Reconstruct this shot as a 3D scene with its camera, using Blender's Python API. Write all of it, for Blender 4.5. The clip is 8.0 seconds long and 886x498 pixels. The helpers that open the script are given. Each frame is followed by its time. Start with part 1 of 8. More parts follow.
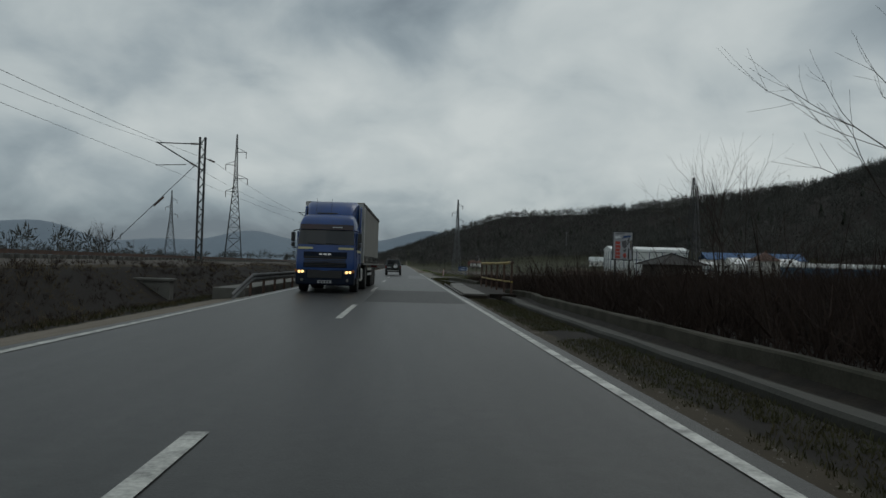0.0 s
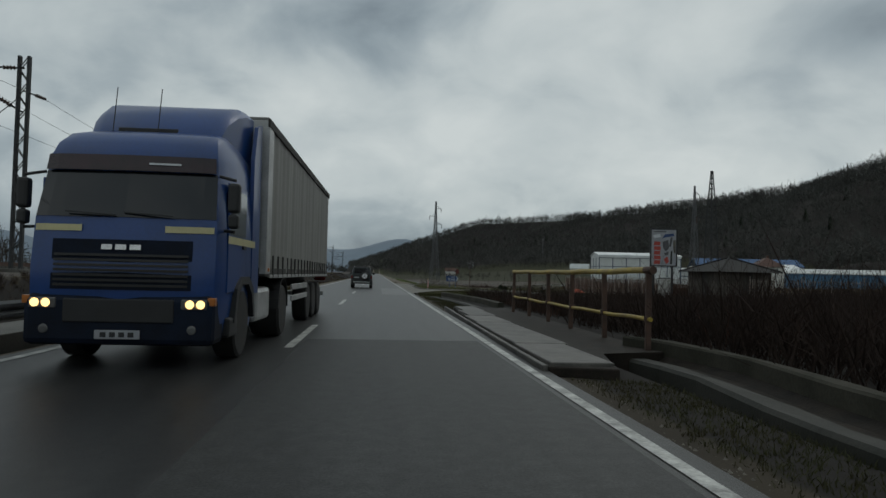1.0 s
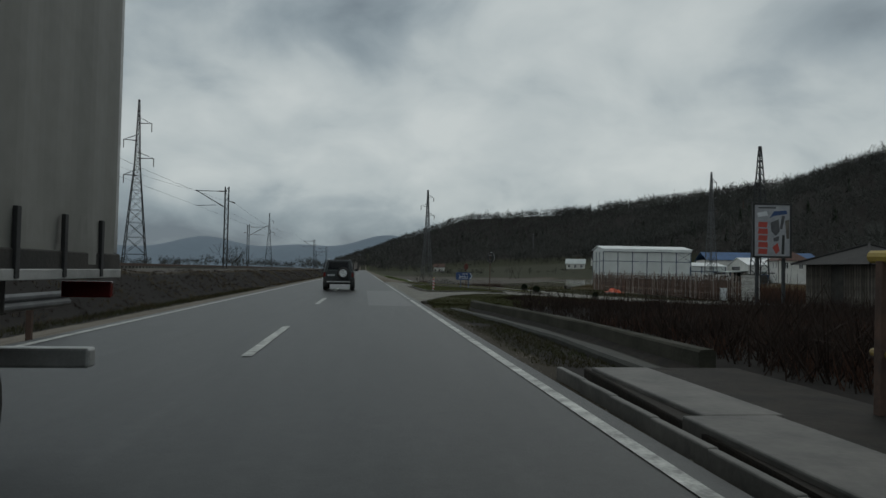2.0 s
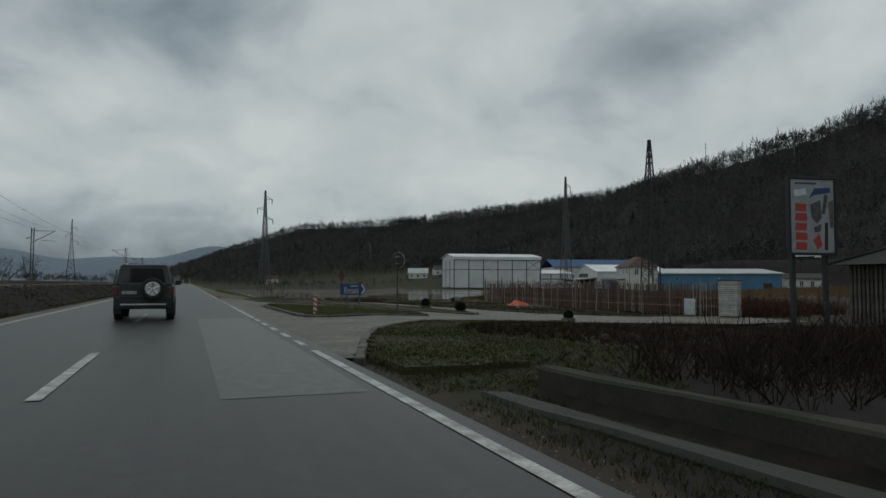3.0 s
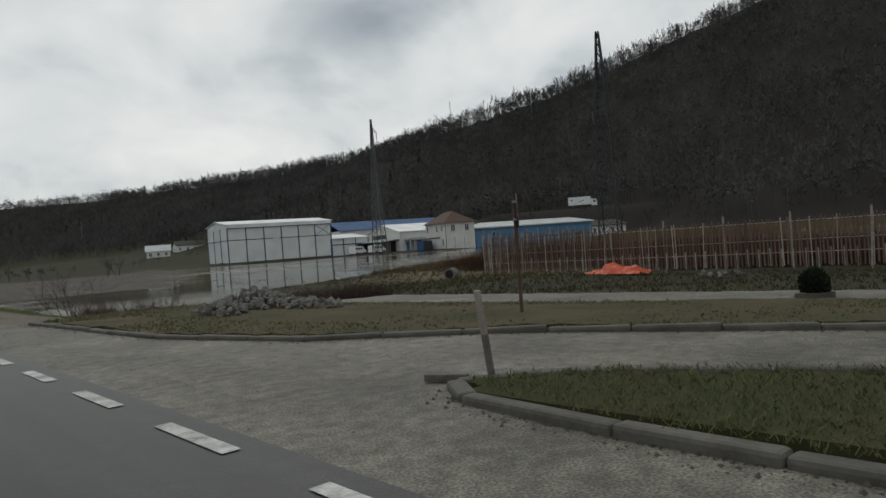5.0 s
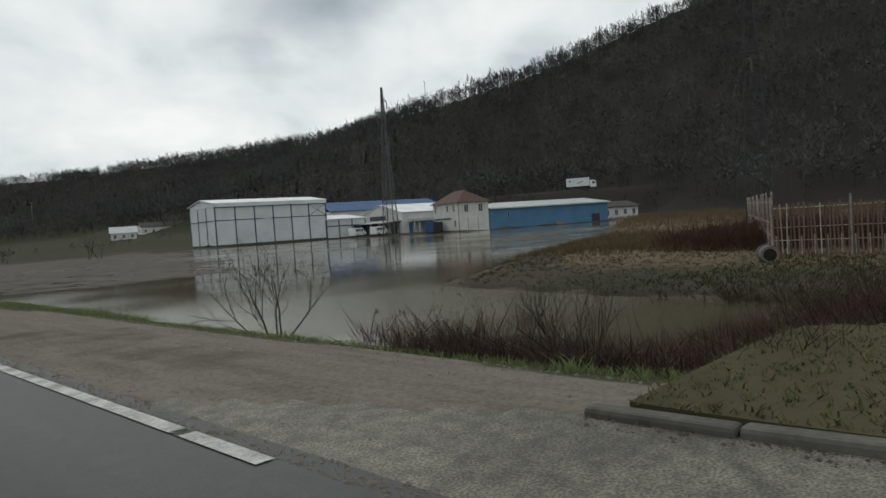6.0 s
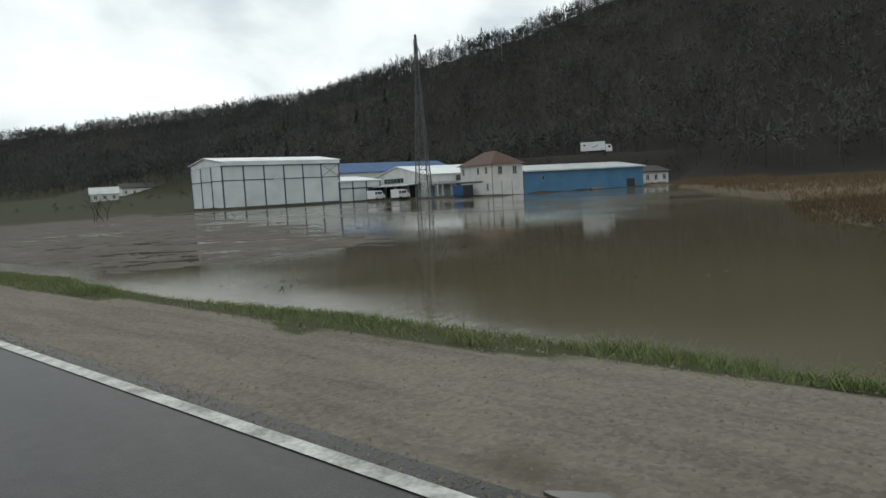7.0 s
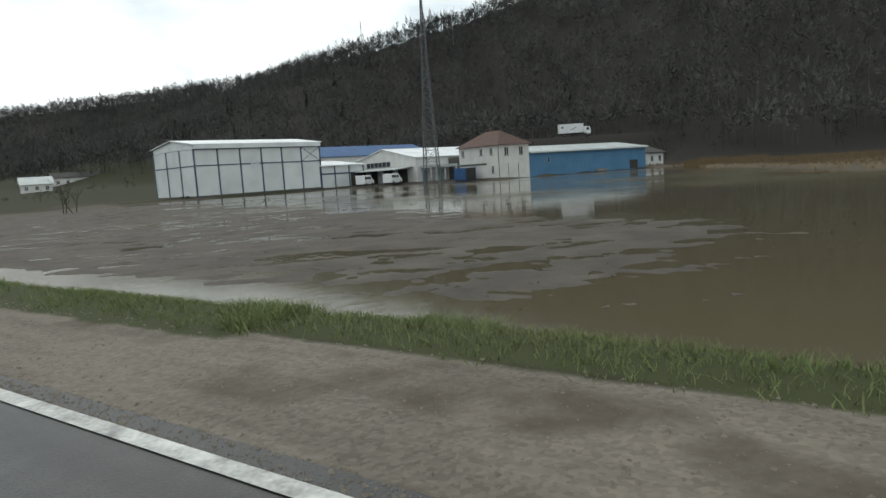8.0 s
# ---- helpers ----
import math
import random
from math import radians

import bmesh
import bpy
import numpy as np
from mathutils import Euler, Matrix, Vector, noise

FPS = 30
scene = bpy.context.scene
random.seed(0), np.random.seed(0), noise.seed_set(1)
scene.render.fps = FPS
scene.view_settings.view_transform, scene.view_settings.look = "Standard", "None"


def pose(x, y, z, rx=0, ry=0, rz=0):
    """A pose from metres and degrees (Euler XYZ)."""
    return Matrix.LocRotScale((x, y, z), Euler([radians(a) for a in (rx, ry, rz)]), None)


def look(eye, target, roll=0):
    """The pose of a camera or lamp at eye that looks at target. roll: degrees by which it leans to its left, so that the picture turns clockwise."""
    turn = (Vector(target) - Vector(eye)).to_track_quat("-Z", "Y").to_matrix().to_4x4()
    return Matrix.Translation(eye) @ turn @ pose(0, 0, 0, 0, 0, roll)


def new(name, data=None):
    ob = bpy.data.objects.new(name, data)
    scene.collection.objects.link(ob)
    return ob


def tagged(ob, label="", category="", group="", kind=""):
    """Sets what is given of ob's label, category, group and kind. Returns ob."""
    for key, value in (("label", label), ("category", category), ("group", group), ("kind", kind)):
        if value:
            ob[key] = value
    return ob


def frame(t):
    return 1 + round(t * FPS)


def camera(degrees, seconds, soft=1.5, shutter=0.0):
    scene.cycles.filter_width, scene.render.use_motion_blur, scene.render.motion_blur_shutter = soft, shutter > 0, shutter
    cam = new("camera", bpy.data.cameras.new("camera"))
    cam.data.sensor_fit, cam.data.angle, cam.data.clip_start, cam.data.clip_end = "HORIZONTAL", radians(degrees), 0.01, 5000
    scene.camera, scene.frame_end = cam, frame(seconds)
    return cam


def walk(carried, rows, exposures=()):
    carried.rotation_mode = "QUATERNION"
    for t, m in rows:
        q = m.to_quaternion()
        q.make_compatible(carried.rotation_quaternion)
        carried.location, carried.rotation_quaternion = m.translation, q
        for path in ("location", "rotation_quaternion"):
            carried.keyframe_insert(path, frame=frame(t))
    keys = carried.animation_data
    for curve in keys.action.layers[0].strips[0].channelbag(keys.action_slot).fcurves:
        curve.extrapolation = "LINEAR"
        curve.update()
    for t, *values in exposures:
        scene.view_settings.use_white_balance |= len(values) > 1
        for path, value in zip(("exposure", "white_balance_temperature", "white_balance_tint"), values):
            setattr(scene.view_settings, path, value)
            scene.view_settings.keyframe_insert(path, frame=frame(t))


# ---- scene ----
cam = camera(64.9, 8.0, soft=1.5)
PATH = [
    (0, (1.371, -0.378, 1.190), (1.480, 1.618, 1.238), 1.65),
    (0.5, (1.365, 9.05, 1.179), (1.609, 11.034, 1.244), 2.55),
    (1, (1.42, 18.06, 1.26), (1.606, 20.05, 1.333), 1.3),
    (1.2, (1.44, 21.75, 1.24), (1.617, 23.739, 1.351), 1.4),
    (2.3, (1.594, 40.426, 1.204), (1.892, 42.403, 1.255), 0.4),
    (2.5, (1.549, 43.612, 1.178), (1.947, 45.57, 1.261), -0.7),
    (3, (1.415, 51.999, 1.174), (2.102, 53.875, 1.272), 0.1),
    (3.5, (1.272, 60.455, 1.157), (2.154, 62.25, 1.207), -0.9),
    (4, (1.341, 68.898, 1.184), (2.522, 70.512, 1.177), -3.8),
    (4.5, (1.456, 76.914, 1.182), (2.768, 78.424, 1.17), -3.4),
    (5, (1.653, 85.495, 1.198), (2.995, 86.978, 1.178), -4.2),
    (6.3, (1.329, 105.907, 1.381), (2.766, 107.295, 1.286), -3.6),
    (6.5, (1.282, 108.918, 1.427), (2.712, 110.311, 1.309), -3.1),
    (7, (1.17, 116.731, 1.458), (2.646, 118.069, 1.283), -3.2),
    (7.5, (1.386, 124.708, 1.413), (2.898, 125.999, 1.203), -4.0),
    (8, (1.585, 132.89, 1.34), (3.178, 134.08, 1.12), -3.8),
]
EXPOSURES = [(0, -0.22, 6400, 6), (1.0, -0.14, 6400, 6), (2.5, -0.28, 6400, 6), (3.5, -0.2, 6400, 6), (4.5, 0.1, 6650, 10), (5.2, 0.28, 6700, 11), (6.5, 0.56, 6600, 9), (8, 0.98, 6550, 8)]

walk(cam, [(t, look(eye, target, roll)) for t, eye, target, roll in PATH], EXPOSURES)

# ---- sky and daylight ----
world = bpy.data.worlds.new("overcast_sky")
scene.world = world
world.use_nodes = True


def build_sky(w):
    nt = w.node_tree
    nt.nodes.clear()
    N, L = nt.nodes.new, nt.links.new
    out, bg = N("ShaderNodeOutputWorld"), N("ShaderNodeBackground")
    bg.inputs[1].default_value = 1.0
    sky = N("ShaderNodeTexSky")
    sky.sky_type, sky.sun_disc = "NISHITA", False
    sky.sun_elevation, sky.sun_rotation = radians(38), radians(35)
    dim = N("ShaderNodeVectorMath")
    dim.operation = "SCALE"
    dim.inputs[3].default_value = 0.07
    L(sky.outputs[0], dim.inputs[0])
    tc, sep = N("ShaderNodeTexCoord"), N("ShaderNodeSeparateXYZ")
    L(tc.outputs["Generated"], sep.inputs[0])

    def m(op, a, b=None, clamp=False):
        n = N("ShaderNodeMath")
        n.operation, n.use_clamp = op, clamp
        for i, v in enumerate((a, b)):
            if v is None:
                continue
            if isinstance(v, (int, float)):
                n.inputs[i].default_value = v
            else:
                L(v, n.inputs[i])
        return n.outputs[0]
    # the cloud deck is flat: its cells close up towards the horizon
    high = m("ADD", m("MAXIMUM", sep.outputs[2], 0.0), 0.5)
    comb = N("ShaderNodeCombineXYZ")
    L(m("DIVIDE", sep.outputs[0], high), comb.inputs[0])
    L(m("DIVIDE", sep.outputs[1], high), comb.inputs[1])

    def clouds(scale, detail, rough, dist, seed):
        n = N("ShaderNodeTexNoise")
        n.inputs["Scale"].default_value, n.inputs["Detail"].default_value = scale, detail
        n.inputs["Roughness"].default_value, n.inputs["Distortion"].default_value = rough, dist
        mp = N("ShaderNodeMapping")
        mp.inputs["Location"].default_value = seed
        L(comb.outputs[0], mp.inputs[0])
        L(mp.outputs[0], n.inputs["Vector"])
        return n.outputs[0]
    big, small = clouds(1.5, 4, 0.5, 0.15, (3.1, 1.7, 0.6)), clouds(4.8, 7, 0.5, 0.3, (8.2, 4.4, 2.0))
    mix = m("ADD", m("MULTIPLY", big, 0.42), m("MULTIPLY", small, 0.58))

    def lobe(az, el, wide, ell=1.6):
        # a soft bank of cloud round one direction, broken up by the cloud noise
        a, e = radians(az), radians(el)
        d = Vector((math.sin(a) * math.cos(e), math.cos(a) * math.cos(e), math.sin(e)))
        side = Vector((math.cos(a), -math.sin(a), 0))
        upv = side.cross(d)
        v = tc.outputs["Generated"]

        def dot(q):
            n = N("ShaderNodeVectorMath")
            n.operation = "DOT_PRODUCT"
            L(v, n.inputs[0])
            n.inputs[1].default_value = q
            return n.outputs["Value"]
        sx, sy, ahead = dot(side), dot(upv), dot(d)
        sx = m("ADD", sx, m("MULTIPLY", m("SUBTRACT", small, 0.5), 0.12))
        sy = m("ADD", sy, m("MULTIPLY", m("SUBTRACT", big, 0.5), 0.08))
        r2 = m("ADD", m("POWER", m("DIVIDE", sx, radians(wide) * ell), 2.0), m("POWER", m("DIVIDE", sy, radians(wide)), 2.0))
        g = m("POWER", 2.718, m("MULTIPLY", r2, -1.0))
        return m("MULTIPLY", g, m("GREATER_THAN", ahead, 0.0))
    mix = m("ADD", m("MULTIPLY", m("SUBTRACT", mix, 0.5), 0.78), 0.548)
    mix = m("ADD", mix, m("MULTIPLY", lobe(-1, 11, 4.5, 2.2), 0.12))
    mix = m("ADD", mix, m("MULTIPLY", lobe(18, 15, 11, 1.5), 0.07))
    mix = m("ADD", mix, m("MULTIPLY", lobe(50, 24, 16, 1.6), 0.015))
    mix = m("SUBTRACT", mix, m("MULTIPLY", lobe(37.3, 18.0, 2.3, 2.5), 0.17))
    mix = m("SUBTRACT", mix, m("MULTIPLY", lobe(-10, 19, 4.5, 2.6), 0.07))
    mix = m("SUBTRACT", mix, m("MULTIPLY", lobe(-14, 1.6, 4.4, 7.0), 0.20))
    ramp = N("ShaderNodeValToRGB")
    cr = ramp.color_ramp
    cr.elements[0].position, cr.elements[0].color = 0.32, (0.175, 0.21, 0.245, 1)
    cr.elements[1].position, cr.elements[1].color = 0.70, (0.66, 0.69, 0.69, 1)
    for p, c in ((0.42, (0.295, 0.345, 0.38, 1)), (0.49, (0.385, 0.435, 0.465, 1)), (0.57, (0.525, 0.568, 0.582, 1))):
        e = cr.elements.new(p)
        e.color = c
    L(mix, ramp.inputs[0])
    blend = N("ShaderNodeMix")
    blend.data_type = "RGBA"
    blend.inputs[0].default_value = 0.95
    L(dim.outputs[0], blend.inputs[6])
    L(ramp.outputs[0], blend.inputs[7])
    L(blend.outputs[2], bg.inputs[0])
    L(bg.outputs[0], out.inputs[0])


build_sky(world)
sun = new("sun", bpy.data.lights.new("sun", "SUN"))
sun.data.energy, sun.data.angle, sun.data.color = 0.35, radians(25), (1.0, 0.96, 0.9)
sun.matrix_world = look((0, 0, 300), (-120, -170, 80))


# ---- materials ----
def material(name, colour, colour2=None, rough=0.8, metal=0.0, scale=3.0, fine=40.0, bump=0.2, spread=0.5, coords="Object",
             rough2=None, clear=0.0, vary=0.0):
    mt = bpy.data.materials.new(name)
    mt.use_nodes = True
    nt = mt.node_tree
    N, L = nt.nodes.new, nt.links.new
    b = nt.nodes["Principled BSDF"]
    tc = N("ShaderNodeNewGeometry").outputs["Position"] if coords == "World" else N("ShaderNodeTexCoord").outputs["Object"]
    n1, n2 = N("ShaderNodeTexNoise"), N("ShaderNodeTexNoise")
    for n, s, d in ((n1, scale, 5), (n2, fine, 4)):
        n.inputs["Scale"].default_value, n.inputs["Detail"].default_value = s, d
        L(tc, n.inputs["Vector"])
    add = N("ShaderNodeMath")
    add.operation = "MULTIPLY_ADD"
    L(n2.outputs[0], add.inputs[0])
    add.inputs[1].default_value = 0.45
    L(n1.outputs[0], add.inputs[2])
    rng = N("ShaderNodeMapRange")
    rng.inputs[1].default_value, rng.inputs[2].default_value = 0.725 - 0.35 * spread, 0.725 + 0.35 * spread
    L(add.outputs[0], rng.inputs[0])
    mx = N("ShaderNodeMix")
    mx.data_type = "RGBA"
    c2 = colour2 or tuple(c * 0.72 for c in colour)
    mx.inputs[6].default_value, mx.inputs[7].default_value = (*colour, 1), (*c2, 1)
    L(rng.outputs[0], mx.inputs[0])
    col = mx.outputs[2]
    if vary:
        oi, hsv = N("ShaderNodeObjectInfo"), N("ShaderNodeHueSaturation")
        mr = N("ShaderNodeMapRange")
        mr.inputs[3].default_value, mr.inputs[4].default_value = 1 - vary, 1 + vary
        L(oi.outputs["Random"], mr.inputs[0])
        L(mr.outputs[0], hsv.inputs["Value"])
        L(col, hsv.inputs["Color"])
        col = hsv.outputs[0]
    L(col, b.inputs["Base Color"])
    b.inputs["Metallic"].default_value = metal
    b.inputs["Roughness"].default_value = rough
    if rough2 is not None:
        rr = N("ShaderNodeMapRange")
        rr.inputs[3].default_value, rr.inputs[4].default_value = rough, rough2
        rr.inputs[1].default_value, rr.inputs[2].default_value = 0.35, 0.65
        L(n1.outputs[0], rr.inputs[0])
        L(rr.outputs[0], b.inputs["Roughness"])
    b.inputs["Coat Weight"].default_value = clear
    b.inputs["Coat Roughness"].default_value = 0.12
    if bump:
        bp = N("ShaderNodeBump")
        bp.inputs["Strength"].default_value, bp.inputs["Distance"].default_value = bump, 0.02
        L(add.outputs[0], bp.inputs["Height"])
        L(bp.outputs[0], b.inputs["Normal"])
    return mt


def glow(name, colour, strength):
    mt = bpy.data.materials.new(name)
    mt.use_nodes = True
    b = mt.node_tree.nodes["Principled BSDF"]
    b.inputs["Base Color"].default_value = (*colour, 1)
    b.inputs["Emission Color"].default_value = (*colour, 1)
    b.inputs["Emission Strength"].default_value = strength
    b.inputs["Roughness"].default_value = 0.2
    return mt


def glass(name, colour, rough=0.05):
    mt = material(name, colour, tuple(c * 0.8 for c in colour), rough=rough, scale=0.6, bump=0.0)
    mt.node_tree.nodes["Principled BSDF"].inputs["IOR"].default_value = 1.52
    return mt


def asphalt_material(name, c1, c2, r1, r2, tracks=True, scale=3.5):
    mt = material(name, c1, c2, rough=(r1 + r2) / 2, scale=scale, fine=70, bump=0.15, spread=0.6, coords="World")
    nt = mt.node_tree
    N, L = nt.nodes.new, nt.links.new
    b = nt.nodes["Principled BSDF"]
    col = b.inputs["Base Color"].links[0].from_socket
    geo = N("ShaderNodeNewGeometry")
    # only the grain of the stones stands up
    for n in nt.nodes:
        if n.bl_idname == "ShaderNodeTexNoise" and n.inputs["Scale"].default_value == 70:
            L(n.outputs[0], nt.nodes["Bump"].inputs["Height"])
    if tracks:
        # wear runs along the road
        along = N("ShaderNodeMapping")
        along.inputs["Scale"].default_value = (1.0, 0.06, 1)
        L(geo.outputs["Position"], along.inputs[0])
        for n in nt.nodes:
            if n.bl_idname == "ShaderNodeTexNoise" and n.inputs["Scale"].default_value == scale:
                L(along.outputs[0], n.inputs["Vector"])
    # cracks and tar seams
    mp = N("ShaderNodeMapping")
    mp.inputs["Scale"].default_value = (0.45, 0.16, 1)
    L(geo.outputs["Position"], mp.inputs[0])
    ns = N("ShaderNodeTexNoise")
    ns.inputs["Scale"].default_value, ns.inputs["Detail"].default_value = 2.2, 4
    L(geo.outputs["Position"], ns.inputs["Vector"])
    wob = N("ShaderNodeMix")
    wob.data_type = "VECTOR"
    wob.inputs[0].default_value = 0.12
    L(mp.outputs[0], wob.inputs[4])
    L(ns.outputs["Color"], wob.inputs[5])
    vo = N("ShaderNodeTexVoronoi")
    vo.feature = "DISTANCE_TO_EDGE"
    vo.inputs["Scale"].default_value = 1.0
    L(wob.outputs[1], vo.inputs["Vector"])
    cr = N("ShaderNodeMapRange")
    cr.inputs[1].default_value, cr.inputs[2].default_value = 0.0, 0.008
    cr.inputs[3].default_value, cr.inputs[4].default_value = 0.45, 0.0
    L(vo.outputs["Distance"], cr.inputs[0])
    mx = N("ShaderNodeMix")
    mx.data_type = "RGBA"
    mx.inputs[7].default_value = (c1[0] * 0.3, c1[1] * 0.3, c1[2] * 0.3, 1)
    L(cr.outputs[0], mx.inputs[0])
    L(col, mx.inputs[6])
    last = mx.outputs[2]
    if tracks:
        # worn wheel tracks along each lane
        sep = N("ShaderNodeSeparateXYZ")
        L(geo.outputs["Position"], sep.inputs[0])
        wv = N("ShaderNodeMath")
        wv.operation = "SINE"
        ml = N("ShaderNodeMath")
        ml.operation = "MULTIPLY_ADD"
        ml.inputs[1].default_value, ml.inputs[2].default_value = 2 * math.pi / 1.75, 0.0
        L(sep.outputs[0], ml.inputs[0])
        L(ml.outputs[0], wv.inputs[0])
        tr = N("ShaderNodeMapRange")
        tr.inputs[1].default_value, tr.inputs[2].default_value = -0.2, 1.0
        tr.inputs[3].default_value, tr.inputs[4].default_value = 0.0, 0.3
        L(wv.outputs[0], tr.inputs[0])
        m2 = N("ShaderNodeMix")
        m2.data_type = "RGBA"
        m2.inputs[7].default_value = (c1[0] * 0.55, c1[1] * 0.55, c1[2] * 0.55, 1)
        L(tr.outputs[0], m2.inputs[0])
        L(last, m2.inputs[6])
        last = m2.outputs[2]
    # single stones show pale and dark in the worn surface, and damp blotches lie over it
    for size, lo, hi, strength in ((55.0, 0.55, 1.45, 2), (6.0, 0.72, 1.22, 5)):
        sp, mr, mul = N("ShaderNodeTexNoise"), N("ShaderNodeMapRange"), N("ShaderNodeVectorMath")
        sp.inputs["Scale"].default_value, sp.inputs["Detail"].default_value = size, strength
        L(geo.outputs["Position"], sp.inputs["Vector"])
        mr.inputs[1].default_value, mr.inputs[2].default_value = 0.36, 0.64
        mr.inputs[3].default_value, mr.inputs[4].default_value = lo, hi
        L(sp.outputs[0], mr.inputs[0])
        mul.operation = "SCALE"
        L(last, mul.inputs[0])
        L(mr.outputs[0], mul.inputs[3])
        last = mul.outputs[0]
    L(last, b.inputs["Base Color"])
    b.inputs["Specular IOR Level"].default_value = 0.29
    return mt


ASPHALT = asphalt_material("wet_asphalt", (0.029, 0.029, 0.0285), (0.0105, 0.011, 0.011), 0.36, 0.50)
ASPHALT_DARK = asphalt_material("dark_asphalt_patch", (0.030, 0.031, 0.030), (0.020, 0.020, 0.020), 0.5, 0.65)
ASPHALT_PALE = asphalt_material("pale_asphalt_patch", (0.075, 0.076, 0.072), (0.055, 0.055, 0.052), 0.34, 0.5, False)
FORECOURT = asphalt_material("worn_forecourt_asphalt", (0.176, 0.164, 0.132), (0.076, 0.069, 0.055), 0.55, 0.75, False, 0.7)
PAINT = material("worn_road_paint", (0.58, 0.58, 0.54), (0.17, 0.17, 0.16), rough=0.55, scale=3.5, fine=30, bump=0.3, spread=0.55, coords="World")
CONCRETE = material("weathered_concrete", (0.14, 0.134, 0.12), (0.062, 0.060, 0.052), rough=0.8, scale=1.2, fine=25, bump=0.5, spread=0.8, coords="World")
KERB = material("kerb_stone", (0.118, 0.108, 0.090), (0.040, 0.037, 0.029), rough=0.8, scale=2.4, fine=18, bump=0.7, spread=0.8, coords="World", vary=0.22)
MOSSY = material("mossy_wet_concrete", (0.072, 0.066, 0.054), (0.028, 0.029, 0.021), rough=0.85, scale=1.6, fine=25, bump=0.5, spread=0.8, coords="World")
STEEL = material("galvanised_steel", (0.30, 0.31, 0.32), (0.18, 0.18, 0.18), rough=0.5, metal=0.6, scale=2, bump=0.1)
DARKSTEEL = material("dark_lattice_steel", (0.05, 0.053, 0.056), (0.03, 0.03, 0.03), rough=0.8, metal=0.1, scale=2, bump=0.1)
GREYSTEEL = material("weathered_grey_steel", (0.13, 0.135, 0.14), (0.08, 0.082, 0.085), rough=0.65, metal=0.2, scale=2, bump=0.1)
RUST = material("rusted_steel", (0.105, 0.060, 0.042), (0.055, 0.035, 0.028), rough=0.85, scale=4, bump=0.4)
YELLOW = material("faded_yellow_paint", (0.45, 0.33, 0.05), (0.22, 0.15, 0.05), rough=0.55, scale=3, bump=0.2, spread=0.8)
WHITEWALL = material("white_render", (0.70, 0.69, 0.66), (0.52, 0.51, 0.48), rough=0.85, scale=0.6, fine=18, bump=0.15, spread=0.9)
SHEET = material("white_translucent_sheet", (0.66, 0.68, 0.67), (0.55, 0.57, 0.56), rough=0.45, scale=0.3, fine=6, bump=0.1, vary=0.05)
ROOFWHITE = material("pale_sheet_roof", (0.72, 0.74, 0.74), (0.55, 0.57, 0.57), rough=0.45, scale=0.25, fine=5, bump=0.1)
ROOFGREY = material("grey_sheet_roof", (0.50, 0.53, 0.52), (0.34, 0.37, 0.36), rough=0.5, scale=0.3, fine=6, bump=0.15, spread=0.9)
BLUEFRAME = material("blue_grey_frame_paint", (0.06, 0.09, 0.15), (0.045, 0.065, 0.10), rough=0.5, scale=2, bump=0.05)
BLUEWALL = material("blue_sheet_wall", (0.085, 0.215, 0.36), (0.06, 0.16, 0.27), rough=0.5, scale=0.4, fine=8, bump=0.15)
BLUEROOF = material("blue_sheet_roof", (0.035, 0.10, 0.24), (0.025, 0.075, 0.17), rough=0.8, scale=0.4, bump=0.1)
TILE = material("red_clay_tiles", (0.115, 0.056, 0.040), (0.062, 0.036, 0.029), rough=0.85, scale=1.5, fine=14, bump=0.6, spread=0.9)
DARKROOF = material("dark_wet_roof", (0.05, 0.045, 0.04), (0.028, 0.026, 0.024), rough=0.85, scale=2, fine=18, bump=0.4)
WINDOW = glass("dark_window_glass", (0.03, 0.035, 0.04))
FRAMEW = material("white_window_frame", (0.62, 0.62, 0.6), rough=0.5, bump=0.05)
PLANK = material("pale_weathered_plank", (0.30, 0.27, 0.23), (0.17, 0.15, 0.13), rough=0.85, scale=2, fine=20, bump=0.4, vary=0.3)
FENCEPAINT = material("chipped_white_fence_paint", (0.42, 0.40, 0.37), (0.18, 0.115, 0.085), rough=0.7, scale=3, fine=12, bump=0.3, spread=0.7, vary=0.25)
FENCERUST = material("rusty_fence_bars", (0.165, 0.108, 0.082), (0.085, 0.058, 0.047), rough=0.85, scale=2.5, fine=15, bump=0.3, vary=0.35)
SIGNBLUE = material("blue_sign_sheet", (0.018, 0.055, 0.17), (0.015, 0.045, 0.13), rough=0.35, bump=0.05)
SIGNWHITE = material("white_sign_print", (0.68, 0.70, 0.72), rough=0.4, bump=0.0)
PRINT = material("faded_poster_print", (0.38, 0.38, 0.39), (0.22, 0.23, 0.25), rough=0.5, scale=1.2, fine=6, bump=0.0, spread=0.7)
BLACKROOF = material("black_wet_shingle", (0.022, 0.020, 0.019), (0.012, 0.011, 0.011), rough=0.85, scale=2, fine=18, bump=0.4)
HUTPLANK = material("dark_weathered_plank", (0.16, 0.142, 0.122), (0.075, 0.065, 0.055), rough=0.9, scale=2, fine=20, bump=0.4, vary=0.3)
STOPRED = material("faded_red_sign", (0.16, 0.045, 0.038), (0.11, 0.04, 0.035), rough=0.5, scale=5, bump=0.0)
SIGNRED = material("red_sign_print", (0.42, 0.05, 0.035), (0.32, 0.05, 0.035), rough=0.45, bump=0.0)
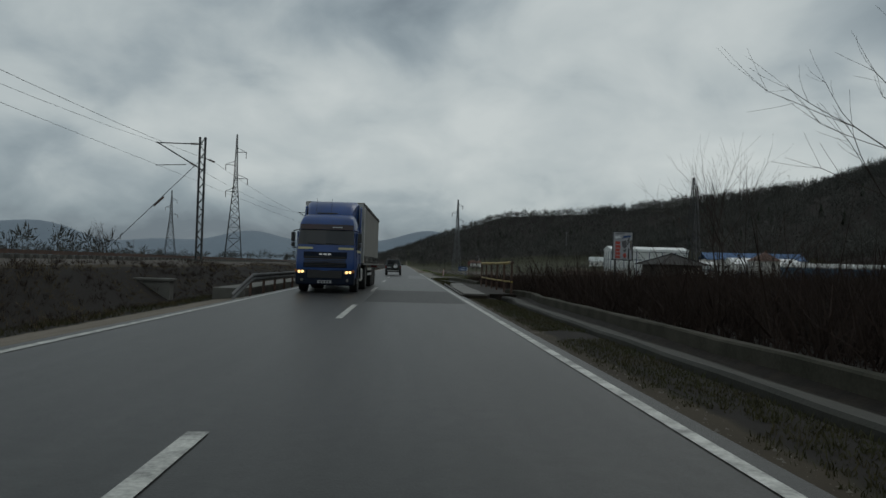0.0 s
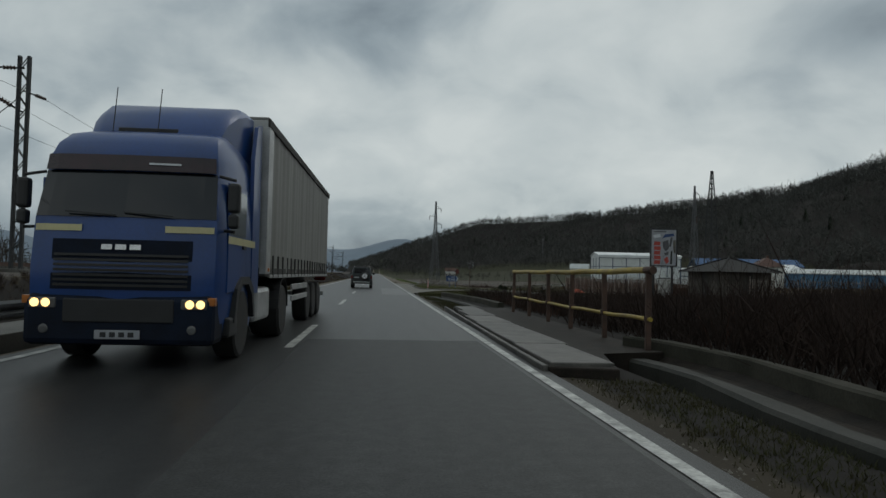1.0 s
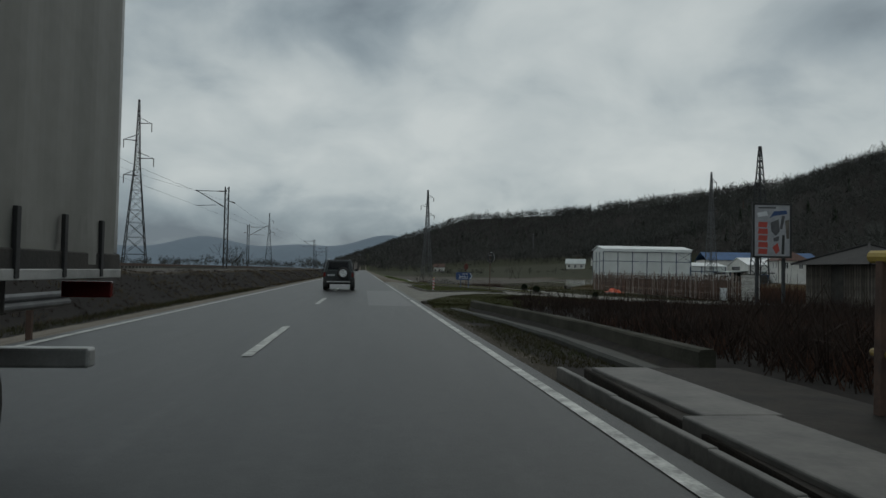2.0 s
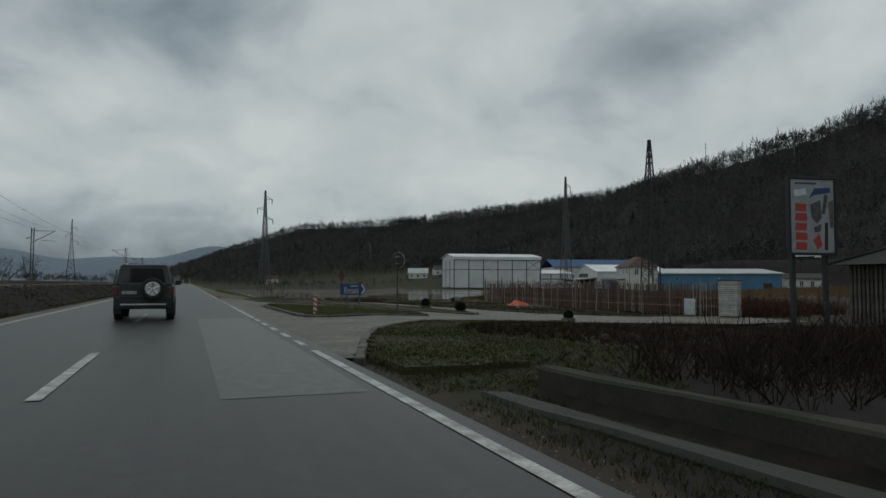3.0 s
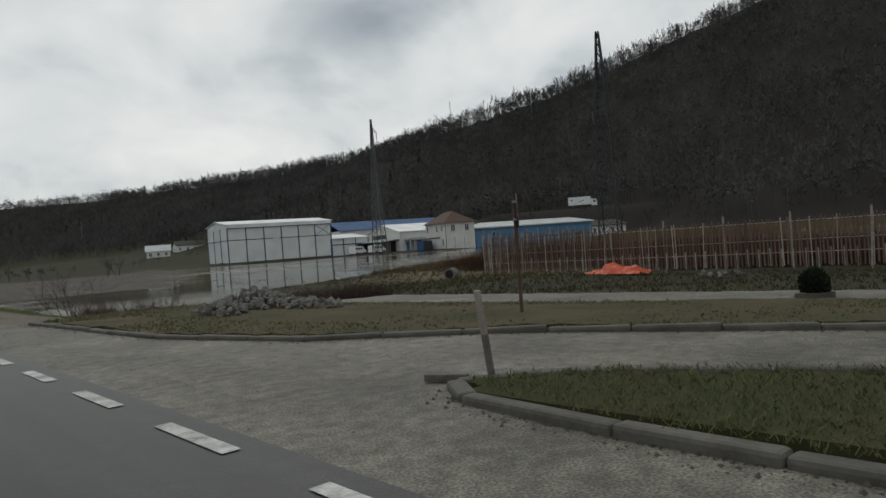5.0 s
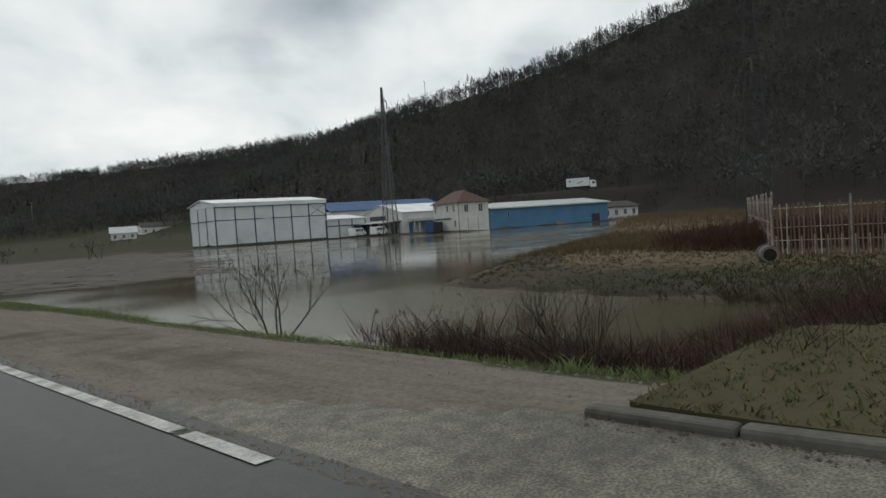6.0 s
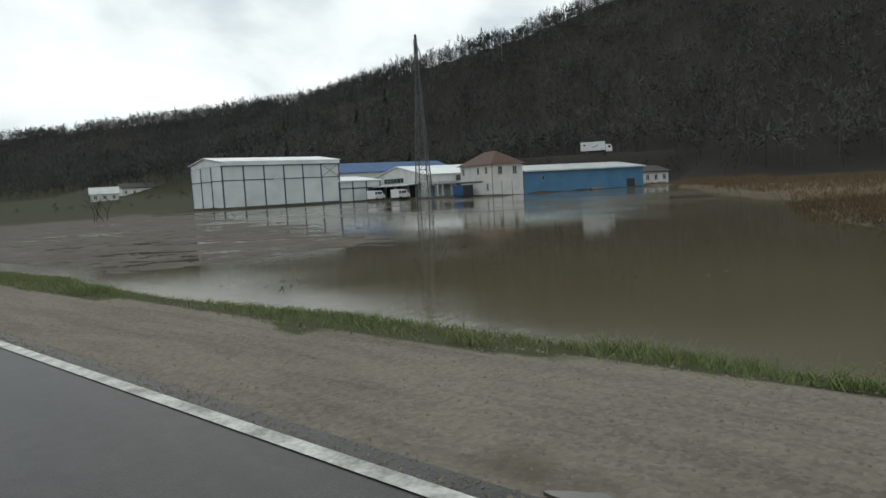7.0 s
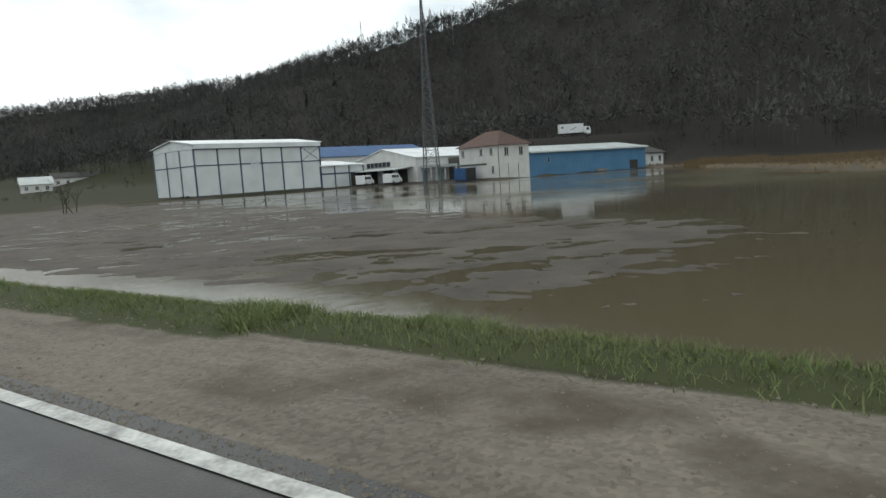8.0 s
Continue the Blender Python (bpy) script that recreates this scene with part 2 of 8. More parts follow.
SIGNBACK = material("grey_sign_back", (0.10, 0.10, 0.105), (0.06, 0.06, 0.065), rough=0.5, metal=0.3, bump=0.1)
BARK = material("wet_bark", (0.060, 0.048, 0.040), (0.032, 0.026, 0.022), rough=0.85, scale=2, fine=20, bump=0.5)
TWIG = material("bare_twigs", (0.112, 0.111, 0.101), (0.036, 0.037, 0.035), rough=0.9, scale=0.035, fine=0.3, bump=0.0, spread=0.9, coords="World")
STUBBLE = material("sodden_stubble", (0.085, 0.066, 0.045), (0.05, 0.04, 0.03), rough=0.8, scale=0.4, fine=5, bump=0.0, spread=0.9, coords="World")
PEBBLE = material("shoulder_pebbles", (0.235, 0.205, 0.165), (0.085, 0.073, 0.058), rough=0.8, scale=9, fine=60, bump=0.2, spread=1.0, coords="World")
DITCH = material("dark_wet_leaf_litter", (0.030, 0.024, 0.019), (0.016, 0.014, 0.012), rough=0.7, scale=3, fine=30, bump=0.6, coords="World")
BRUSHMAT = material("brown_brush", (0.044, 0.030, 0.024), (0.022, 0.017, 0.015), rough=0.9, scale=0.4, fine=5, bump=0.0, spread=0.9, coords="World")
HILLSCRUB = material("dark_hill_scrub", (0.050, 0.046, 0.041), (0.024, 0.023, 0.022), rough=0.9, scale=0.06, fine=0.5, bump=0.0, spread=0.9, coords="World")
REDBRUSH = material("reddish_dead_stalks", (0.095, 0.048, 0.032), (0.050, 0.030, 0.023), rough=0.9, scale=0.5, fine=5, bump=0.0, spread=0.9, coords="World")
DRYGRASS = material("dull_dry_grass", (0.145, 0.110, 0.060), (0.085, 0.064, 0.04), rough=0.9, scale=0.5, fine=5, bump=0.0, spread=0.9, coords="World")
DEADBUSH = material("red_brown_dead_brush", (0.085, 0.052, 0.042), (0.045, 0.031, 0.027), rough=0.9, scale=0.8, fine=6, bump=0.0, spread=0.9, coords="World")
REED = material("tan_dry_grass", (0.19, 0.135, 0.075), (0.11, 0.08, 0.048), rough=0.9, scale=0.15, fine=3, bump=0.0, spread=0.9, coords="World")
GRASS = material("winter_grass", (0.135, 0.190, 0.068), (0.185, 0.185, 0.092), rough=0.8, scale=0.8, fine=6, bump=0.0, spread=0.9, coords="World")
ISLEGRASS = material("damp_island_grass", (0.090, 0.118, 0.042), (0.120, 0.104, 0.052), rough=0.8, scale=0.8, fine=6, bump=0.0, spread=0.9, coords="World")
STRIPGRASS = material("tan_strip_grass", (0.105, 0.092, 0.048), (0.070, 0.066, 0.034), rough=0.85, scale=0.7, fine=5, bump=0.0, spread=0.9, coords="World")
MOUNDGRASS = material("olive_mound_grass", (0.064, 0.076, 0.028), (0.072, 0.060, 0.031), rough=0.85, scale=0.6, fine=5, bump=0.0, spread=0.9, coords="World")
DULLGRASS = material("dull_verge_grass", (0.046, 0.054, 0.022), (0.060, 0.047, 0.027), rough=0.85, scale=0.8, fine=6, bump=0.0, spread=0.9, coords="World")
EVERGREEN = material("dark_evergreen", (0.026, 0.036, 0.020), (0.014, 0.022, 0.013), rough=0.8, scale=3, fine=25, bump=0.2, coords="World")
RUBBLE = material("broken_concrete", (0.22, 0.21, 0.19), (0.10, 0.094, 0.085), rough=0.85, scale=4, fine=30, bump=0.6, coords="World")
ORANGE = material("orange_tarpaulin", (0.62, 0.10, 0.03), (0.48, 0.07, 0.025), rough=0.45, scale=3, fine=20, bump=0.2)
TRUCKBLUE = material("deep_blue_lorry_paint", (0.005, 0.046, 0.20), (0.004, 0.032, 0.13), rough=0.4, scale=0.8, bump=0.02, clear=0.25)
CREAM = material("cream_stripe_paint", (0.55, 0.50, 0.26), (0.45, 0.41, 0.22), rough=0.35, bump=0.02)
PLASTIC = material("black_plastic", (0.018, 0.018, 0.019), (0.012, 0.012, 0.012), rough=0.55, bump=0.1)
RUBBER = material("tyre_rubber", (0.016, 0.016, 0.016), (0.025, 0.023, 0.02), rough=0.85, fine=30, bump=0.3)
RIM = material("road_grimed_wheel_steel", (0.26, 0.22, 0.13), (0.12, 0.10, 0.07), rough=0.55, metal=0.4, bump=0.2)
CURTAIN = material("grey_trailer_curtain", (0.25, 0.245, 0.225), (0.17, 0.165, 0.15), rough=0.6, scale=0.5, fine=8, bump=0.12, spread=0.9)
ALU = material("dull_aluminium", (0.50, 0.50, 0.49), (0.35, 0.35, 0.34), rough=0.45, metal=0.5, bump=0.1)
CHASSIS = material("dirty_black_chassis", (0.025, 0.024, 0.022), (0.05, 0.045, 0.038), rough=0.8, scale=3, bump=0.3)
CHROME = material("bright_metal", (0.6, 0.6, 0.6), rough=0.25, metal=0.9, bump=0.0)
CABGLASS = glass("tinted_windscreen", (0.012, 0.014, 0.017), 0.04)
LAMPON = glow("lit_headlamp", (1.0, 0.62, 0.24), 2.2)
LAMPOFF = glass("clear_lamp_glass", (0.12, 0.12, 0.12), 0.15)
AMBER = material("amber_lens", (0.5, 0.16, 0.02), rough=0.3, bump=0.0)
REDLENS = material("red_lens", (0.14, 0.014, 0.012), rough=0.25, bump=0.0)
SUVGREEN = material("dark_green_car_paint", (0.008, 0.014, 0.014), (0.006, 0.010, 0.010), rough=0.35, bump=0.02, clear=0.4)
WHITELORRY = material("white_lorry_paint", (0.75, 0.76, 0.76), (0.62, 0.62, 0.62), rough=0.4, bump=0.03)
WIREMAT = material("dark_wire", (0.03, 0.03, 0.03), rough=0.6, bump=0.0)
INSUL = material("brown_insulator", (0.07, 0.04, 0.03), rough=0.3, bump=0.0)
# distance haze is painted straight into this slope colour
HAZYBLUE = material("haze_painted_slopes", (0.185, 0.23, 0.278), (0.165, 0.205, 0.25), rough=1.0, scale=0.002, fine=0.02, bump=0.0, coords="World")


def ground_material():
    mt = material("mixed_ground", (0.065, 0.053, 0.038), (0.038, 0.032, 0.025), rough=0.9, scale=0.6, fine=38, bump=0.28, spread=0.9, coords="World")
    nt = mt.node_tree
    N, L = nt.nodes.new, nt.links.new
    b = nt.nodes["Principled BSDF"]
    col = b.inputs["Base Color"].links[0].from_socket
    geo = N("ShaderNodeNewGeometry")
    n1 = N("ShaderNodeTexNoise")
    n1.inputs["Scale"].default_value, n1.inputs["Detail"].default_value = 1.4, 7
    L(geo.outputs["Position"], n1.inputs["Vector"])
    n2 = N("ShaderNodeTexNoise")
    n2.inputs["Scale"].default_value, n2.inputs["Detail"].default_value = 14.0, 4
    L(geo.outputs["Position"], n2.inputs["Vector"])
    # wheel tracks and damp streaks run along the shoulder
    mp, n3 = N("ShaderNodeMapping"), N("ShaderNodeTexNoise")
    mp.inputs["Scale"].default_value = (2.4, 0.32, 1)
    n3.inputs["Scale"].default_value, n3.inputs["Detail"].default_value, n3.inputs["Roughness"].default_value = 1.0, 6, 0.68
    L(geo.outputs["Position"], mp.inputs[0])
    L(mp.outputs[0], n3.inputs["Vector"])
    n4 = N("ShaderNodeTexVoronoi")
    n4.inputs["Scale"].default_value = 26.0
    L(geo.outputs["Position"], n4.inputs["Vector"])
    def total(a, ka, c, kc):
        q, w = N("ShaderNodeMath"), N("ShaderNodeMath")
        q.operation, w.operation = "MULTIPLY", "MULTIPLY_ADD"
        L(c, q.inputs[0])
        q.inputs[1].default_value = kc
        L(a, w.inputs[0])
        w.inputs[1].default_value = ka
        L(q.outputs[0], w.inputs[2])
        return w.outputs[0]
    streak = N("ShaderNodeMapRange")
    streak.inputs[1].default_value, streak.inputs[2].default_value = 0.42, 0.66
    L(n3.outputs[0], streak.inputs[0])
    sep = N("ShaderNodeSeparateColor")
    L(n4.outputs["Color"], sep.inputs[0])
    gravel_mix = total(streak.outputs[0], 0.40, sep.outputs[0], 0.44)
    for key, c1, c2 in (("grass", (0.028, 0.034, 0.016), (0.043, 0.038, 0.022)), ("gravel", (0.205, 0.178, 0.146), (0.085, 0.074, 0.060)),
                        ("reed", (0.15, 0.112, 0.068), (0.09, 0.068, 0.044)), ("litter", (0.031, 0.027, 0.024), (0.019, 0.017, 0.016)),
                        ("ballast", (0.13, 0.118, 0.105), (0.07, 0.062, 0.055)), ("mud", (0.118, 0.099, 0.076), (0.066, 0.055, 0.043)), ("lush", (0.038, 0.052, 0.019), (0.058, 0.056, 0.028))):
        at = N("ShaderNodeAttribute")
        at.attribute_name = key
        # the border between two kinds of ground is ragged
        ad = N("ShaderNodeMath")
        ad.operation = "MULTIPLY_ADD"
        L(n1.outputs[0], ad.inputs[0])
        ad.inputs[1].default_value = 0.9
        L(at.outputs["Fac"], ad.inputs[2])
        mr = N("ShaderNodeMapRange")
        mr.inputs[1].default_value, mr.inputs[2].default_value = 0.80, 1.08
        L(ad.outputs[0], mr.inputs[0])
        cm = N("ShaderNodeMix")
        cm.data_type = "RGBA"
        cm.inputs[6].default_value, cm.inputs[7].default_value = (*c1, 1), (*c2, 1)
        L(gravel_mix if key == "gravel" else n2.outputs[0], cm.inputs[0])
        mx = N("ShaderNodeMix")
        mx.data_type = "RGBA"
        L(mr.outputs[0], mx.inputs[0])
        L(col, mx.inputs[6])
        L(cm.outputs[2], mx.inputs[7])
        col = mx.outputs[2]
    L(col, b.inputs["Base Color"])
    return mt


def water_material():
    mt = bpy.data.materials.new("muddy_flood_water")
    mt.use_nodes = True
    nt = mt.node_tree
    N, L = nt.nodes.new, nt.links.new
    b = nt.nodes["Principled BSDF"]
    geo = N("ShaderNodeNewGeometry")
    n = N("ShaderNodeTexNoise")
    n.inputs["Scale"].default_value, n.inputs["Detail"].default_value = 0.05, 4
    L(geo.outputs["Position"], n.inputs["Vector"])
    mx = N("ShaderNodeMix")
    mx.data_type = "RGBA"
    mx.inputs[6].default_value, mx.inputs[7].default_value = (0.112, 0.084, 0.054, 1), (0.082, 0.080, 0.040, 1)
    L(n.outputs[0], mx.inputs[0])
    L(mx.outputs[2], b.inputs["Base Color"])
    rr = N("ShaderNodeMapRange")
    rr.inputs[1].default_value, rr.inputs[2].default_value = 0.45, 0.62
    rr.inputs[3].default_value, rr.inputs[4].default_value = 0.05, 0.2
    L(n.outputs[0], rr.inputs[0])
    L(rr.outputs[0], b.inputs["Roughness"])
    b.inputs["IOR"].default_value = 1.33
    w = N("ShaderNodeTexNoise")
    w.inputs["Scale"].default_value, w.inputs["Detail"].default_value = 3.5, 3
    mp = N("ShaderNodeMapping")
    mp.inputs["Scale"].default_value = (0.6, 1.3, 1)
    L(geo.outputs["Position"], mp.inputs[0])
    L(mp.outputs[0], w.inputs["Vector"])
    bp = N("ShaderNodeBump")
    bp.inputs["Strength"].default_value, bp.inputs["Distance"].default_value = 0.10, 0.03
    L(w.outputs[0], bp.inputs["Height"])
    L(bp.outputs[0], b.inputs["Normal"])
    return mt


FLATMUD = material("sodden_field_mud", (0.108, 0.093, 0.076), (0.050, 0.043, 0.036), rough=0.75, scale=0.9, fine=9, bump=0.4, spread=0.7, coords="World")
GROUND, WATER = ground_material(), water_material()
# soil and plants are matt
for matt in (GROUND, MOSSY, DRYGRASS, FLATMUD, ISLEGRASS, STUBBLE, PEBBLE, DITCH, HILLSCRUB, BRUSHMAT, REDBRUSH, DEADBUSH, REED, GRASS, MOUNDGRASS, STRIPGRASS, DULLGRASS, EVERGREEN, BARK, TWIG, RUBBLE):
    matt.node_tree.nodes["Principled BSDF"].inputs["Specular IOR Level"].default_value = 0.1


# ---- building helpers ----
def finish(name, bm, mat, smooth=False):
    me = bpy.data.meshes.new(name)
    bmesh.ops.recalc_face_normals(bm, faces=bm.faces[:])
    bm.to_mesh(me)
    bm.free()
    me.materials.append(mat)
    if smooth:
        me.shade_smooth()
    return me


def part(name, bm, mat, parent=None, label="", smooth=False):
    ob = new(name, finish(name, bm, mat, smooth))
    ob.parent = parent
    return tagged(ob, label) if label else ob


def thing(name, m, label, category, group="", kind=""):
    ob = new(name)
    ob.empty_display_size = 0.2
    ob.matrix_world = m
    return tagged(ob, label, category, group, kind)


def bx(x0, x1, y0, y1, z0, z1, bevel=0.0, bm=None):
    own = bm is None or bevel > 0
    b = bmesh.new() if own else bm
    v = [b.verts.new((x, y, z)) for z in (z0, z1) for y in (y0, y1) for x in (x0, x1)]
    for f in ((0, 2, 3, 1), (4, 5, 7, 6), (0, 1, 5, 4), (2, 6, 7, 3), (0, 4, 6, 2), (1, 3, 7, 5)):
        b.faces.new([v[i] for i in f])
    if bevel > 0:
        bmesh.ops.bevel(b, geom=b.edges[:], offset=bevel, segments=2, affect="EDGES", profile=0.5)
        if bm is not None:
            join(bm, b)
            return bm
    return b


def join(dst, src, m=None):
    src.verts.index_update()
    vs = [dst.verts.new(m @ v.co if m else v.co) for v in src.verts]
    for f in src.faces:
        try:
            dst.faces.new([vs[v.index] for v in f.verts])
        except ValueError:
            pass
    src.free()
    return dst


def rod(bm, p0, p1, r0, r1=None, n=6):
    r1 = r0 if r1 is None else r1
    p0, p1 = Vector(p0), Vector(p1)
    d = (p1 - p0).normalized()
    a = d.orthogonal().normalized()
    b = d.cross(a)
    rings = []
    for p, r in ((p0, r0), (p1, r1)):
        rings.append([bm.verts.new(p + (a * math.cos(2 * math.pi * i / n) + b * math.sin(2 * math.pi * i / n)) * r) for i in range(n)])
    for i in range(n):
        j = (i + 1) % n
        bm.faces.new((rings[0][i], rings[0][j], rings[1][j], rings[1][i]))
    bm.faces.new(rings[0][::-1])
    bm.faces.new(rings[1])
    return bm


def tube(line, r, n=10):
    """A round bar bent along a line that runs mainly in y."""
    bm = bmesh.new()
    rings = [[bm.verts.new((x + r * math.cos(6.2832 * i / n), y, z + r * math.sin(6.2832 * i / n))) for i in range(n)] for x, y, z in line]
    for p, q in zip(rings, rings[1:]):
        for i in range(n):
            bm.faces.new((p[i], p[(i + 1) % n], q[(i + 1) % n], q[i]))
    bm.faces.new(rings[0][::-1])
    bm.faces.new(rings[-1])
    return bm


def prism(poly, axis, lo, hi, bevel=0.0):
    """A flat outline drawn out along one axis; poly in the two other axes' order."""
    bm = bmesh.new()
    def put(a, b, c):
        return {"x": (c, a, b), "y": (a, c, b), "z": (a, b, c)}[axis]
    lows = [bm.verts.new(put(a, b, lo)) for a, b in poly]
    highs = [bm.verts.new(put(a, b, hi)) for a, b in poly]
    n = len(poly)
    for i in range(n):
        j = (i + 1) % n
        bm.faces.new((lows[i], lows[j], highs[j], highs[i]))
    bm.faces.new(lows[::-1])
    bm.faces.new(highs)
    if bevel:
        bmesh.ops.bevel(bm, geom=bm.edges[:], offset=bevel, segments=2, affect="EDGES", profile=0.5)
    return bm


def lathe(profile, n=24, axis="x"):
    """Spin (along, radius) pairs about an axis through the origin."""
    bm = bmesh.new()
    rings = []
    for s, r in profile:
        ring = []
        for i in range(n):
            a = 2 * math.pi * i / n
            c, q = r * math.cos(a), r * math.sin(a)
            ring.append(bm.verts.new((s, c, q) if axis == "x" else ((c, s, q) if axis == "y" else (c, q, s))))
        rings.append(ring)
    for a, b in zip(rings, rings[1:]):
        for i in range(n):
            j = (i + 1) % n
            bm.faces.new((a[i], a[j], b[j], b[i]))
    bm.faces.new(rings[0][::-1])
    bm.faces.new(rings[-1])
    return bm


def soup(name, verts, tris, mat, parent=None):
    """One mesh from arrays of corners and triangles."""
    verts, tris = np.asarray(verts, dtype=np.float32), np.asarray(tris, dtype=np.int32)
    me = bpy.data.meshes.new(name)
    me.vertices.add(len(verts))
    me.vertices.foreach_set("co", verts.ravel())
    me.loops.add(tris.size)
    me.loops.foreach_set("vertex_index", tris.ravel())
    me.polygons.add(len(tris))
    me.polygons.foreach_set("loop_start", np.arange(0, tris.size, 3, dtype=np.int32))
    me.update(calc_edges=True)
    me.materials.append(mat)
    ob = new(name, me)
    ob.parent = parent
    return ob


def sstep(a, b, v):
    u = np.clip((v - a) / (b - a), 0, 1)
    return u * u * (3 - 2 * u)


def inside(poly, x, y):
    hit = np.zeros(np.shape(x), bool)
    n = len(poly)
    for i in range(n):
        (xa, ya), (xb, yb) = poly[i], poly[(i + 1) % n]
        c = (ya > y) != (yb > y)
        with np.errstate(divide="ignore", invalid="ignore"):
            hit ^= c & (x < (xb - xa) * (y - ya) / (yb - ya) + xa)
    return hit


def wavy(x, y, s, seed=0.0):
    return (np.sin(x / s + 1.3 * seed + 1.7 * np.sin(y / s * 0.8 + seed)) + np.sin(y / s * 1.13 + 2.1 * seed + 1.4 * np.sin(x / s * 0.7 + 3 * seed))) * 0.5


# ---- the land ----
WATER_Z = -0.6
ISLAND = [(5.3, 76.5), (5.2, 79.5), (5.15, 84.0), (5.12, 87.9), (5.24, 89.3), (5.55, 89.75), (5.95, 89.5), (6.5, 88.9), (7.05, 87.8), (7.6, 86.4), (9.1, 83.2), (10.0, 81.2), (10.5, 79.8), (10.2, 77.9), (7.6, 77.0), (6.0, 76.2)]
STRIP = [(5.35, 104.0), (5.7, 97.0), (6.6, 93.9), (8.5, 91.2), (10.0, 88.5), (12.3, 82.4), (13.3, 80.6), (14.1, 82.0), (13.9, 89.4), (11.3, 98.2), (10.6, 101.5), (9.2, 104.0)]
COURT = [(3.6, 62.5), (4.4, 63.9), (4.85, 65.6), (5.35, 67.3), (6.1, 69.05), (7.5, 71.55), (8.75, 72.95), (11.3, 74.1), (15.5, 75.1), (29.0, 76.9), (29.0, 82.5), (22.5, 82.8), (18.4, 84.6),
         (17.0, 90.0), (15.2, 98.0), (14.4, 102.0), (11.0, 101.5), (11.3, 98.2), (13.9, 89.4), (14.1, 82.0), (13.3, 80.6), (12.3, 82.4), (10.0, 88.5), (8.5, 91.2),
         (6.6, 93.9), (5.7, 97.0), (5.35, 104.0), (3.6, 108.0)]
RIDGE = [(-40, 1800, 10), (60, 1500, 57), (180, 1250, 94), (275, 1000, 84), (332, 700, 77), (352, 560, 75), (330, 428, 78), (384, 378, 97), (415, 310, 119), (435, 230, 138), (440, 100, 150), (440, -150, 150), (440, -500, 150)]


def court_z(x):
    return np.interp(x, [3.8, 8, 14, 24, 40], [-0.015, -0.015, -0.25, -0.58, -0.62])


def hill_height(x, y):
    best = np.full(np.shape(x), 1e9)
    top = np.zeros(np.shape(x))
    for (xa, ya, za), (xb, yb, zb) in zip(RIDGE, RIDGE[1:]):
        dx, dy = xb - xa, yb - ya
        u = np.clip(((x - xa) * dx + (y - ya) * dy) / (dx * dx + dy * dy), 0, 1)
        d = np.hypot(x - xa - u * dx, y - ya - u * dy)
        near = d < best
        best = np.where(near, d, best)
        top = np.where(near, za + u * (zb - za), top)
    reach = 130 + top * 0.95
    g = 1 - np.clip(best / reach, 0, 1)
    return top * g ** 1.25


def bench(x, y):
    """Height of the spur that carries the lane across the foot of the hill."""
    d = (x - 187.0) * 0.716 + (y - 222.5) * 0.698
    u = (x - 187.0) * 0.698 - (y - 222.5) * 0.716
    return 8.9 * sstep(-26, -3, d) * (1 - sstep(24, 60, np.abs(u)))


def lane_gap(x, y, below=14):
    """True on the open lane and for some way below it."""
    d = (x - 187.0) * 0.716 + (y - 222.5) * 0.698
    u = (x - 187.0) * 0.698 - (y - 222.5) * 0.716
    return (np.abs(u) < 22) & (d > -below) & (d < 4)


def flood(x, y):
    """Above 0 inside the flooded field, in metres from its edge."""
    a = x - 9.15 - 0.45 * wavy(x, y, 4.0, 2)
    b = y - 105.5 - 0.8 * wavy(x, y, 3.0, 1)
    c = (y - (108 + 0.50 * x)) * 0.89 - 1.6 * wavy(x, y, 9.0, 3)
    d = (236.0 - (x - 60) * 0.20) - y
    e = (x - 9 - (y - 152) * 0.52) * 0.88 - 1.2 * wavy(x, y, 7.0, 5)
    f = np.where(x > 101, (191.5 - (x - 108) * 0.34) - y, 50.0)
    g = 142 - x
    return np.minimum.reduce([a, b, c + 40 * (1 - sstep(9, 17, x)), d, np.where(y > 148, e, 50.0), f, g])


def mire_at(x, y):
    reach = x - (20.5 + (y - 136) * 0.44)
    return sstep(132.5, 139.5, y) * sstep(8.8, 10.5, x) * (1 - sstep(-3, 7, reach)) * (1 - sstep(215, 240, y))


def bank_edge(x, y):
    return 0.22 * wavy(x, y, 1.7, 3) + np.interp(y, [103, 114, 124, 132, 150], [6.8, 6.7, 6.2, 5.75, 5.6])


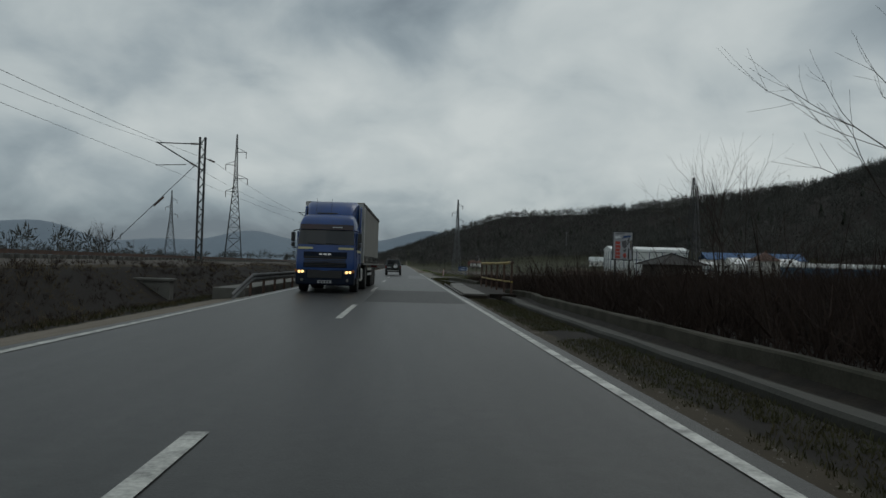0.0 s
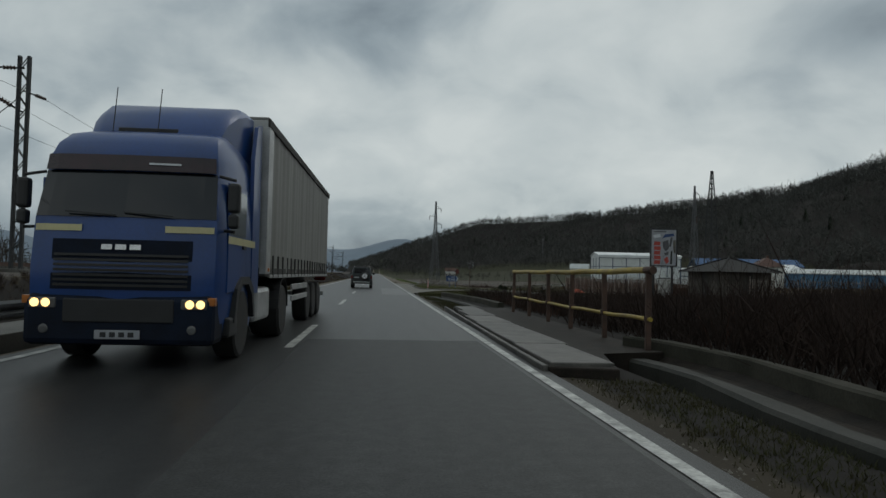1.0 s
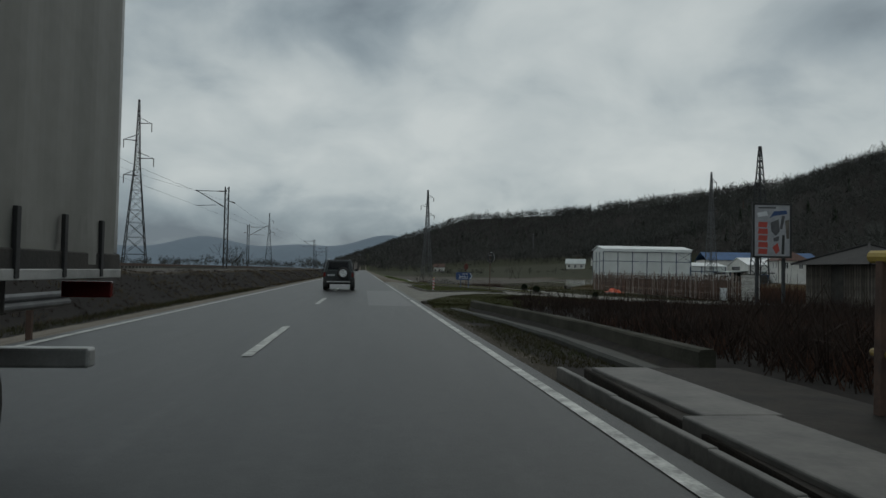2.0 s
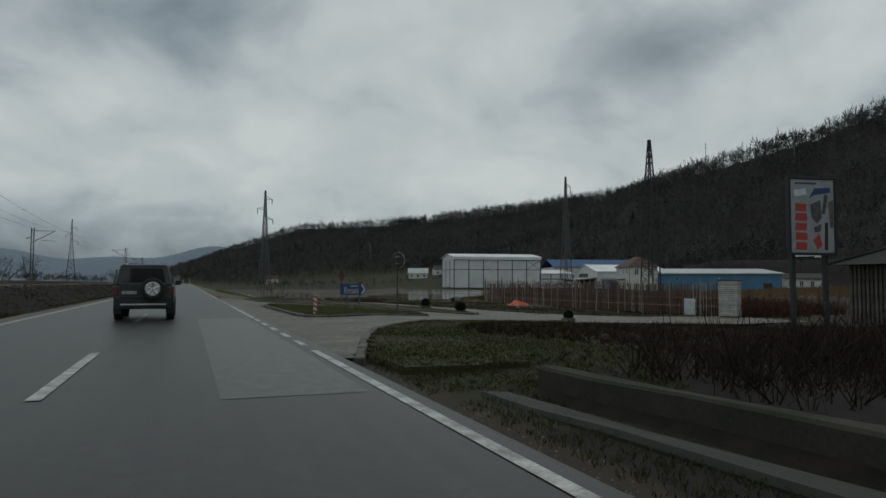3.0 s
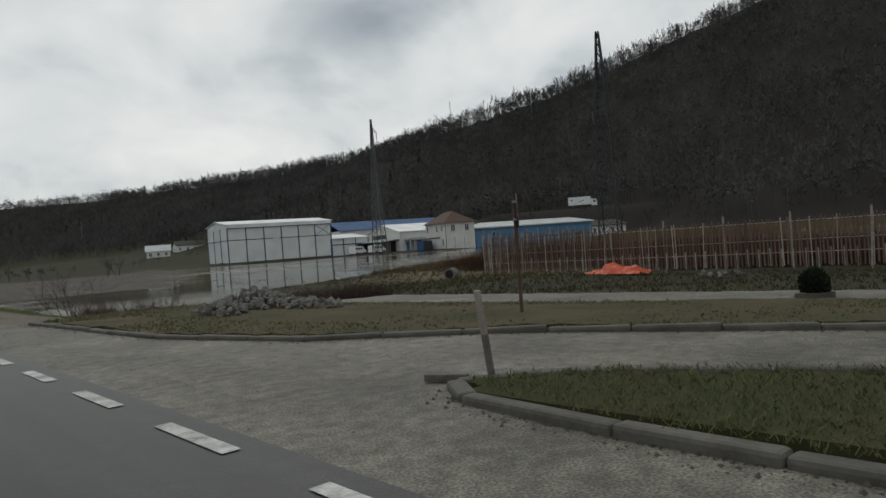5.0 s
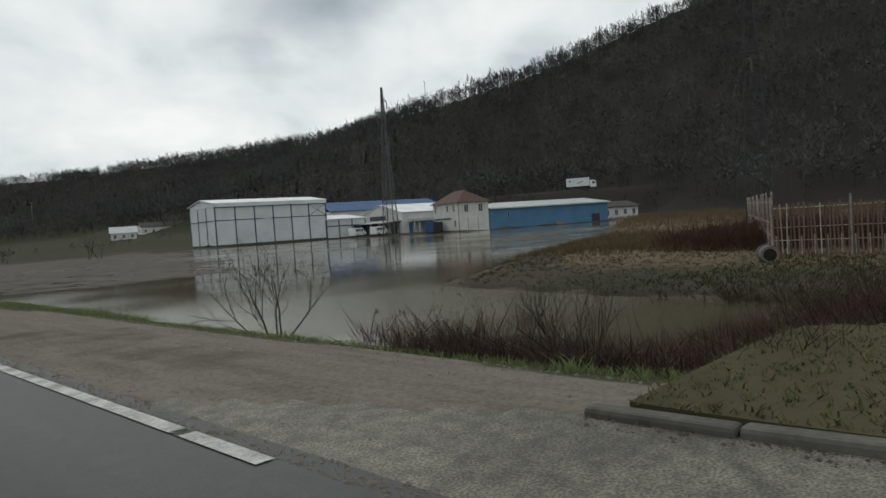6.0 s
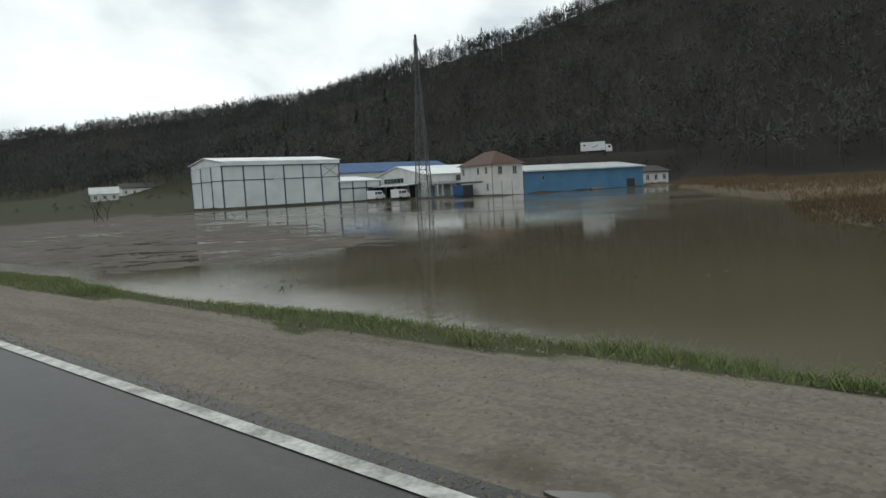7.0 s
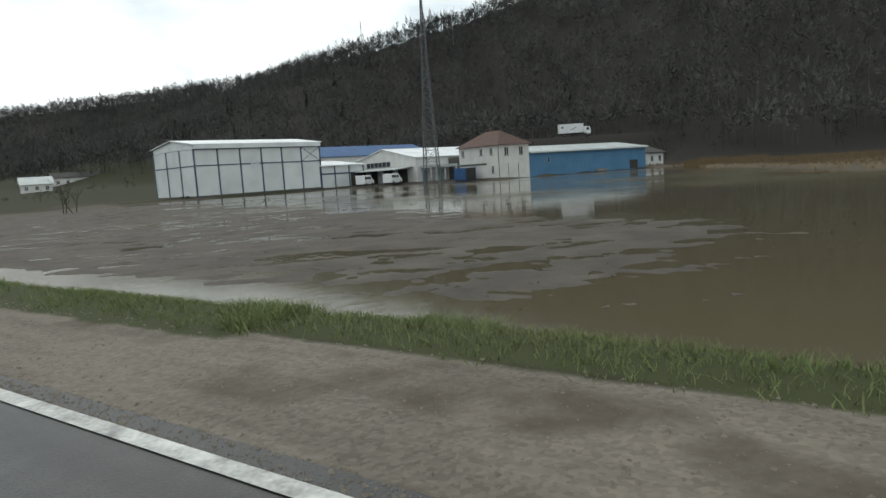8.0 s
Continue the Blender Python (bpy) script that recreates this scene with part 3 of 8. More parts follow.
def land(x, y):
    south = np.interp(x, [3.8, 4.6, 5.2, 5.45, 6.2, 6.5, 8, 12, 40], [-0.07, -0.09, -0.13, -0.4, -0.4, -0.02, -0.1, -0.35, -0.45])
    middle = court_z(x) - 0.055
    north = np.interp(x, [3.8, 5.2, 6.6, 8.7, 9.7, 12], [-0.07, -0.07, -0.12, -0.5, -0.62, -0.5])
    left = np.interp(x, [-400, -60, -26, -23.5, -20.5, -10.8, -9.2, -7.2, -5.2, -3.8], [-0.4, -0.3, -0.2, 0.2, 1.02, 1.02, 0.75, -0.45, -0.3, -0.08])
    w1, w2 = sstep(57.9, 59.9, y), sstep(100.0, 106.0, y)
    right = south * (1 - w1) + middle * w1 * (1 - w2) + north * w1 * w2
    z = np.where(x > 0, right, left)
    z = np.where(np.abs(x) < 3.8, -0.08, z)
    z = z + np.where(np.abs(x) > 6.8, 0.05 * wavy(x, y, 1.9, 4), 0) + np.where(np.abs(x) > 25, 0.08 * wavy(x, y, 11, 6), 0)
    w = flood(x, y)
    z = np.where(w > -2.5, z + (np.minimum(z, -0.95) - z) * sstep(-2.5, 2.0, w), z)
    flats = sstep(150, 158, y) * sstep(6.5, 9.5, x) * (1 - sstep(0, 3, w)) * (1 - sstep(26, 45, x - (y - 150) * 0.5))
    z = z * (1 - flats) + flats * (-0.60 + 0.05 * wavy(x, y, 1.3, 9) + 0.05 * wavy(x, y, 4.7, 7))
    mire = mire_at(x, y)
    z = z * (1 - mire) + mire * -0.72
    z = np.where((x > 55) & (w < -1), np.maximum(z, -0.25), z)
    z = z - 0.14 * (inside(COURT, x, y) & inside(COURT, x - 0.35, y) & inside(COURT, x + 0.35, y))
    h = hill_height(x, y)
    # the meadow rises towards the foot of the wood
    toe = (3.6 * sstep(235, 380, y) * sstep(50, 110, x) + 4.0 * sstep(95, 150, x) * sstep(330, 430, y)) * (1 - sstep(8, 40, h))
    spur = bench(x, y)
    return np.where(spur > 0.05, np.maximum(z + h, np.where(w < -1, spur, z)), z + toe + np.where(x > -60, h, 0))


def grow(lo, hi, step, far, k=1.16):
    a = list(np.arange(lo, hi + 1e-6, step))
    s, v = step, a[-1]
    while v < far[1]:
        s *= k
        v += s
        a.append(v)
    s, v = step, a[0]
    while v > far[0]:
        s *= k
        v -= s
        a.insert(0, v)
    return np.array(a)


def build_ground():
    xs = np.concatenate([grow(-24, 20, 0.4, (-3800, 60), 1.13), np.arange(62, 470, 5.0), grow(470, 480, 8, (470, 3800), 1.25)[1:]])
    xs = np.unique(np.round(xs, 3))
    ys = np.concatenate([grow(-6, 160, 0.8, (-900, 240), 1.07), np.arange(245, 1900, 9.0), grow(1900, 1920, 30, (1900, 4700), 1.25)[1:]])
    ys = np.unique(np.round(ys, 3))
    X, Y = np.meshgrid(xs, ys)
    Z = land(X, Y)
    nx, ny = len(xs), len(ys)
    idx = np.arange(nx * ny).reshape(ny, nx)
    a, b, c, d = idx[:-1, :-1].ravel(), idx[:-1, 1:].ravel(), idx[1:, 1:].ravel(), idx[1:, :-1].ravel()
    tris = np.concatenate([np.stack([a, b, c], 1), np.stack([a, c, d], 1)])
    ob = soup("ground", np.stack([X.ravel(), Y.ravel(), Z.ravel()], 1), tris, GROUND)
    me = ob.data
    me.shade_smooth()
    x, y, z = X.ravel(), Y.ravel(), Z.ravel()
    w, h = flood(x, y), hill_height(x, y)
    # away from the road the borders of the fields wander
    away = sstep(11, 30, np.abs(x))
    x, y = x + away * (4.5 * wavy(x, y, 9, 2) + 1.5 * wavy(x, y, 3.1, 5)), y + away * (4.5 * wavy(y, x, 8, 4) + 1.5 * wavy(y, x, 2.7, 1))
    far = (np.abs(x) > 60) | (y > 260)
    grass = 0.6 * far * (1 - sstep(85, 100, x) * (1 - sstep(235, 260, y))) + 0.8 * ((x > 4.15) & (x < 5.7) & (y < 62)) + 0.8 * ((x > 5.3) & (x < 9) & (y > 102)) + 0.6 * ((x > 14) & (x < 27) & (y > 62) & (y < 112))
    grass = grass + 0.35 * ((x < -4.5) & (x > -8.5)) + 0.3 * ((x > 4) & (x < 16) & (y > 60) & (y < 76)) + 0.4 * ((x > 20) & (y > 235))
    bank = bank_edge(x, y)
    gravel = 0.95 * ((x > 3.6) & (x < bank) & (y > 100)) + 0.3 * ((x > 3.6) & (x < 4.0 + 0.15 * wavy(x, y, 3, 1)) & (y < 66)) + 0.8 * ((x < -3.6) & (x > -6.3 - 0.4 * wavy(x, y, 3, 2)))
    reed = 0.9 * ((x > 16) & (y > 104) & (w < 0) & (y < 105 + 0.56 * x) & (h < 4)) * sstep(14, 30, x) + 0.35 * ((x > 55) & (h < 5) & (y < 260) & (w < 0))
    litter = 0.8 * ((x > 95) & (y < 245) & (w < -4)) + 0.85 * ((x > 4.1) & (x < 30) & (y < 76) & ~((x < 7.3 + 0.42 * (y - 58)) & (y > 57 - 0.6 * (x - 6)))) + 0.8 * ((x < -5.6) & (x > -9.6)) + sstep(3, 12, h) + 0.9 * ((x > 6.7) & (x < 200) & (y < 61)) + 0.85 * (x < -26) * (x > -200)
    ballast = 0.95 * ((x < -9.6) & (x > -22.5))
    mud = 0.50 * ((x > 3.9) & (x < bank) & (y > 100)) * sstep(0.05, 1.0, wavy(x * 2.6, y * 0.35, 1.6, 5) + 0.5 * wavy(x * 3, y, 0.8, 2)) + 0.85 * ((w > -1.5) & (x > 8.2)) + 0.7 * ((y > 148) & (x > 7.5) & (x < 60) & (y < 240) & (w < 1))
    for key, val in (("grass", np.maximum(grass, 0.95 * ((x > 4.2) & (x < 7.3 + 0.42 * (y - 58)) & (y > 57 - 0.6 * (x - 6)) & (y < 75)))), ("gravel", gravel), ("reed", reed), ("litter", litter), ("ballast", ballast), ("mud", mud), ("lush", 0.95 * ((x > bank - 0.1) & (x < 9.8) & (y > 103)))):
        at = me.attributes.new(key, "FLOAT", "POINT")
        at.data.foreach_set("value", np.clip(val, 0, 1).astype(np.float32))
    return tagged(ob, "wet brown valley ground with grass verges, gravel and wooded hillside", "ground", kind="structure")


ground = build_ground()

water = new("water", finish("water", prism([(8.0, 104.0), (30, 104.0), (148, 160), (148, 178), (108, 193), (100, 230), (62, 238), (8.0, 170.0)], "z", WATER_Z - 0.03, WATER_Z), WATER))
tagged(water, "still brown flood water over a field, mirroring buildings and hill", "water", kind="structure")


def grain(x, y, seed):
    """Smooth random values from 0 to 1 on a unit grid."""
    g = np.random.default_rng(seed).random((512, 512))
    i, j = np.floor(x).astype(int), np.floor(y).astype(int)
    a, b = x - i, y - j
    a, b = a * a * (3 - 2 * a), b * b * (3 - 2 * b)
    i, j = i % 511, j % 511
    return (g[i, j] * (1 - a) + g[i + 1, j] * a) * (1 - b) + (g[i, j + 1] * (1 - a) + g[i + 1, j + 1] * a) * b


def build_mud_flat():
    # sodden furrows that the flood only half covers
    xs, ys = np.arange(8.6, 58, 0.27), np.arange(134, 232, 0.27)
    X, Y = np.meshgrid(xs, ys)
    u, v = X * 0.74 + Y * 0.67, X * 0.67 - Y * 0.74
    w = mire_at(X, Y)
    rows = grain(u / 0.55 + 40, v / 2.2 + 90, 1) * 0.36 + grain(u / 2.1 + 20, v / 6.0 + 90, 2) * 0.2 + grain(u / 0.34 + 7, v / 0.6 + 200, 3) * 0.44
    Z = WATER_Z - 0.09 * (1 - w) + 0.16 * (rows - 0.412)
    idx = np.arange(X.size).reshape(X.shape)
    a, b, c, d = idx[:-1, :-1], idx[:-1, 1:], idx[1:, 1:], idx[1:, :-1]
    k = (w[:-1, :-1] > 0.05)
    a, b, c, d = a[k], b[k], c[k], d[k]
    ob = soup("mud_flat", np.stack([X.ravel(), Y.ravel(), Z.ravel()], 1), np.concatenate([np.stack([a, b, c], 1), np.stack([a, c, d], 1)]), FLATMUD)
    ob.data.shade_smooth()
    tagged(ob, "sodden brown field furrows half under flood water", "ground", kind="structure")


build_mud_flat()


def build_puddle(x, y, a0, b0, turn):
    ob = thing("puddle", pose(x, y, 0, 0, 0, turn), "shallow puddle mirroring the sky on the gravel shoulder", "puddle")
    pts = []
    for i in range(48):
        a = 2 * math.pi * i / 48
        r = 1 + 0.25 * math.sin(3 * a + 1 + x) + 0.12 * math.sin(7 * a) + 0.06 * math.sin(13 * a + y)
        pts.append((a0 * r * math.cos(a), b0 * r * math.sin(a)))
    part("sheet", prism(pts, "z", -0.12, -0.052), PUDDLE, ob)


PUDDLE = glass("puddle_water", (0.10, 0.09, 0.075), 0.06)
build_puddle(4.05, 116.35, 0.42, 0.2, -8)
build_puddle(3.95, 118.3, 0.13, 0.26, 20)


def build_mountains():
    # a far range under the cloud, well behind everything, haze painted in its blue-grey
    n, rows = 140, 6
    verts, tris = [], []
    for i in range(n + 1):
        a = radians(-75 + 105 * i / n)
        crest = 95 + 45 * math.sin(a * 9 + 1.2) + 26 * math.sin(a * 23 + 0.4) + 12 * math.sin(a * 51) + 60 * math.exp(-((a + 0.30) / 0.25) ** 2)
        for j in range(rows + 1):
            u = j / rows
            r = 3300 + 700 * u
            verts.append((math.sin(a) * r, math.cos(a) * r, -6 + 1.1 * max(crest, 30) * math.sin(u * math.pi / 2) ** 1.3))
    for i in range(n):
        for j in range(rows):
            p = i * (rows + 1) + j
            q = p + rows + 1
            tris += [(p, q, q + 1), (p, q + 1, p + 1)]
    ob = soup("backdrop", verts, tris, HAZYBLUE)
    ob.data.shade_smooth()
    tagged(ob, "distant mountain range under low cloud, its haze painted blue-grey", "mountains", kind="structure")


build_mountains()


# ---- road ----
def strip(x0, x1, y0, y1, z, dz=0.05, xs=1, step=4.0, crown=0.0):
    bm = bmesh.new()
    n = max(1, int((y1 - y0) / step))
    cols = [x0 + (x1 - x0) * i / xs for i in range(xs + 1)]
    grid = [[bm.verts.new((x, y0 + (y1 - y0) * k / n, z - crown * (x / 3.9) ** 2)) for x in cols] for k in range(n + 1)]
    for a, b in zip(grid, grid[1:]):
        for i in range(xs):
            bm.faces.new((a[i], a[i + 1], b[i + 1], b[i]))
    return bm


road = new("road", finish("road", strip(-3.7, 3.74, -60, 1500, 0.0, xs=8), ASPHALT))
tagged(road, "wet worn two-lane asphalt road with white lines", "road", kind="structure")
part("asphalt_patch", strip(0.15, 3.35, 21.5, 31.3, 0.004, xs=2), ASPHALT_DARK, road, "darker newer asphalt patch")
part("asphalt_patch", strip(1.75, 3.3, 59.4, 76.0, 0.004, xs=2), ASPHALT_PALE, road, "pale wet asphalt patch")
part("edge_line", strip(3.43, 3.56, -60, 64.2, 0.008), PAINT, road, "worn white painted edge line")
part("edge_line", strip(3.43, 3.56, 106.0, 1500, 0.008), PAINT, road, "worn white painted edge line")
part("edge_line", strip(-3.5, -3.36, -60, 1500, 0.008), PAINT, road, "worn white painted edge line")
DASH = finish("lane_dash", strip(-0.075, 0.075, 0, 5.0, 0.009), PAINT)
for k in range(-2, 40):
    d = new("lane_dash", DASH)
    d.parent, d.location = road, (0, -0.5 + 15.1 * k + (0.6 if k == 3 else 0), 0)
part("edge_line", strip(3.43, 3.56, 76.0, 88.6, 0.008), PAINT, road, "worn white painted edge line")
SHORT = finish("edge_dash", strip(3.43, 3.56, 0, 1.15, 0.008), PAINT)
for y in [65.2 + 2.2 * k for k in range(5)] + [89.6 + 2.2 * k for k in range(8)]:
    d = new("edge_dash", SHORT)
    d.parent, d.location = road, (0, y, 0)


def build_court():
    # the slope falls gently towards the gate
    bm = bmesh.new()
    xs, ys = np.arange(3.5, 29.6, 0.25), np.arange(61.5, 109, 0.25)
    verts = {}
    def at(x, y):
        k = (round(x, 2), round(y, 2))
        if k not in verts:
            verts[k] = bm.verts.new((x, y, float(court_z(x))))
        return verts[k]
    for x in xs:
        for y in ys:
            c = [(x, y), (x + .25, y), (x + .25, y + .25), (x, y + .25)]
            if inside(COURT, np.array([x + .125]), np.array([y + .125])).any():
                bm.faces.new([at(*p) for p in c])
    ob = new("forecourt", finish("forecourt", bm, FORECOURT))
    tagged(ob, "worn pale asphalt side entrance and service lane", "pavement", kind="structure")


build_court()


# ---- kerbs, islands, channels ----
def kerbs(parent, pts, top, width=0.16, length=1.0, closed=False, base=-0.15):
    """Kerb stones set end to end along a line, each a piece of its own."""
    stone = {}
    line = pts + [pts[0]] if closed else pts
    for (xa, ya), (xb, yb) in zip(line, line[1:]):
        d = math.hypot(xb - xa, yb - ya)
        n = max(1, round(d / length))
        size = round(d / n, 2)
        if size not in stone:
            stone[size] = finish("kerb_stone", bx(0.004, size - 0.004, -width / 2, width / 2, base, top, 0.032), KERB)
        for i in range(n):
            ob = new("kerb_stone", stone[size])
            ob.parent = parent
            u = i / n
            ob.matrix_basis = pose(xa + (xb - xa) * u, ya + (yb - ya) * u, float(court_z(xa + (xb - xa) * u)) + random.uniform(-0.014, 0.006), random.uniform(-1.8, 1.8), random.uniform(-0.6, 0.6), math.degrees(math.atan2(yb - ya, xb - xa)) + random.uniform(-1.2, 1.2))


def turf(name, poly, top, label, mat=None):
    bm = bmesh.new()
    step = 0.2
    xa, xb = min(p[0] for p in poly), max(p[0] for p in poly)
    ya, yb = min(p[1] for p in poly), max(p[1] for p in poly)
    verts = {}
    def at(i, j):
        if (i, j) not in verts:
            x, y = xa + i * step, ya + j * step
            verts[i, j] = bm.verts.new((x, y, top + float(court_z(x)) + 0.02 * float(wavy(x, y, 0.9, 3))))
        return verts[i, j]
    for i in range(int((xb - xa) / step) + 1):
        for j in range(int((yb - ya) / step) + 1):
            cx, cy = np.array([xa + (i + u) * step for u in (0, 1, 1, 0)]), np.array([ya + (j + u) * step for u in (0, 0, 1, 1)])
            if inside(poly, cx, cy).all():
                bm.faces.new((at(i, j), at(i + 1, j), at(i + 1, j + 1), at(i, j + 1)))
    skirt = bmesh.ops.extrude_edge_only(bm, edges=[e for e in bm.edges if e.is_boundary])
    for v in skirt["geom"]:
        if isinstance(v, bmesh.types.BMVert):
            v.co.z -= 0.3
    ob = new(name, finish(name, bm, mat or TURF))
    return tagged(ob, label, "ground", kind="structure")


TURF = material("damp_turf", (0.042, 0.052, 0.020), (0.060, 0.048, 0.027), rough=0.9, scale=0.9, fine=12, bump=0.7, spread=0.9, coords="World")
TURF.node_tree.nodes["Principled BSDF"].inputs["Specular IOR Level"].default_value = 0.1
island = turf("grass_island", ISLAND, 0.075, "kerbed grass traffic island beside the road")
kerbs(island, ISLAND, 0.085, closed=True)
TANTURF = material("tan_winter_turf", (0.100, 0.080, 0.046), (0.050, 0.050, 0.026), rough=0.9, scale=0.7, fine=9, bump=0.7, spread=0.7, coords="World")
TANTURF.node_tree.nodes["Principled BSDF"].inputs["Specular IOR Level"].default_value = 0.1
lane_strip = turf("grass_strip", STRIP, 0.07, "patchy tan and green grass strip between two service lanes", TANTURF)
kerbs(lane_strip, STRIP[:8], 0.07)
corner = new("kerb_line", finish("kerb_line", prism([(4.2, 63.6), (4.35, 63.5), (6.1, 68.9), (6.0, 69.1)], "z", -0.2, -0.06), KERB))
tagged(corner, "low kerb round the entrance corner", "kerb", kind="structure")
kerbs(corner, [(3.85, 62.3), (4.3, 64.0), (4.75, 65.7), (5.25, 67.4), (5.95, 69.35), (6.75, 70.65), (7.55, 71.75), (8.5, 72.8)], 0.075)
ENTRANCE = [(4.0, 60.9), (4.05, 61.9), (4.05, 62.8), (4.34, 64.0), (4.79, 65.68), (5.29, 67.37), (5.99, 69.32), (6.79, 70.61), (7.59, 71.7), (8.6, 72.8), (11.2, 74.15), (12.6, 74.6), (15.0, 75.2), (15.0, 74.4), (11.2, 73.2), (9.5, 71.6), (8.5, 69.8), (7.6, 67.5), (7.2, 65.0), (7.1, 62.8), (6.2, 61.2)]
turf("entrance_mound", ENTRANCE, 0.045, "low turf mound behind the kerb of the entrance corner")


DARKMOSS = material("black_mossy_concrete", (0.036, 0.034, 0.027), (0.016, 0.017, 0.012), rough=0.8, scale=1.8, fine=25, bump=0.6, spread=0.8, coords="World")


def channel(name, line, label):
    """An open concrete drain: a tall wall away from the road, a low one beside it and a bed."""
    ob = thing(name, Matrix(), label, "drain", kind="structure")
    for piece, prof in (("outer_wall", [(0.0, -0.6), (0.24, -0.6), (0.24, 0.19), (0.20, 0.22), (0.03, 0.22), (0.0, 0.19)]),
                        ("inner_wall", [(-0.72, -0.5), (-0.36, -0.5), (-0.34, -0.10), (-0.40, -0.05), (-0.70, -0.03), (-0.74, -0.08)]),
                        ("channel_bed", [(-0.38, -0.5), (0.02, -0.5), (0.02, 0.0), (-0.15, -0.10), (-0.38, -0.09)])):
        bm = bmesh.new()
        rings = [[bm.verts.new((x + a, y, z + 0.012 * math.sin(y * 1.7 + a * 9))) for a, z in prof] for x, y in line]
        n = len(prof)
        for p, q in zip(rings, rings[1:]):
            for i in range(n):
                bm.faces.new((p[i], p[(i + 1) % n], q[(i + 1) % n], q[i]))
        bm.faces.new(rings[0][::-1])
        bm.faces.new(rings[-1])
        part(piece, bm, {"channel_bed": DITCH, "inner_wall": DARKMOSS}.get(piece, MOSSY), ob, "dark wet leaf litter" if piece == "channel_bed" else "")
    return ob


channel("drainage_channel", [(6.1, y) for y in range(-40, 25, 2)] + [(6.2, 25.0), (6.4, 27.0), (6.4, 28.2), (6.2, 29.4), (5.85, 30.3)], "grey weathered concrete roadside drainage channel")
channel("drainage_channel", [(6.05, 44.5), (6.1, 47), (6.08, 49), (6.0, 51), (5.85, 53), (5.65, 55), (5.45, 57), (5.3, 58.2), (5.22, 59.2)], "grey concrete drainage channel ending at the entrance")

WETSLAB = material("wet_mottled_slab", (0.115, 0.106, 0.094), (0.040, 0.038, 0.033), rough=0.6, scale=2.2, fine=14, bump=0.5, spread=0.7, coords="World", vary=0.2)
# the footway slab over the culvert
footway = new("footway", finish("footway", prism([(3.74, 27.25), (4.65, 27.05), (5.0, 28.9), (6.2, 29.3), (6.3, 44.0), (4.3, 44.0), (3.95, 38.0)], "z", -0.45, 0.06, 0.025), DITCH))
tagged(footway, "raised concrete footway slab over a culvert", "pavement", kind="structure")
for y0, y1, x0, x1 in ((27.3, 29.9, 3.78, 4.66), (29.94, 32.6, 3.82, 4.74), (32.64, 35.3, 3.88, 4.78), (35.34, 38.0, 3.95, 4.82), (38.04, 40.9, 4.1, 4.9), (40.94, 43.7, 4.3, 5.0)):
    part("paving_slab", bx(x0, x1, y0, y1, -0.1, 0.105 + random.uniform(-0.012, 0.012), 0.018), WETSLAB, footway)
for k in range(17):
    part("kerb_stone", bx(3.66 + 0.03 * k ** 1.2 / 3, 3.74 + 0.03 * k ** 1.2 / 3, 27.3 + k * 0.98, 28.26 + k * 0.98, -0.2, 0.075, 0.015), WETSLAB, footway)


def railing():
    ob = thing("yellow_railing", pose(6.0, 29.5, 0.1), "rusting yellow tubular railing on the culvert footway", "railing")
    # the posts lean a little, the end one most
    for i in range(6):
        y, q = 11.6 * i / 5, random.uniform(-0.05, 0.05)
        post = part("post", bx(-0.045, 0.045, y - 0.045, y + 0.045, -0.3, 1.28, 0.01), RUST, ob, "rusted steel post")
        for v in post.data.vertices:
            v.co.x += q * max(0, v.co.z - 1.28) + 0.02 * math.sin(i * 2.3) * (1.28 - v.co.z)
        part("rail_clip", bx(-0.06, 0.06, y - 0.05, y + 0.05, 0.43, 0.53, 0.012), RUST, ob)
    for nm, z, r in (("top_rail", 1.31, 0.058), ("middle_rail", 0.48, 0.036)):
        n = 12
        line = [(0, -0.12 + 11.85 * k / n, z - 0.025 * math.sin(math.pi * k / n) + 0.012 * math.sin(k * 2.1)) for k in range(n + 1)]
        part(nm, tube(line, r), YELLOW, ob)
    part("end_cap", rod(bmesh.new(), (0, -0.2, 1.31), (0, 0.12, 1.31), 0.068, n=10), RUST, ob, "dark rusted rail end")
    return ob


railing()


def guard_rail(m, length, label):
    ob = thing("guard_rail", m, label, "guard rail")
    prof = [(0.0, 0.0), (0.05, 0.05), (0.05, 0.10), (0.0, 0.155), (0.05, 0.21), (0.05, 0.26), (0.0, 0.31)]
    bm = bmesh.new()
    stations = [(-3.2, -0.62), (0, 0), (length * 0.33, 0), (length * 0.66, 0), (length, 0)]
    for off in (0.0, -0.006):
        rows = [[bm.verts.new((a + off, y, 0.38 + z + dz)) for a, z in prof] for y, dz in stations]
        for p, q in zip(rows, rows[1:]):
            for i in range(len(prof) - 1):
                bm.faces.new((p[i], p[i + 1], q[i + 1], q[i]))
    part("beam", bm, GREYSTEEL, ob)
    for k in range(int(length / 2.5) + 1):
        part("post", bx(-0.12, -0.02, k * 2.5 - 0.04, k * 2.5 + 0.04, -0.5, 0.66, 0.008), RUST, ob, "rusted steel post")
    return ob


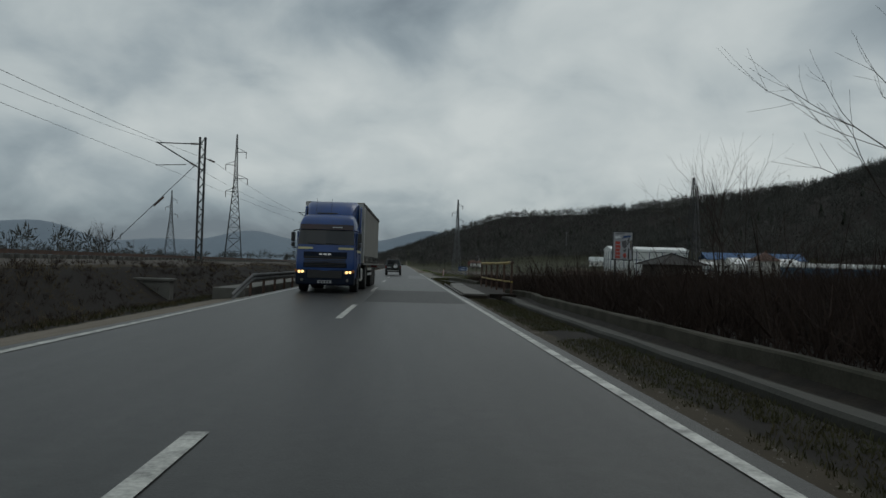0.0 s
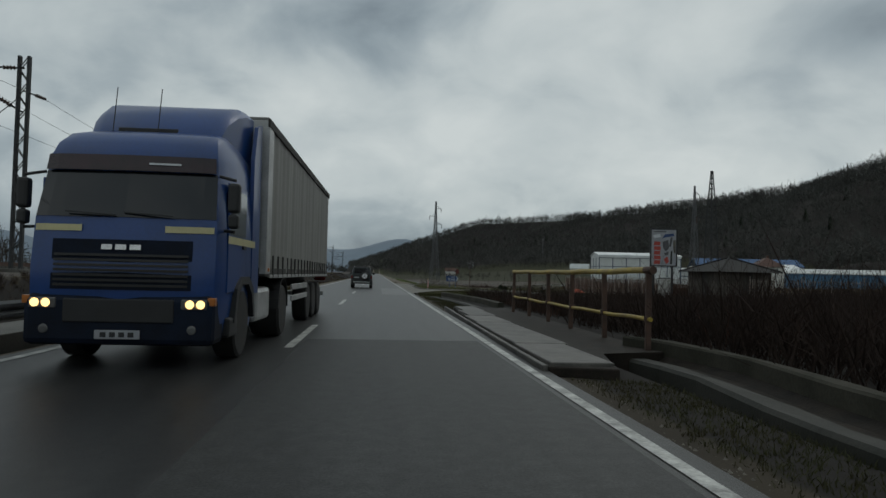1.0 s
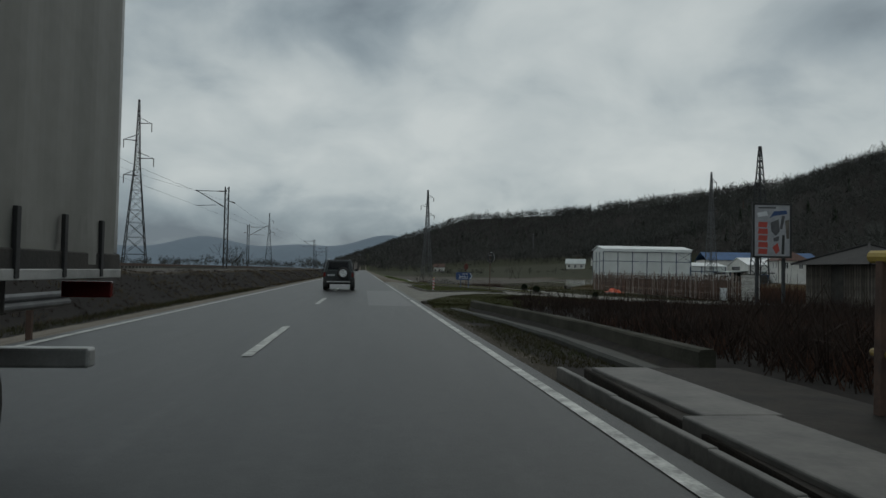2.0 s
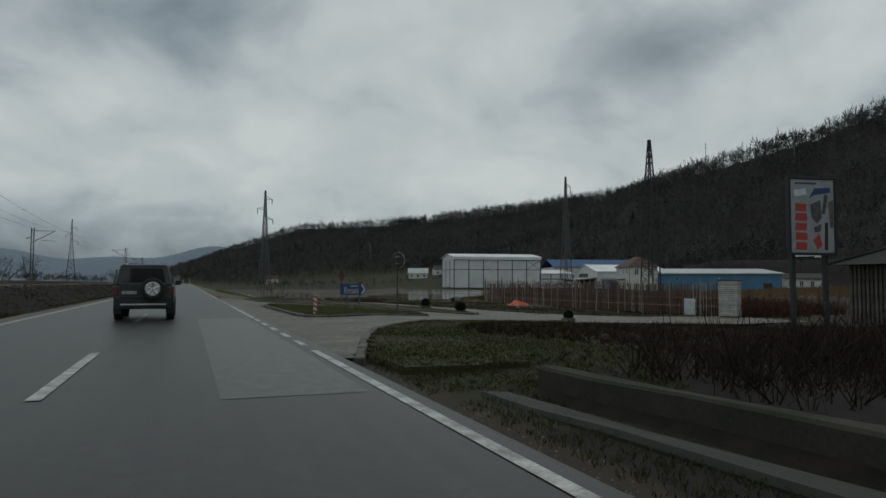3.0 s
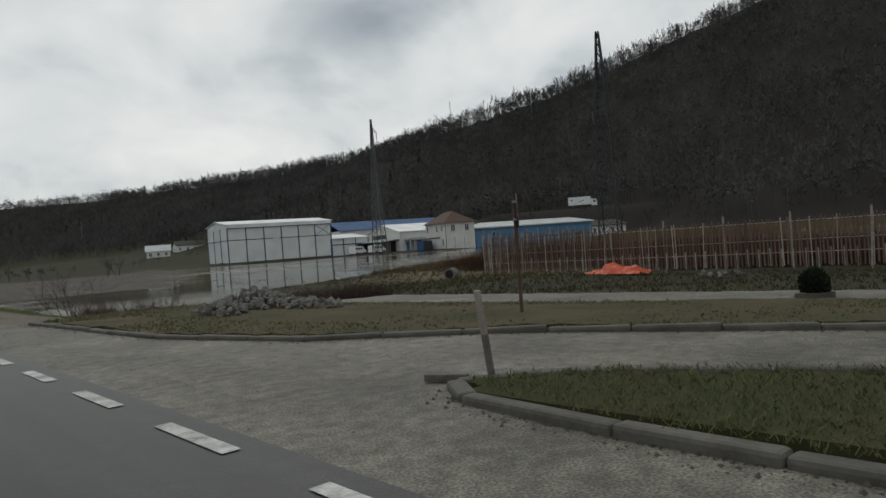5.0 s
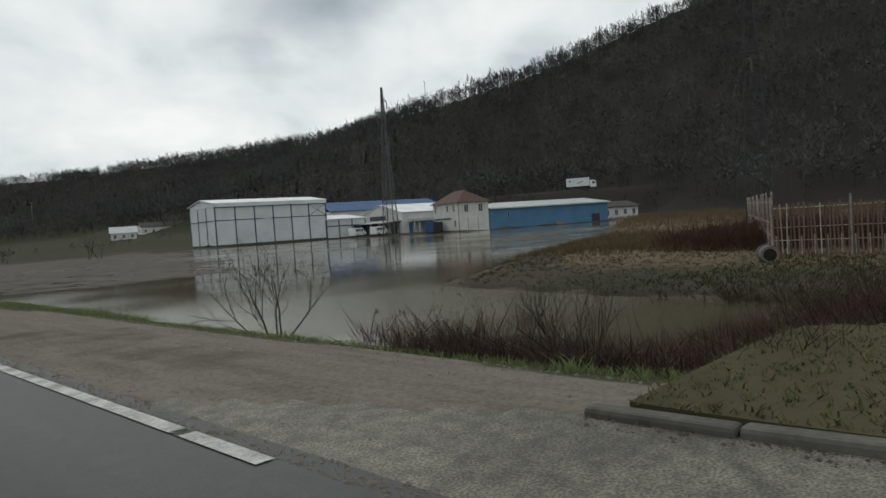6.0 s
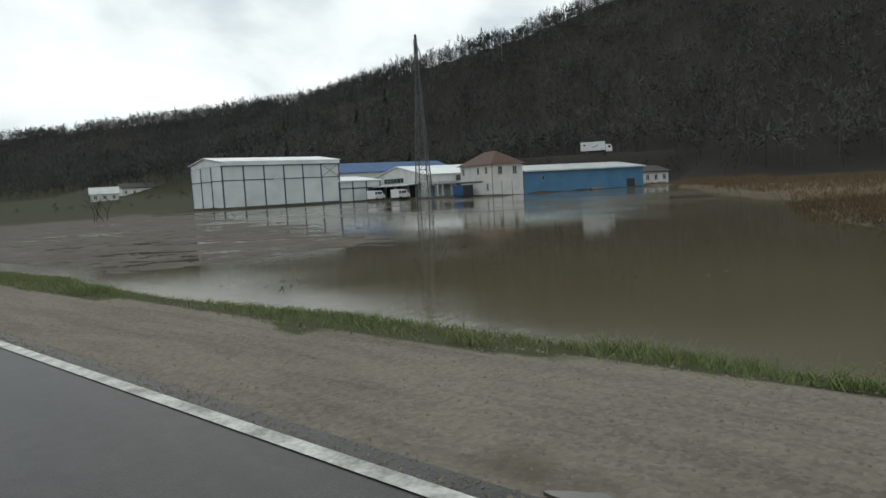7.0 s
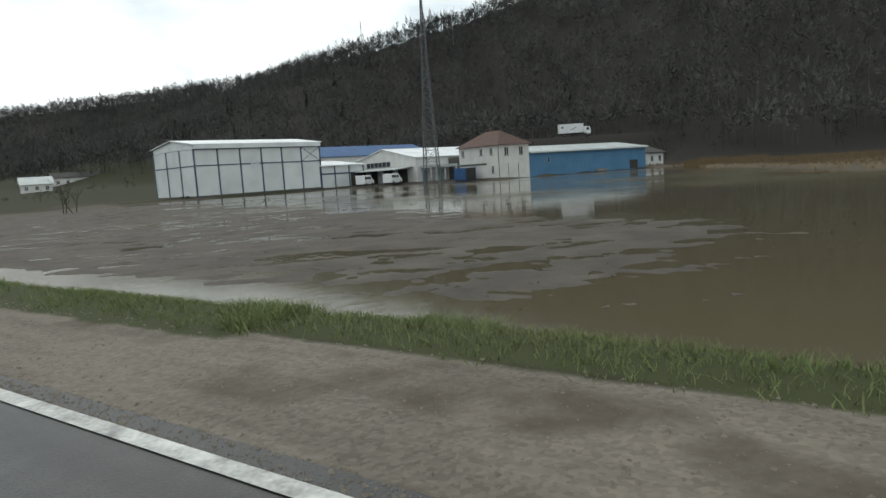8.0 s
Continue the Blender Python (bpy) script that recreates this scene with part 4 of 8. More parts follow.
guard_rail(pose(-4.4, 26.6, 0), 24, "dull steel guard rail sloping into the ground at its end")
abut = new("culvert_wall", finish("culvert_wall", bx(-9.6, -7.3, 26.0, 26.5, -0.9, 0.32, 0.03), CONCRETE))
tagged(abut, "grey concrete culvert head wall below the railway", "wall", kind="structure")
part("cope", bx(-9.7, -7.2, 25.94, 26.56, 0.32, 0.42, 0.02), CONCRETE, abut)
walk_left = new("footway_left", finish("footway_left", bx(-6.0, -4.75, 27, 46, -0.4, 0.1, 0.02), CONCRETE))
tagged(walk_left, "narrow concrete strip behind the guard rail", "pavement", kind="structure")


# ---- railway ----
def track(x):
    ob = thing("railway_track", pose(x, 0, 1.03), "single railway track on grey ballast", "railway", kind="structure")
    for s in (-0.75, 0.75):
        part("rail", bx(s - 0.035, s + 0.035, -200, 900, 0.16, 0.32), RUST, ob)
    bm = bmesh.new()
    for k in range(-60, 300):
        bx(-1.3, 1.3, k * 0.65 - 0.12, k * 0.65 + 0.12, 0.0, 0.15, bm=bm)
    tagged(part("sleepers", bm, CONCRETE, ob), kind="stuff")


track(-13.6)
track(-17.8)


def lattice_mast(m, side, label):
    """A two-chord railway mast with its cantilever; side 1 reaches to +x, -1 to -x."""
    ob = thing("railway_mast", m, label, "mast", "masts along the railway")
    h, w = 8.0, 0.34
    for s in (-1, 1):
        part("chord", bx(s * w / 2 - 0.05, s * w / 2 + 0.05, -0.09, 0.09, -0.3, h, 0.008), DARKSTEEL, ob)
    bm = bmesh.new()
    for k in range(16):
        z = 0.3 + k * 0.48
        a, b = (-w / 2, w / 2) if k % 2 else (w / 2, -w / 2)
        for y in (-0.07, 0.07):
            rod(bm, (a, y, z), (b, y, z + 0.48), 0.02, n=4)
    part("lacing", bm, DARKSTEEL, ob)
    part("foot", bx(-0.4, 0.4, -0.35, 0.35, -0.6, 0.12, 0.03), CONCRETE, ob)
    part("top_tube", rod(bmesh.new(), (0, 0, 7.55), (side * 2.9, 0, 7.55), 0.035), DARKSTEEL, ob)
    part("bracket_tube", rod(bmesh.new(), (0, 0, 5.9), (side * 2.9, 0, 7.6), 0.04), DARKSTEEL, ob)
    part("steady_arm", rod(bmesh.new(), (side * 1.0, 0, 6.2), (side * 2.9, 0, 6.1), 0.025), DARKSTEEL, ob)
    for x, z in ((0.55, 7.55), (0.6, 6.25)):
        bmi = lathe([(-0.22, 0.03), (-0.18, 0.085), (-0.1, 0.04), (-0.05, 0.085), (0.02, 0.04), (0.07, 0.085), (0.14, 0.04), (0.2, 0.085), (0.23, 0.03)], 10)
        bmesh.ops.rotate(bmi, verts=bmi.verts[:], matrix=Matrix.Rotation(0 if z > 7 else -side * 0.53, 3, "Y"))
        bmesh.ops.translate(bmi, verts=bmi.verts[:], vec=(side * x, 0, z))
        part("insulator", bmi, INSUL, ob)
    part("feeder_bracket", rod(bmesh.new(), (0, 0, 6.7), (-side * 0.75, 0, 6.45), 0.03), DARKSTEEL, ob)
    part("feeder_insulator", rod(bmesh.new(), (-side * 0.45, 0, 6.55), (-side * 0.8, 0, 6.42), 0.07, 0.05), INSUL, ob)
    return ob


for y in (-15, 45, 105, 225, 285):
    lattice_mast(pose(-11.8, y, 1.0), -1, "dark steel lattice railway mast with cantilever arm")
for y in (165, 345):
    lattice_mast(pose(-19.4, y, 1.0), 1, "dark steel lattice railway mast reaching over the far track")
stay = thing("mast_stay", pose(-11.8, 45, 1.0), "taut steel stay cable anchoring a railway mast", "cable")
part("cable", rod(bmesh.new(), (-0.2, 0, 6.4), (-5.2, -2.5, 0.1), 0.02, n=5), WIREMAT, stay)
part("strainer", rod(bmesh.new(), (-2.0, -0.92, 4.0), (-2.5, -1.15, 3.4), 0.06, n=6), INSUL, stay)


def wire(name, pts, r, label):
    cu = bpy.data.curves.new(name, "CURVE")
    cu.dimensions, cu.bevel_depth, cu.bevel_resolution = "3D", r, 1
    sp = cu.splines.new("POLY")
    sp.points.add(len(pts) - 1)
    for p, q in zip(sp.points, pts):
        p.co = (*q, 1)
    cu.materials.append(WIREMAT)
    ob = new(name, cu)
    tagged(ob, label, "cable", "overhead wires")


def sagging(x, z, y0, y1, span, sag):
    pts = []
    y = y0
    while y <= y1:
        u = ((y - 45) / span) % 1.0
        pts.append((x, y, z - sag * 4 * u * (1 - u)))
        y += span / 8
    return pts


wire("contact_wire", sagging(-14.4, 7.05, -75, 345, 60, 0.05), 0.008, "dark copper contact wire over the railway track")
wire("carrier_wire", sagging(-14.5, 8.5, -75, 345, 60, 0.9), 0.008, "sagging carrier wire hung over the railway track")
wire("feeder_wire", sagging(-11.0, 7.4, -75, 345, 60, 0.7), 0.008, "sagging feeder wire on the railway masts")


# ---- pylons ----
def pylon(m, h, base, arms, label, waist=0.62, mat=None, name="pylon"):
    mat = mat or DARKSTEEL
    ob = thing(name, m, label, "pylon", "lattice power pylons")
    t, r = base / 2, 0.03 + h * 0.0014
    def half(z):
        u = z / h
        return t * (1 - u / waist) + 0.45 * (u / waist) if u < waist else 0.45 + (0.08 - 0.45) * (u - waist) / (1 - waist)
    levels = [0.0]
    while levels[-1] < h * 0.985:
        levels.append(min(h, levels[-1] + max(0.8, half(levels[-1]) * 1.7)))
    for sx, sy in ((1, 1), (1, -1), (-1, -1), (-1, 1)):
        bm = bmesh.new()
        rings = []
        for z in levels:
            c = Vector((sx * half(z), sy * half(z), z - (1.0 if z == 0 else 0)))
            rings.append([bm.verts.new(c + Vector((p * r, q * r, 0))) for p, q in ((1, 1), (-1, 1), (-1, -1), (1, -1))])
        for p, q in zip(rings, rings[1:]):
            for i in range(4):
                bm.faces.new((p[i], p[(i + 1) % 4], q[(i + 1) % 4], q[i]))
        bm.faces.new(rings[0][::-1])
        bm.faces.new(rings[-1])
        part("leg", bm, mat, ob)
    bm = bmesh.new()
    for k, (a, b) in enumerate(zip(levels, levels[1:])):
        for (px, py), (qx, qy) in (((1, 1), (1, -1)), ((1, -1), (-1, -1)), ((-1, -1), (-1, 1)), ((-1, 1), (1, 1))):
            rod(bm, (px * half(a), py * half(a), a), (qx * half(b), qy * half(b), b), r * 0.55, n=3)
            rod(bm, (qx * half(a), qy * half(a), a), (px * half(b), py * half(b), b), r * 0.55, n=3)
            if k:
                rod(bm, (px * half(a), py * half(a), a), (qx * half(a), qy * half(a), a), r * 0.5, n=3)
    part("bracing", bm, mat, ob)
    for z, reach, side in arms:
        z, reach = z * h, reach * h
        bm = bmesh.new()
        w = half(z)
        for y in (-w, w):
            rod(bm, (0, y, z), (side * reach, 0, z + 0.1), r * 0.8, n=4)
            rod(bm, (0, y, z + h * 0.035), (side * reach, 0, z + 0.1), r * 0.6, n=4)
        part("crossarm", bm, mat, ob)
        part("insulator", rod(bmesh.new(), (side * reach, 0, z + 0.1), (side * reach, 0, z - h * 0.045), 0.09, 0.06), INSUL, ob)
    return ob


PAIR = ((0.86, 0.07, 1), (0.76, 0.075, -1), (0.66, 0.085, 1))
pylon(pose(-37.5, 160, -0.3, 0, 0, 12), 30.2, 4.0, PAIR + ((0.56, 0.07, -1),), "tall grey steel lattice power pylon in the fields")
pylon(pose(-80, 246, -0.3, 0, 0, 10), 25, 4.0, PAIR, "grey steel lattice power pylon far off in the fields")
pylon(pose(-40, 347, -0.3, 0, 0, 10), 25.5, 3.6, PAIR, "far steel lattice pylon beyond the railway")
pylon(pose(16.4, 201, -0.4, 0, 0, 15), 21.1, 2.2, ((0.90, 0.07, 1), (0.80, 0.08, -1), (0.70, 0.08, 1)), "slim steel lattice pylon beside the road ahead", waist=0.5, mat=GREYSTEEL)
pylon(pose(51.9, 119.7, -0.6, 0, 0, 20), 18.8, 1.7, ((0.60, 0.16, -1),), "dark lattice pylon with one long side arm", waist=0.66)
pylon(pose(85.3, 196.5, -0.8, 0, 0, 25), 27.6, 2.3, ((0.90, 0.07, 1), (0.78, 0.09, -1), (0.66, 0.08, 1)), "steel lattice pylon standing in the flood water", waist=0.6, mat=GREYSTEEL)


def line_pole(x, y, h, label):
    z = float(land(np.array([x]), np.array([y]))[0])
    ob = thing("power_pole", pose(x, y, z - 0.5, 0, 0, 30), label, "pole", "poles on the wooded ridge")
    part("pole", rod(bmesh.new(), (0, 0, 0), (0, 0, h + 0.5), 0.22, 0.14, 8), STEEL, ob)
    for k, w in ((0.98, 1.9), (0.86, 2.4)):
        part("crossarm", bx(-w, w, -0.1, 0.1, h * k - 0.1, h * k + 0.1), STEEL, ob)


line_pole(325, 425.5, 20, "pale concrete power pole rising above the ridge trees")
line_pole(345, 372, 20, "pale concrete power pole on the wooded slope")
line_pole(165, 700, 22, "pale power pole far off above the trees")


# ---- billboard and hut ----
def billboard():
    m = pose(24.55, 72.75, -0.45, 0, 0, -8)
    ob = thing("billboard", m, "tall framed advertising billboard with red and white print on steel legs", "billboard")
    w, z0, z1 = 1.98, 2.85, 5.75
    part("panel", bx(-w / 2, w / 2, -0.02, 0.08, z0, z1, 0.01), PRINT, ob, "pale grey printed panel")
    for nm, a in (("frame_side", (-w / 2 - 0.1, -w / 2, -0.06, 0.14, z0 - 0.1, z1 + 0.1)), ("frame_side", (w / 2, w / 2 + 0.1, -0.06, 0.14, z0 - 0.1, z1 + 0.1)),
                  ("frame_edge", (-w / 2, w / 2, -0.06, 0.14, z1, z1 + 0.1)), ("frame_edge", (-w / 2, w / 2, -0.06, 0.14, z0 - 0.1, z0))):
        part(nm, bx(*a, 0.01), PLASTIC, ob)
    for x in (-0.75, 0.75):
        part("leg", bx(x - 0.08, x + 0.08, 0.15, 0.33, -0.5, z1 - 0.2, 0.01), DARKSTEEL, ob)
    for k in range(5):
        part("print", prism([(-0.80, z0 + 0.12 + k * 0.38), (-0.30 + 0.06 * (k % 2), z0 + 0.1 + k * 0.38), (-0.26, z0 + 0.40 + k * 0.38), (-0.76, z0 + 0.42 + k * 0.38)], "y", -0.026, -0.021), SIGNRED, ob, "red printed shape")
    part("print", prism([(-0.15, z1 - 0.75), (0.1, z1 - 0.35), (0.8, z1 - 0.3), (0.85, z1 - 0.5), (0.1, z1 - 0.62)], "y", -0.026, -0.021), SIGNBLUE, ob, "dark printed shape")
    part("print", prism([(0.42, z1 - 1.35), (0.55, z1 - 0.6), (0.72, z1 - 0.62), (0.56, z1 - 1.38)], "y", -0.026, -0.021), SIGNBACK, ob, "grey printed shape")
    part("print", prism([(0.52, z0 + 0.12), (0.68, z0 + 0.1), (0.7, z0 + 1.2), (0.56, z0 + 1.2)], "y", -0.026, -0.021), PLASTIC, ob, "black printed shape")
    part("print", bx(-0.78, 0.2, -0.026, -0.021, z1 - 0.2, z1 - 0.12), SIGNBACK, ob, "grey unreadable lettering bar")
    for pts, mat, label in (([(-0.1, z1 - 1.0), (0.36, z1 - 0.8), (0.42, z1 - 1.5), (0.2, z1 - 1.75), (-0.05, z1 - 1.5)], SIGNBACK, "grey printed shape"),
                            ([(0.0, z0 + 0.5), (0.3, z0 + 0.75), (0.42, z0 + 0.3), (0.2, z0 + 0.12)], SIGNRED, "red printed shape"),
                            ([(0.05, z0 + 1.0), (0.4, z0 + 1.15), (0.35, z0 + 0.85), (0.1, z0 + 0.82)], SIGNBACK, "grey printed shape"),
                            ([(0.72, z1 - 0.9), (0.95, z1 - 0.8), (0.95, z1 - 1.9), (0.8, z1 - 1.9)], HUTPLANK, "brown printed shape"),
                            ([(-0.85, z1 - 0.45), (-0.3, z1 - 0.35), (-0.25, z1 - 0.6), (-0.8, z1 - 0.7)], SIGNWHITE, "white printed shape")):
        part("print", prism(pts, "y", -0.032, -0.027), mat, ob, label)


billboard()


def hut():
    ob = thing("wooden_hut", pose(29.3, 71.2, -0.45, 0, 0, 8), "small hut of weathered upright planks with a dark hipped roof", "hut")
    a = 2.2
    # near-black core paints the shade behind the gaps in the planks
    part("core", bx(-a + 0.05, a - 0.05, -a + 0.05, a - 0.05, 0, 2.4), CHASSIS, ob)
    bm = bmesh.new()
    e, z = 2.75, 2.4
    v = [bm.verts.new(p) for p in ((-e, -e, z), (e, -e, z), (e, e, z), (-e, e, z), (0, 0, 3.55))]
    for i in range(4):
        bm.faces.new((v[i], v[(i + 1) % 4], v[4]))
    bm.faces.new(v[3::-1])
    part("roof", bm, BLACKROOF, ob, "dark wet hipped roof")
    for k in range(4):
        q = Matrix.Rotation(k * math.pi / 2, 4, "Z")
        p0, p1 = q @ Vector((-e, -e, z + 0.02)), Vector((0, 0, 3.58))
        part("hip_cap", rod(bmesh.new(), p0, p1, 0.07, n=6), BLACKROOF, ob)
    plank = finish("plank", bx(-0.05, 0.05, -0.02, 0.02, 0.02, 2.38, 0.006), HUTPLANK)
    for k in range(4):
        for i in range(26):
            if k in (0, 3) and 11 <= i <= 15:
                continue
            o = new("plank", plank)
            o.parent = ob
            o.matrix_basis = Matrix.Rotation(k * math.pi / 2, 4, "Z") @ pose(-a + 0.09 + i * 0.168, -a, 0)


hut()


# ---- fence and gate ----
def fence(p, q, label, h=1.85, pale=0.0, z0=-0.45, every=0.15, name="fence"):
    (xa, ya), (xb, yb) = p, q
    d = math.hypot(xb - xa, yb - ya)
    ob = thing(name, pose(xa, ya, z0, 0, 0, math.degrees(math.atan2(yb - ya, xb - xa))), label, "fence")
    post = finish("post", bx(-0.03, 0.03, -0.03, 0.03, -0.3, h + 0.24, 0.008), FENCEPAINT)
    n = round(d / 2.4)
    for i in range(n + 1):
        o = new("post", post)
        o.parent, o.location = ob, (d * i / n, 0, 0)
        o.rotation_euler = (random.gauss(0, 0.015), random.gauss(0, 0.015), 0)
    for z in (0.55, 1.0, h - 0.12):
        part("rail", bx(0, d, -0.02, 0.02, z - 0.014, z + 0.014), FENCEPAINT, ob)
    rust = [finish("bar", bx(-0.024, 0.024, -0.045, -0.02, 0.05 + 0.03 * k, h + 0.04 * (k - 1)), FENCERUST) for k in range(3)]
    white = finish("bar", bx(-0.017, 0.017, -0.045, -0.02, 0.05, h + 0.02), FENCEPAINT)
    low = finish("bar", bx(-0.02, 0.02, 0.022, 0.04, 0.05, 0.72), FENCEPAINT)
    for i in range(int(d / every)):
        x = (i + 0.5) * every
        o = new("bar", white if random.random() < pale else random.choice(rust))
        o.parent, o.location = ob, (x, 0, random.uniform(-0.03, 0.03))
        o.rotation_euler = (0, random.gauss(0, 0.02), 0)
        if i % 3 == 0 and pale < 0.5:
            o = new("bar", low)
            o.parent, o.location = ob, (x + 0.05, 0, random.uniform(-0.05, 0.03))
    return ob


fence((26.8, 110.2), (28.0, 83.3), "long fence of rusty upright bars with chipped white posts", h=1.78, pale=0.14, z0=-0.62, every=0.135)
fence((28.0, 83.3), (28.3, 82.1), "short run of chipped white bars beside the gate", pale=0.8, z0=-0.6, every=0.16)
fence((29.6, 68.6), (33.5, 52.0), "fence of pale weathered upright bars by the hut", pale=0.75, every=0.2)
fence((26.8, 110.2), (48.0, 119.0), "rusty bar fence running back from the corner", pale=0.15, every=0.25)


def gate_pillar():
    ob = thing("gate_pillar", pose(28.35, 81.45, -0.55, 0, 0, 30), "pale stone gate pillar of stacked courses", "pillar")
    part("core", bx(-0.3, 0.3, -0.44, 0.44, -0.2, 1.84), CONCRETE, ob)
    for k in range(17):
        j = random.uniform(-0.01, 0.01)
        part("stone_course", bx(-0.34 + j, 0.34 + j, -0.48, 0.48 + j, 0.02 + k * 0.108, 0.115 + k * 0.108, 0.012), STONE, ob)
    part("cap", bx(-0.38, 0.38, -0.52, 0.52, 1.86, 1.95, 0.015), CONCRETE, ob)


STONE = material("pale_stacked_stone", (0.52, 0.51, 0.48), (0.34, 0.33, 0.31), rough=0.8, scale=3, fine=25, bump=0.4, vary=0.15)
gate_pillar()
crate = thing("white_crate", pose(27.55, 83.6, -0.6, 0, 0, 5), "white slatted crate leaning by the fence", "crate")
for k in range(6):
    part("slat", bx(-0.05, 0.0, -0.4 + k * 0.14, -0.3 + k * 0.14, 0.05, 0.95, 0.008), SIGNWHITE, crate)
for z in (0.2, 0.75):
    part("batten", bx(0.0, 0.03, -0.42, 0.42, z, z + 0.09, 0.006), SIGNWHITE, crate)


# ---- signs and posts at the entrance ----
def arrow_sign():
    ob = thing("direction_sign", pose(8.42, 82.88, 0.06, 0, 0, -12.6), "blue direction sign with white lettering bars on two posts", "sign")
    w, z0, z1 = 1.15, 0.58, 1.08
    part("panel", prism([(-w / 2, z0), (w / 2 - 0.16, z0), (w / 2, (z0 + z1) / 2), (w / 2 - 0.16, z1), (-w / 2, z1)], "y", -0.02, 0.02), SIGNBLUE, ob)
    part("chevron", prism([(w / 2 - 0.23, z0 + 0.03), (w / 2 - 0.17, z0 + 0.03), (w / 2 - 0.03, (z0 + z1) / 2), (w / 2 - 0.17, z1 - 0.03), (w / 2 - 0.23, z1 - 0.03), (w / 2 - 0.10, (z0 + z1) / 2)], "y", -0.026, -0.021), SIGNWHITE, ob)
    # writing drawn as plain bars
    part("lettering_bar", bx(-0.12, 0.22, -0.026, -0.021, z1 - 0.12, z1 - 0.085), SIGNWHITE, ob)
    for x in (-0.38, -0.27, -0.16, -0.05, 0.06, 0.17):
        for dx in (0.0, 0.045):
            part("lettering_bar", bx(x + dx, x + dx + 0.018, -0.026, -0.021, z0 + 0.09, z0 + 0.27 + (0.08 if x < -0.3 else 0)), SIGNWHITE, ob)
        part("lettering_bar", bx(x, x + 0.063, -0.026, -0.021, z0 + 0.075, z0 + 0.092), SIGNWHITE, ob)
    for x in (-0.26, 0.28):
        part("post", bx(x - 0.03, x + 0.03, 0.021, 0.08, -0.3, z1 - 0.05, 0.006), BLUEFRAME, ob)


arrow_sign()


def round_sign():
    ob = thing("round_road_sign", pose(9.75, 80.27, 0.1, 0, 0, 128), "round road sign seen from its grey back on a rusty pole", "sign")
    part("disc", lathe([(-0.012, 0.32), (-0.012, 0.33), (0.012, 0.33), (0.012, 0.32)], 32, "y"), SIGNFACE, ob, "dark grey sign back")
    bmr = bmesh.new()
    n = 32
    for i in range(n):
        a, b = 2 * math.pi * i / n, 2 * math.pi * (i + 1) / n
        rod(bmr, (0.33 * math.cos(a), 0, 0.33 * math.sin(a)), (0.33 * math.cos(b), 0, 0.33 * math.sin(b)), 0.010, n=5)
    part("rim", bmr, SIGNWHITE, ob, "thin pale rim")
    part("pole", rod(bmesh.new(), (0, 0.05, -2.3), (0, 0.05, 0.24), 0.03, n=10), RUST, ob, "rusty steel pole")
    for z in (-0.15, 0.15):
        part("clamp", bx(-0.1, 0.1, 0.013, 0.085, z - 0.02, z + 0.02, 0.004), STEEL, ob)
    ob.location.z = 2.14


SIGNFACE = material("dull_sign_back", (0.045, 0.045, 0.046), (0.03, 0.03, 0.03), rough=0.55, metal=0.2, bump=0.05)
round_sign()


def stop_sign():
    ob = thing("octagonal_sign", pose(10.0, 92.9, -0.05, 0, 0, 221), "octagonal red road sign on a tall rusty pole", "sign")
    pts = [(0.29 * math.cos(radians(22.5 + 45 * i)), 1.66 + 0.29 * math.sin(radians(22.5 + 45 * i))) for i in range(8)]
    part("plate", prism(pts, "y", -0.01, 0.01), SIGNBACK, ob, "grey metal back")
    part("face", prism([(x * 0.97, 1.66 + (z - 1.66) * 0.97) for x, z in pts], "y", 0.0105, 0.014), STOPRED, ob, "faded dark red face")
    part("pole", rod(bmesh.new(), (0, -0.04, -0.4), (0, -0.04, 1.9), 0.03, n=10), RUST, ob, "rusty steel pole")
    for z in (1.52, 1.8):
        part("clamp", bx(-0.09, 0.09, -0.075, -0.011, z - 0.02, z + 0.02, 0.004), STEEL, ob)


stop_sign()


def striped_post():
    ob = thing("striped_post", pose(5.71, 77.06, 0.07, 2, 2, 0), "leaning red and white striped marker post at the island tip", "post")
    part("core", bx(-0.05, 0.05, -0.05, 0.05, -0.2, 0.70, 0.008), SIGNWHITE, ob)
    for k in range(4):
        z = 0.02 + k * 0.17
        bm = bmesh.new()
        q = 0.053
        lows = [bm.verts.new((x, y, z + (0.0 if x > 0 else 0.06))) for x, y in ((-q, -q), (q, -q), (q, q), (-q, q))]
        highs = [bm.verts.new((x, y, z + 0.085 + (0.0 if x > 0 else 0.06))) for x, y in ((-q, -q), (q, -q), (q, q), (-q, q))]
        for i in range(4):
            bm.faces.new((lows[i], lows[(i + 1) % 4], highs[(i + 1) % 4], highs[i]))
        bm.faces.new(lows[::-1])
        bm.faces.new(highs)
        part("stripe", bm, SIGNRED, ob, "red painted band")
    part("cap", bx(-0.06, 0.06, -0.06, 0.06, 0.70, 0.76, 0.012), YELLOW, ob)


striped_post()
marker = thing("marker_post", pose(5.86, 89.65, 0.06, 0, -8, 0), "slim leaning weathered grey reflector post", "post")
part("lower", bx(-0.022, 0.022, -0.026, 0.026, -0.2, 0.34, 0.006), HUTPLANK, marker)
part("upper", bx(-0.021, 0.021, -0.025, 0.025, 0.34, 0.72, 0.006), PLANK, marker)
log = thing("wood_beam", pose(5.66, 90.0, 0.03, 0, 0, -62), "short brown beam lying at the kerb", "beam")
part("beam", bx(-0.2, 0.2, -0.03, 0.03, -0.035, 0.025, 0.008), HUTPLANK, log)


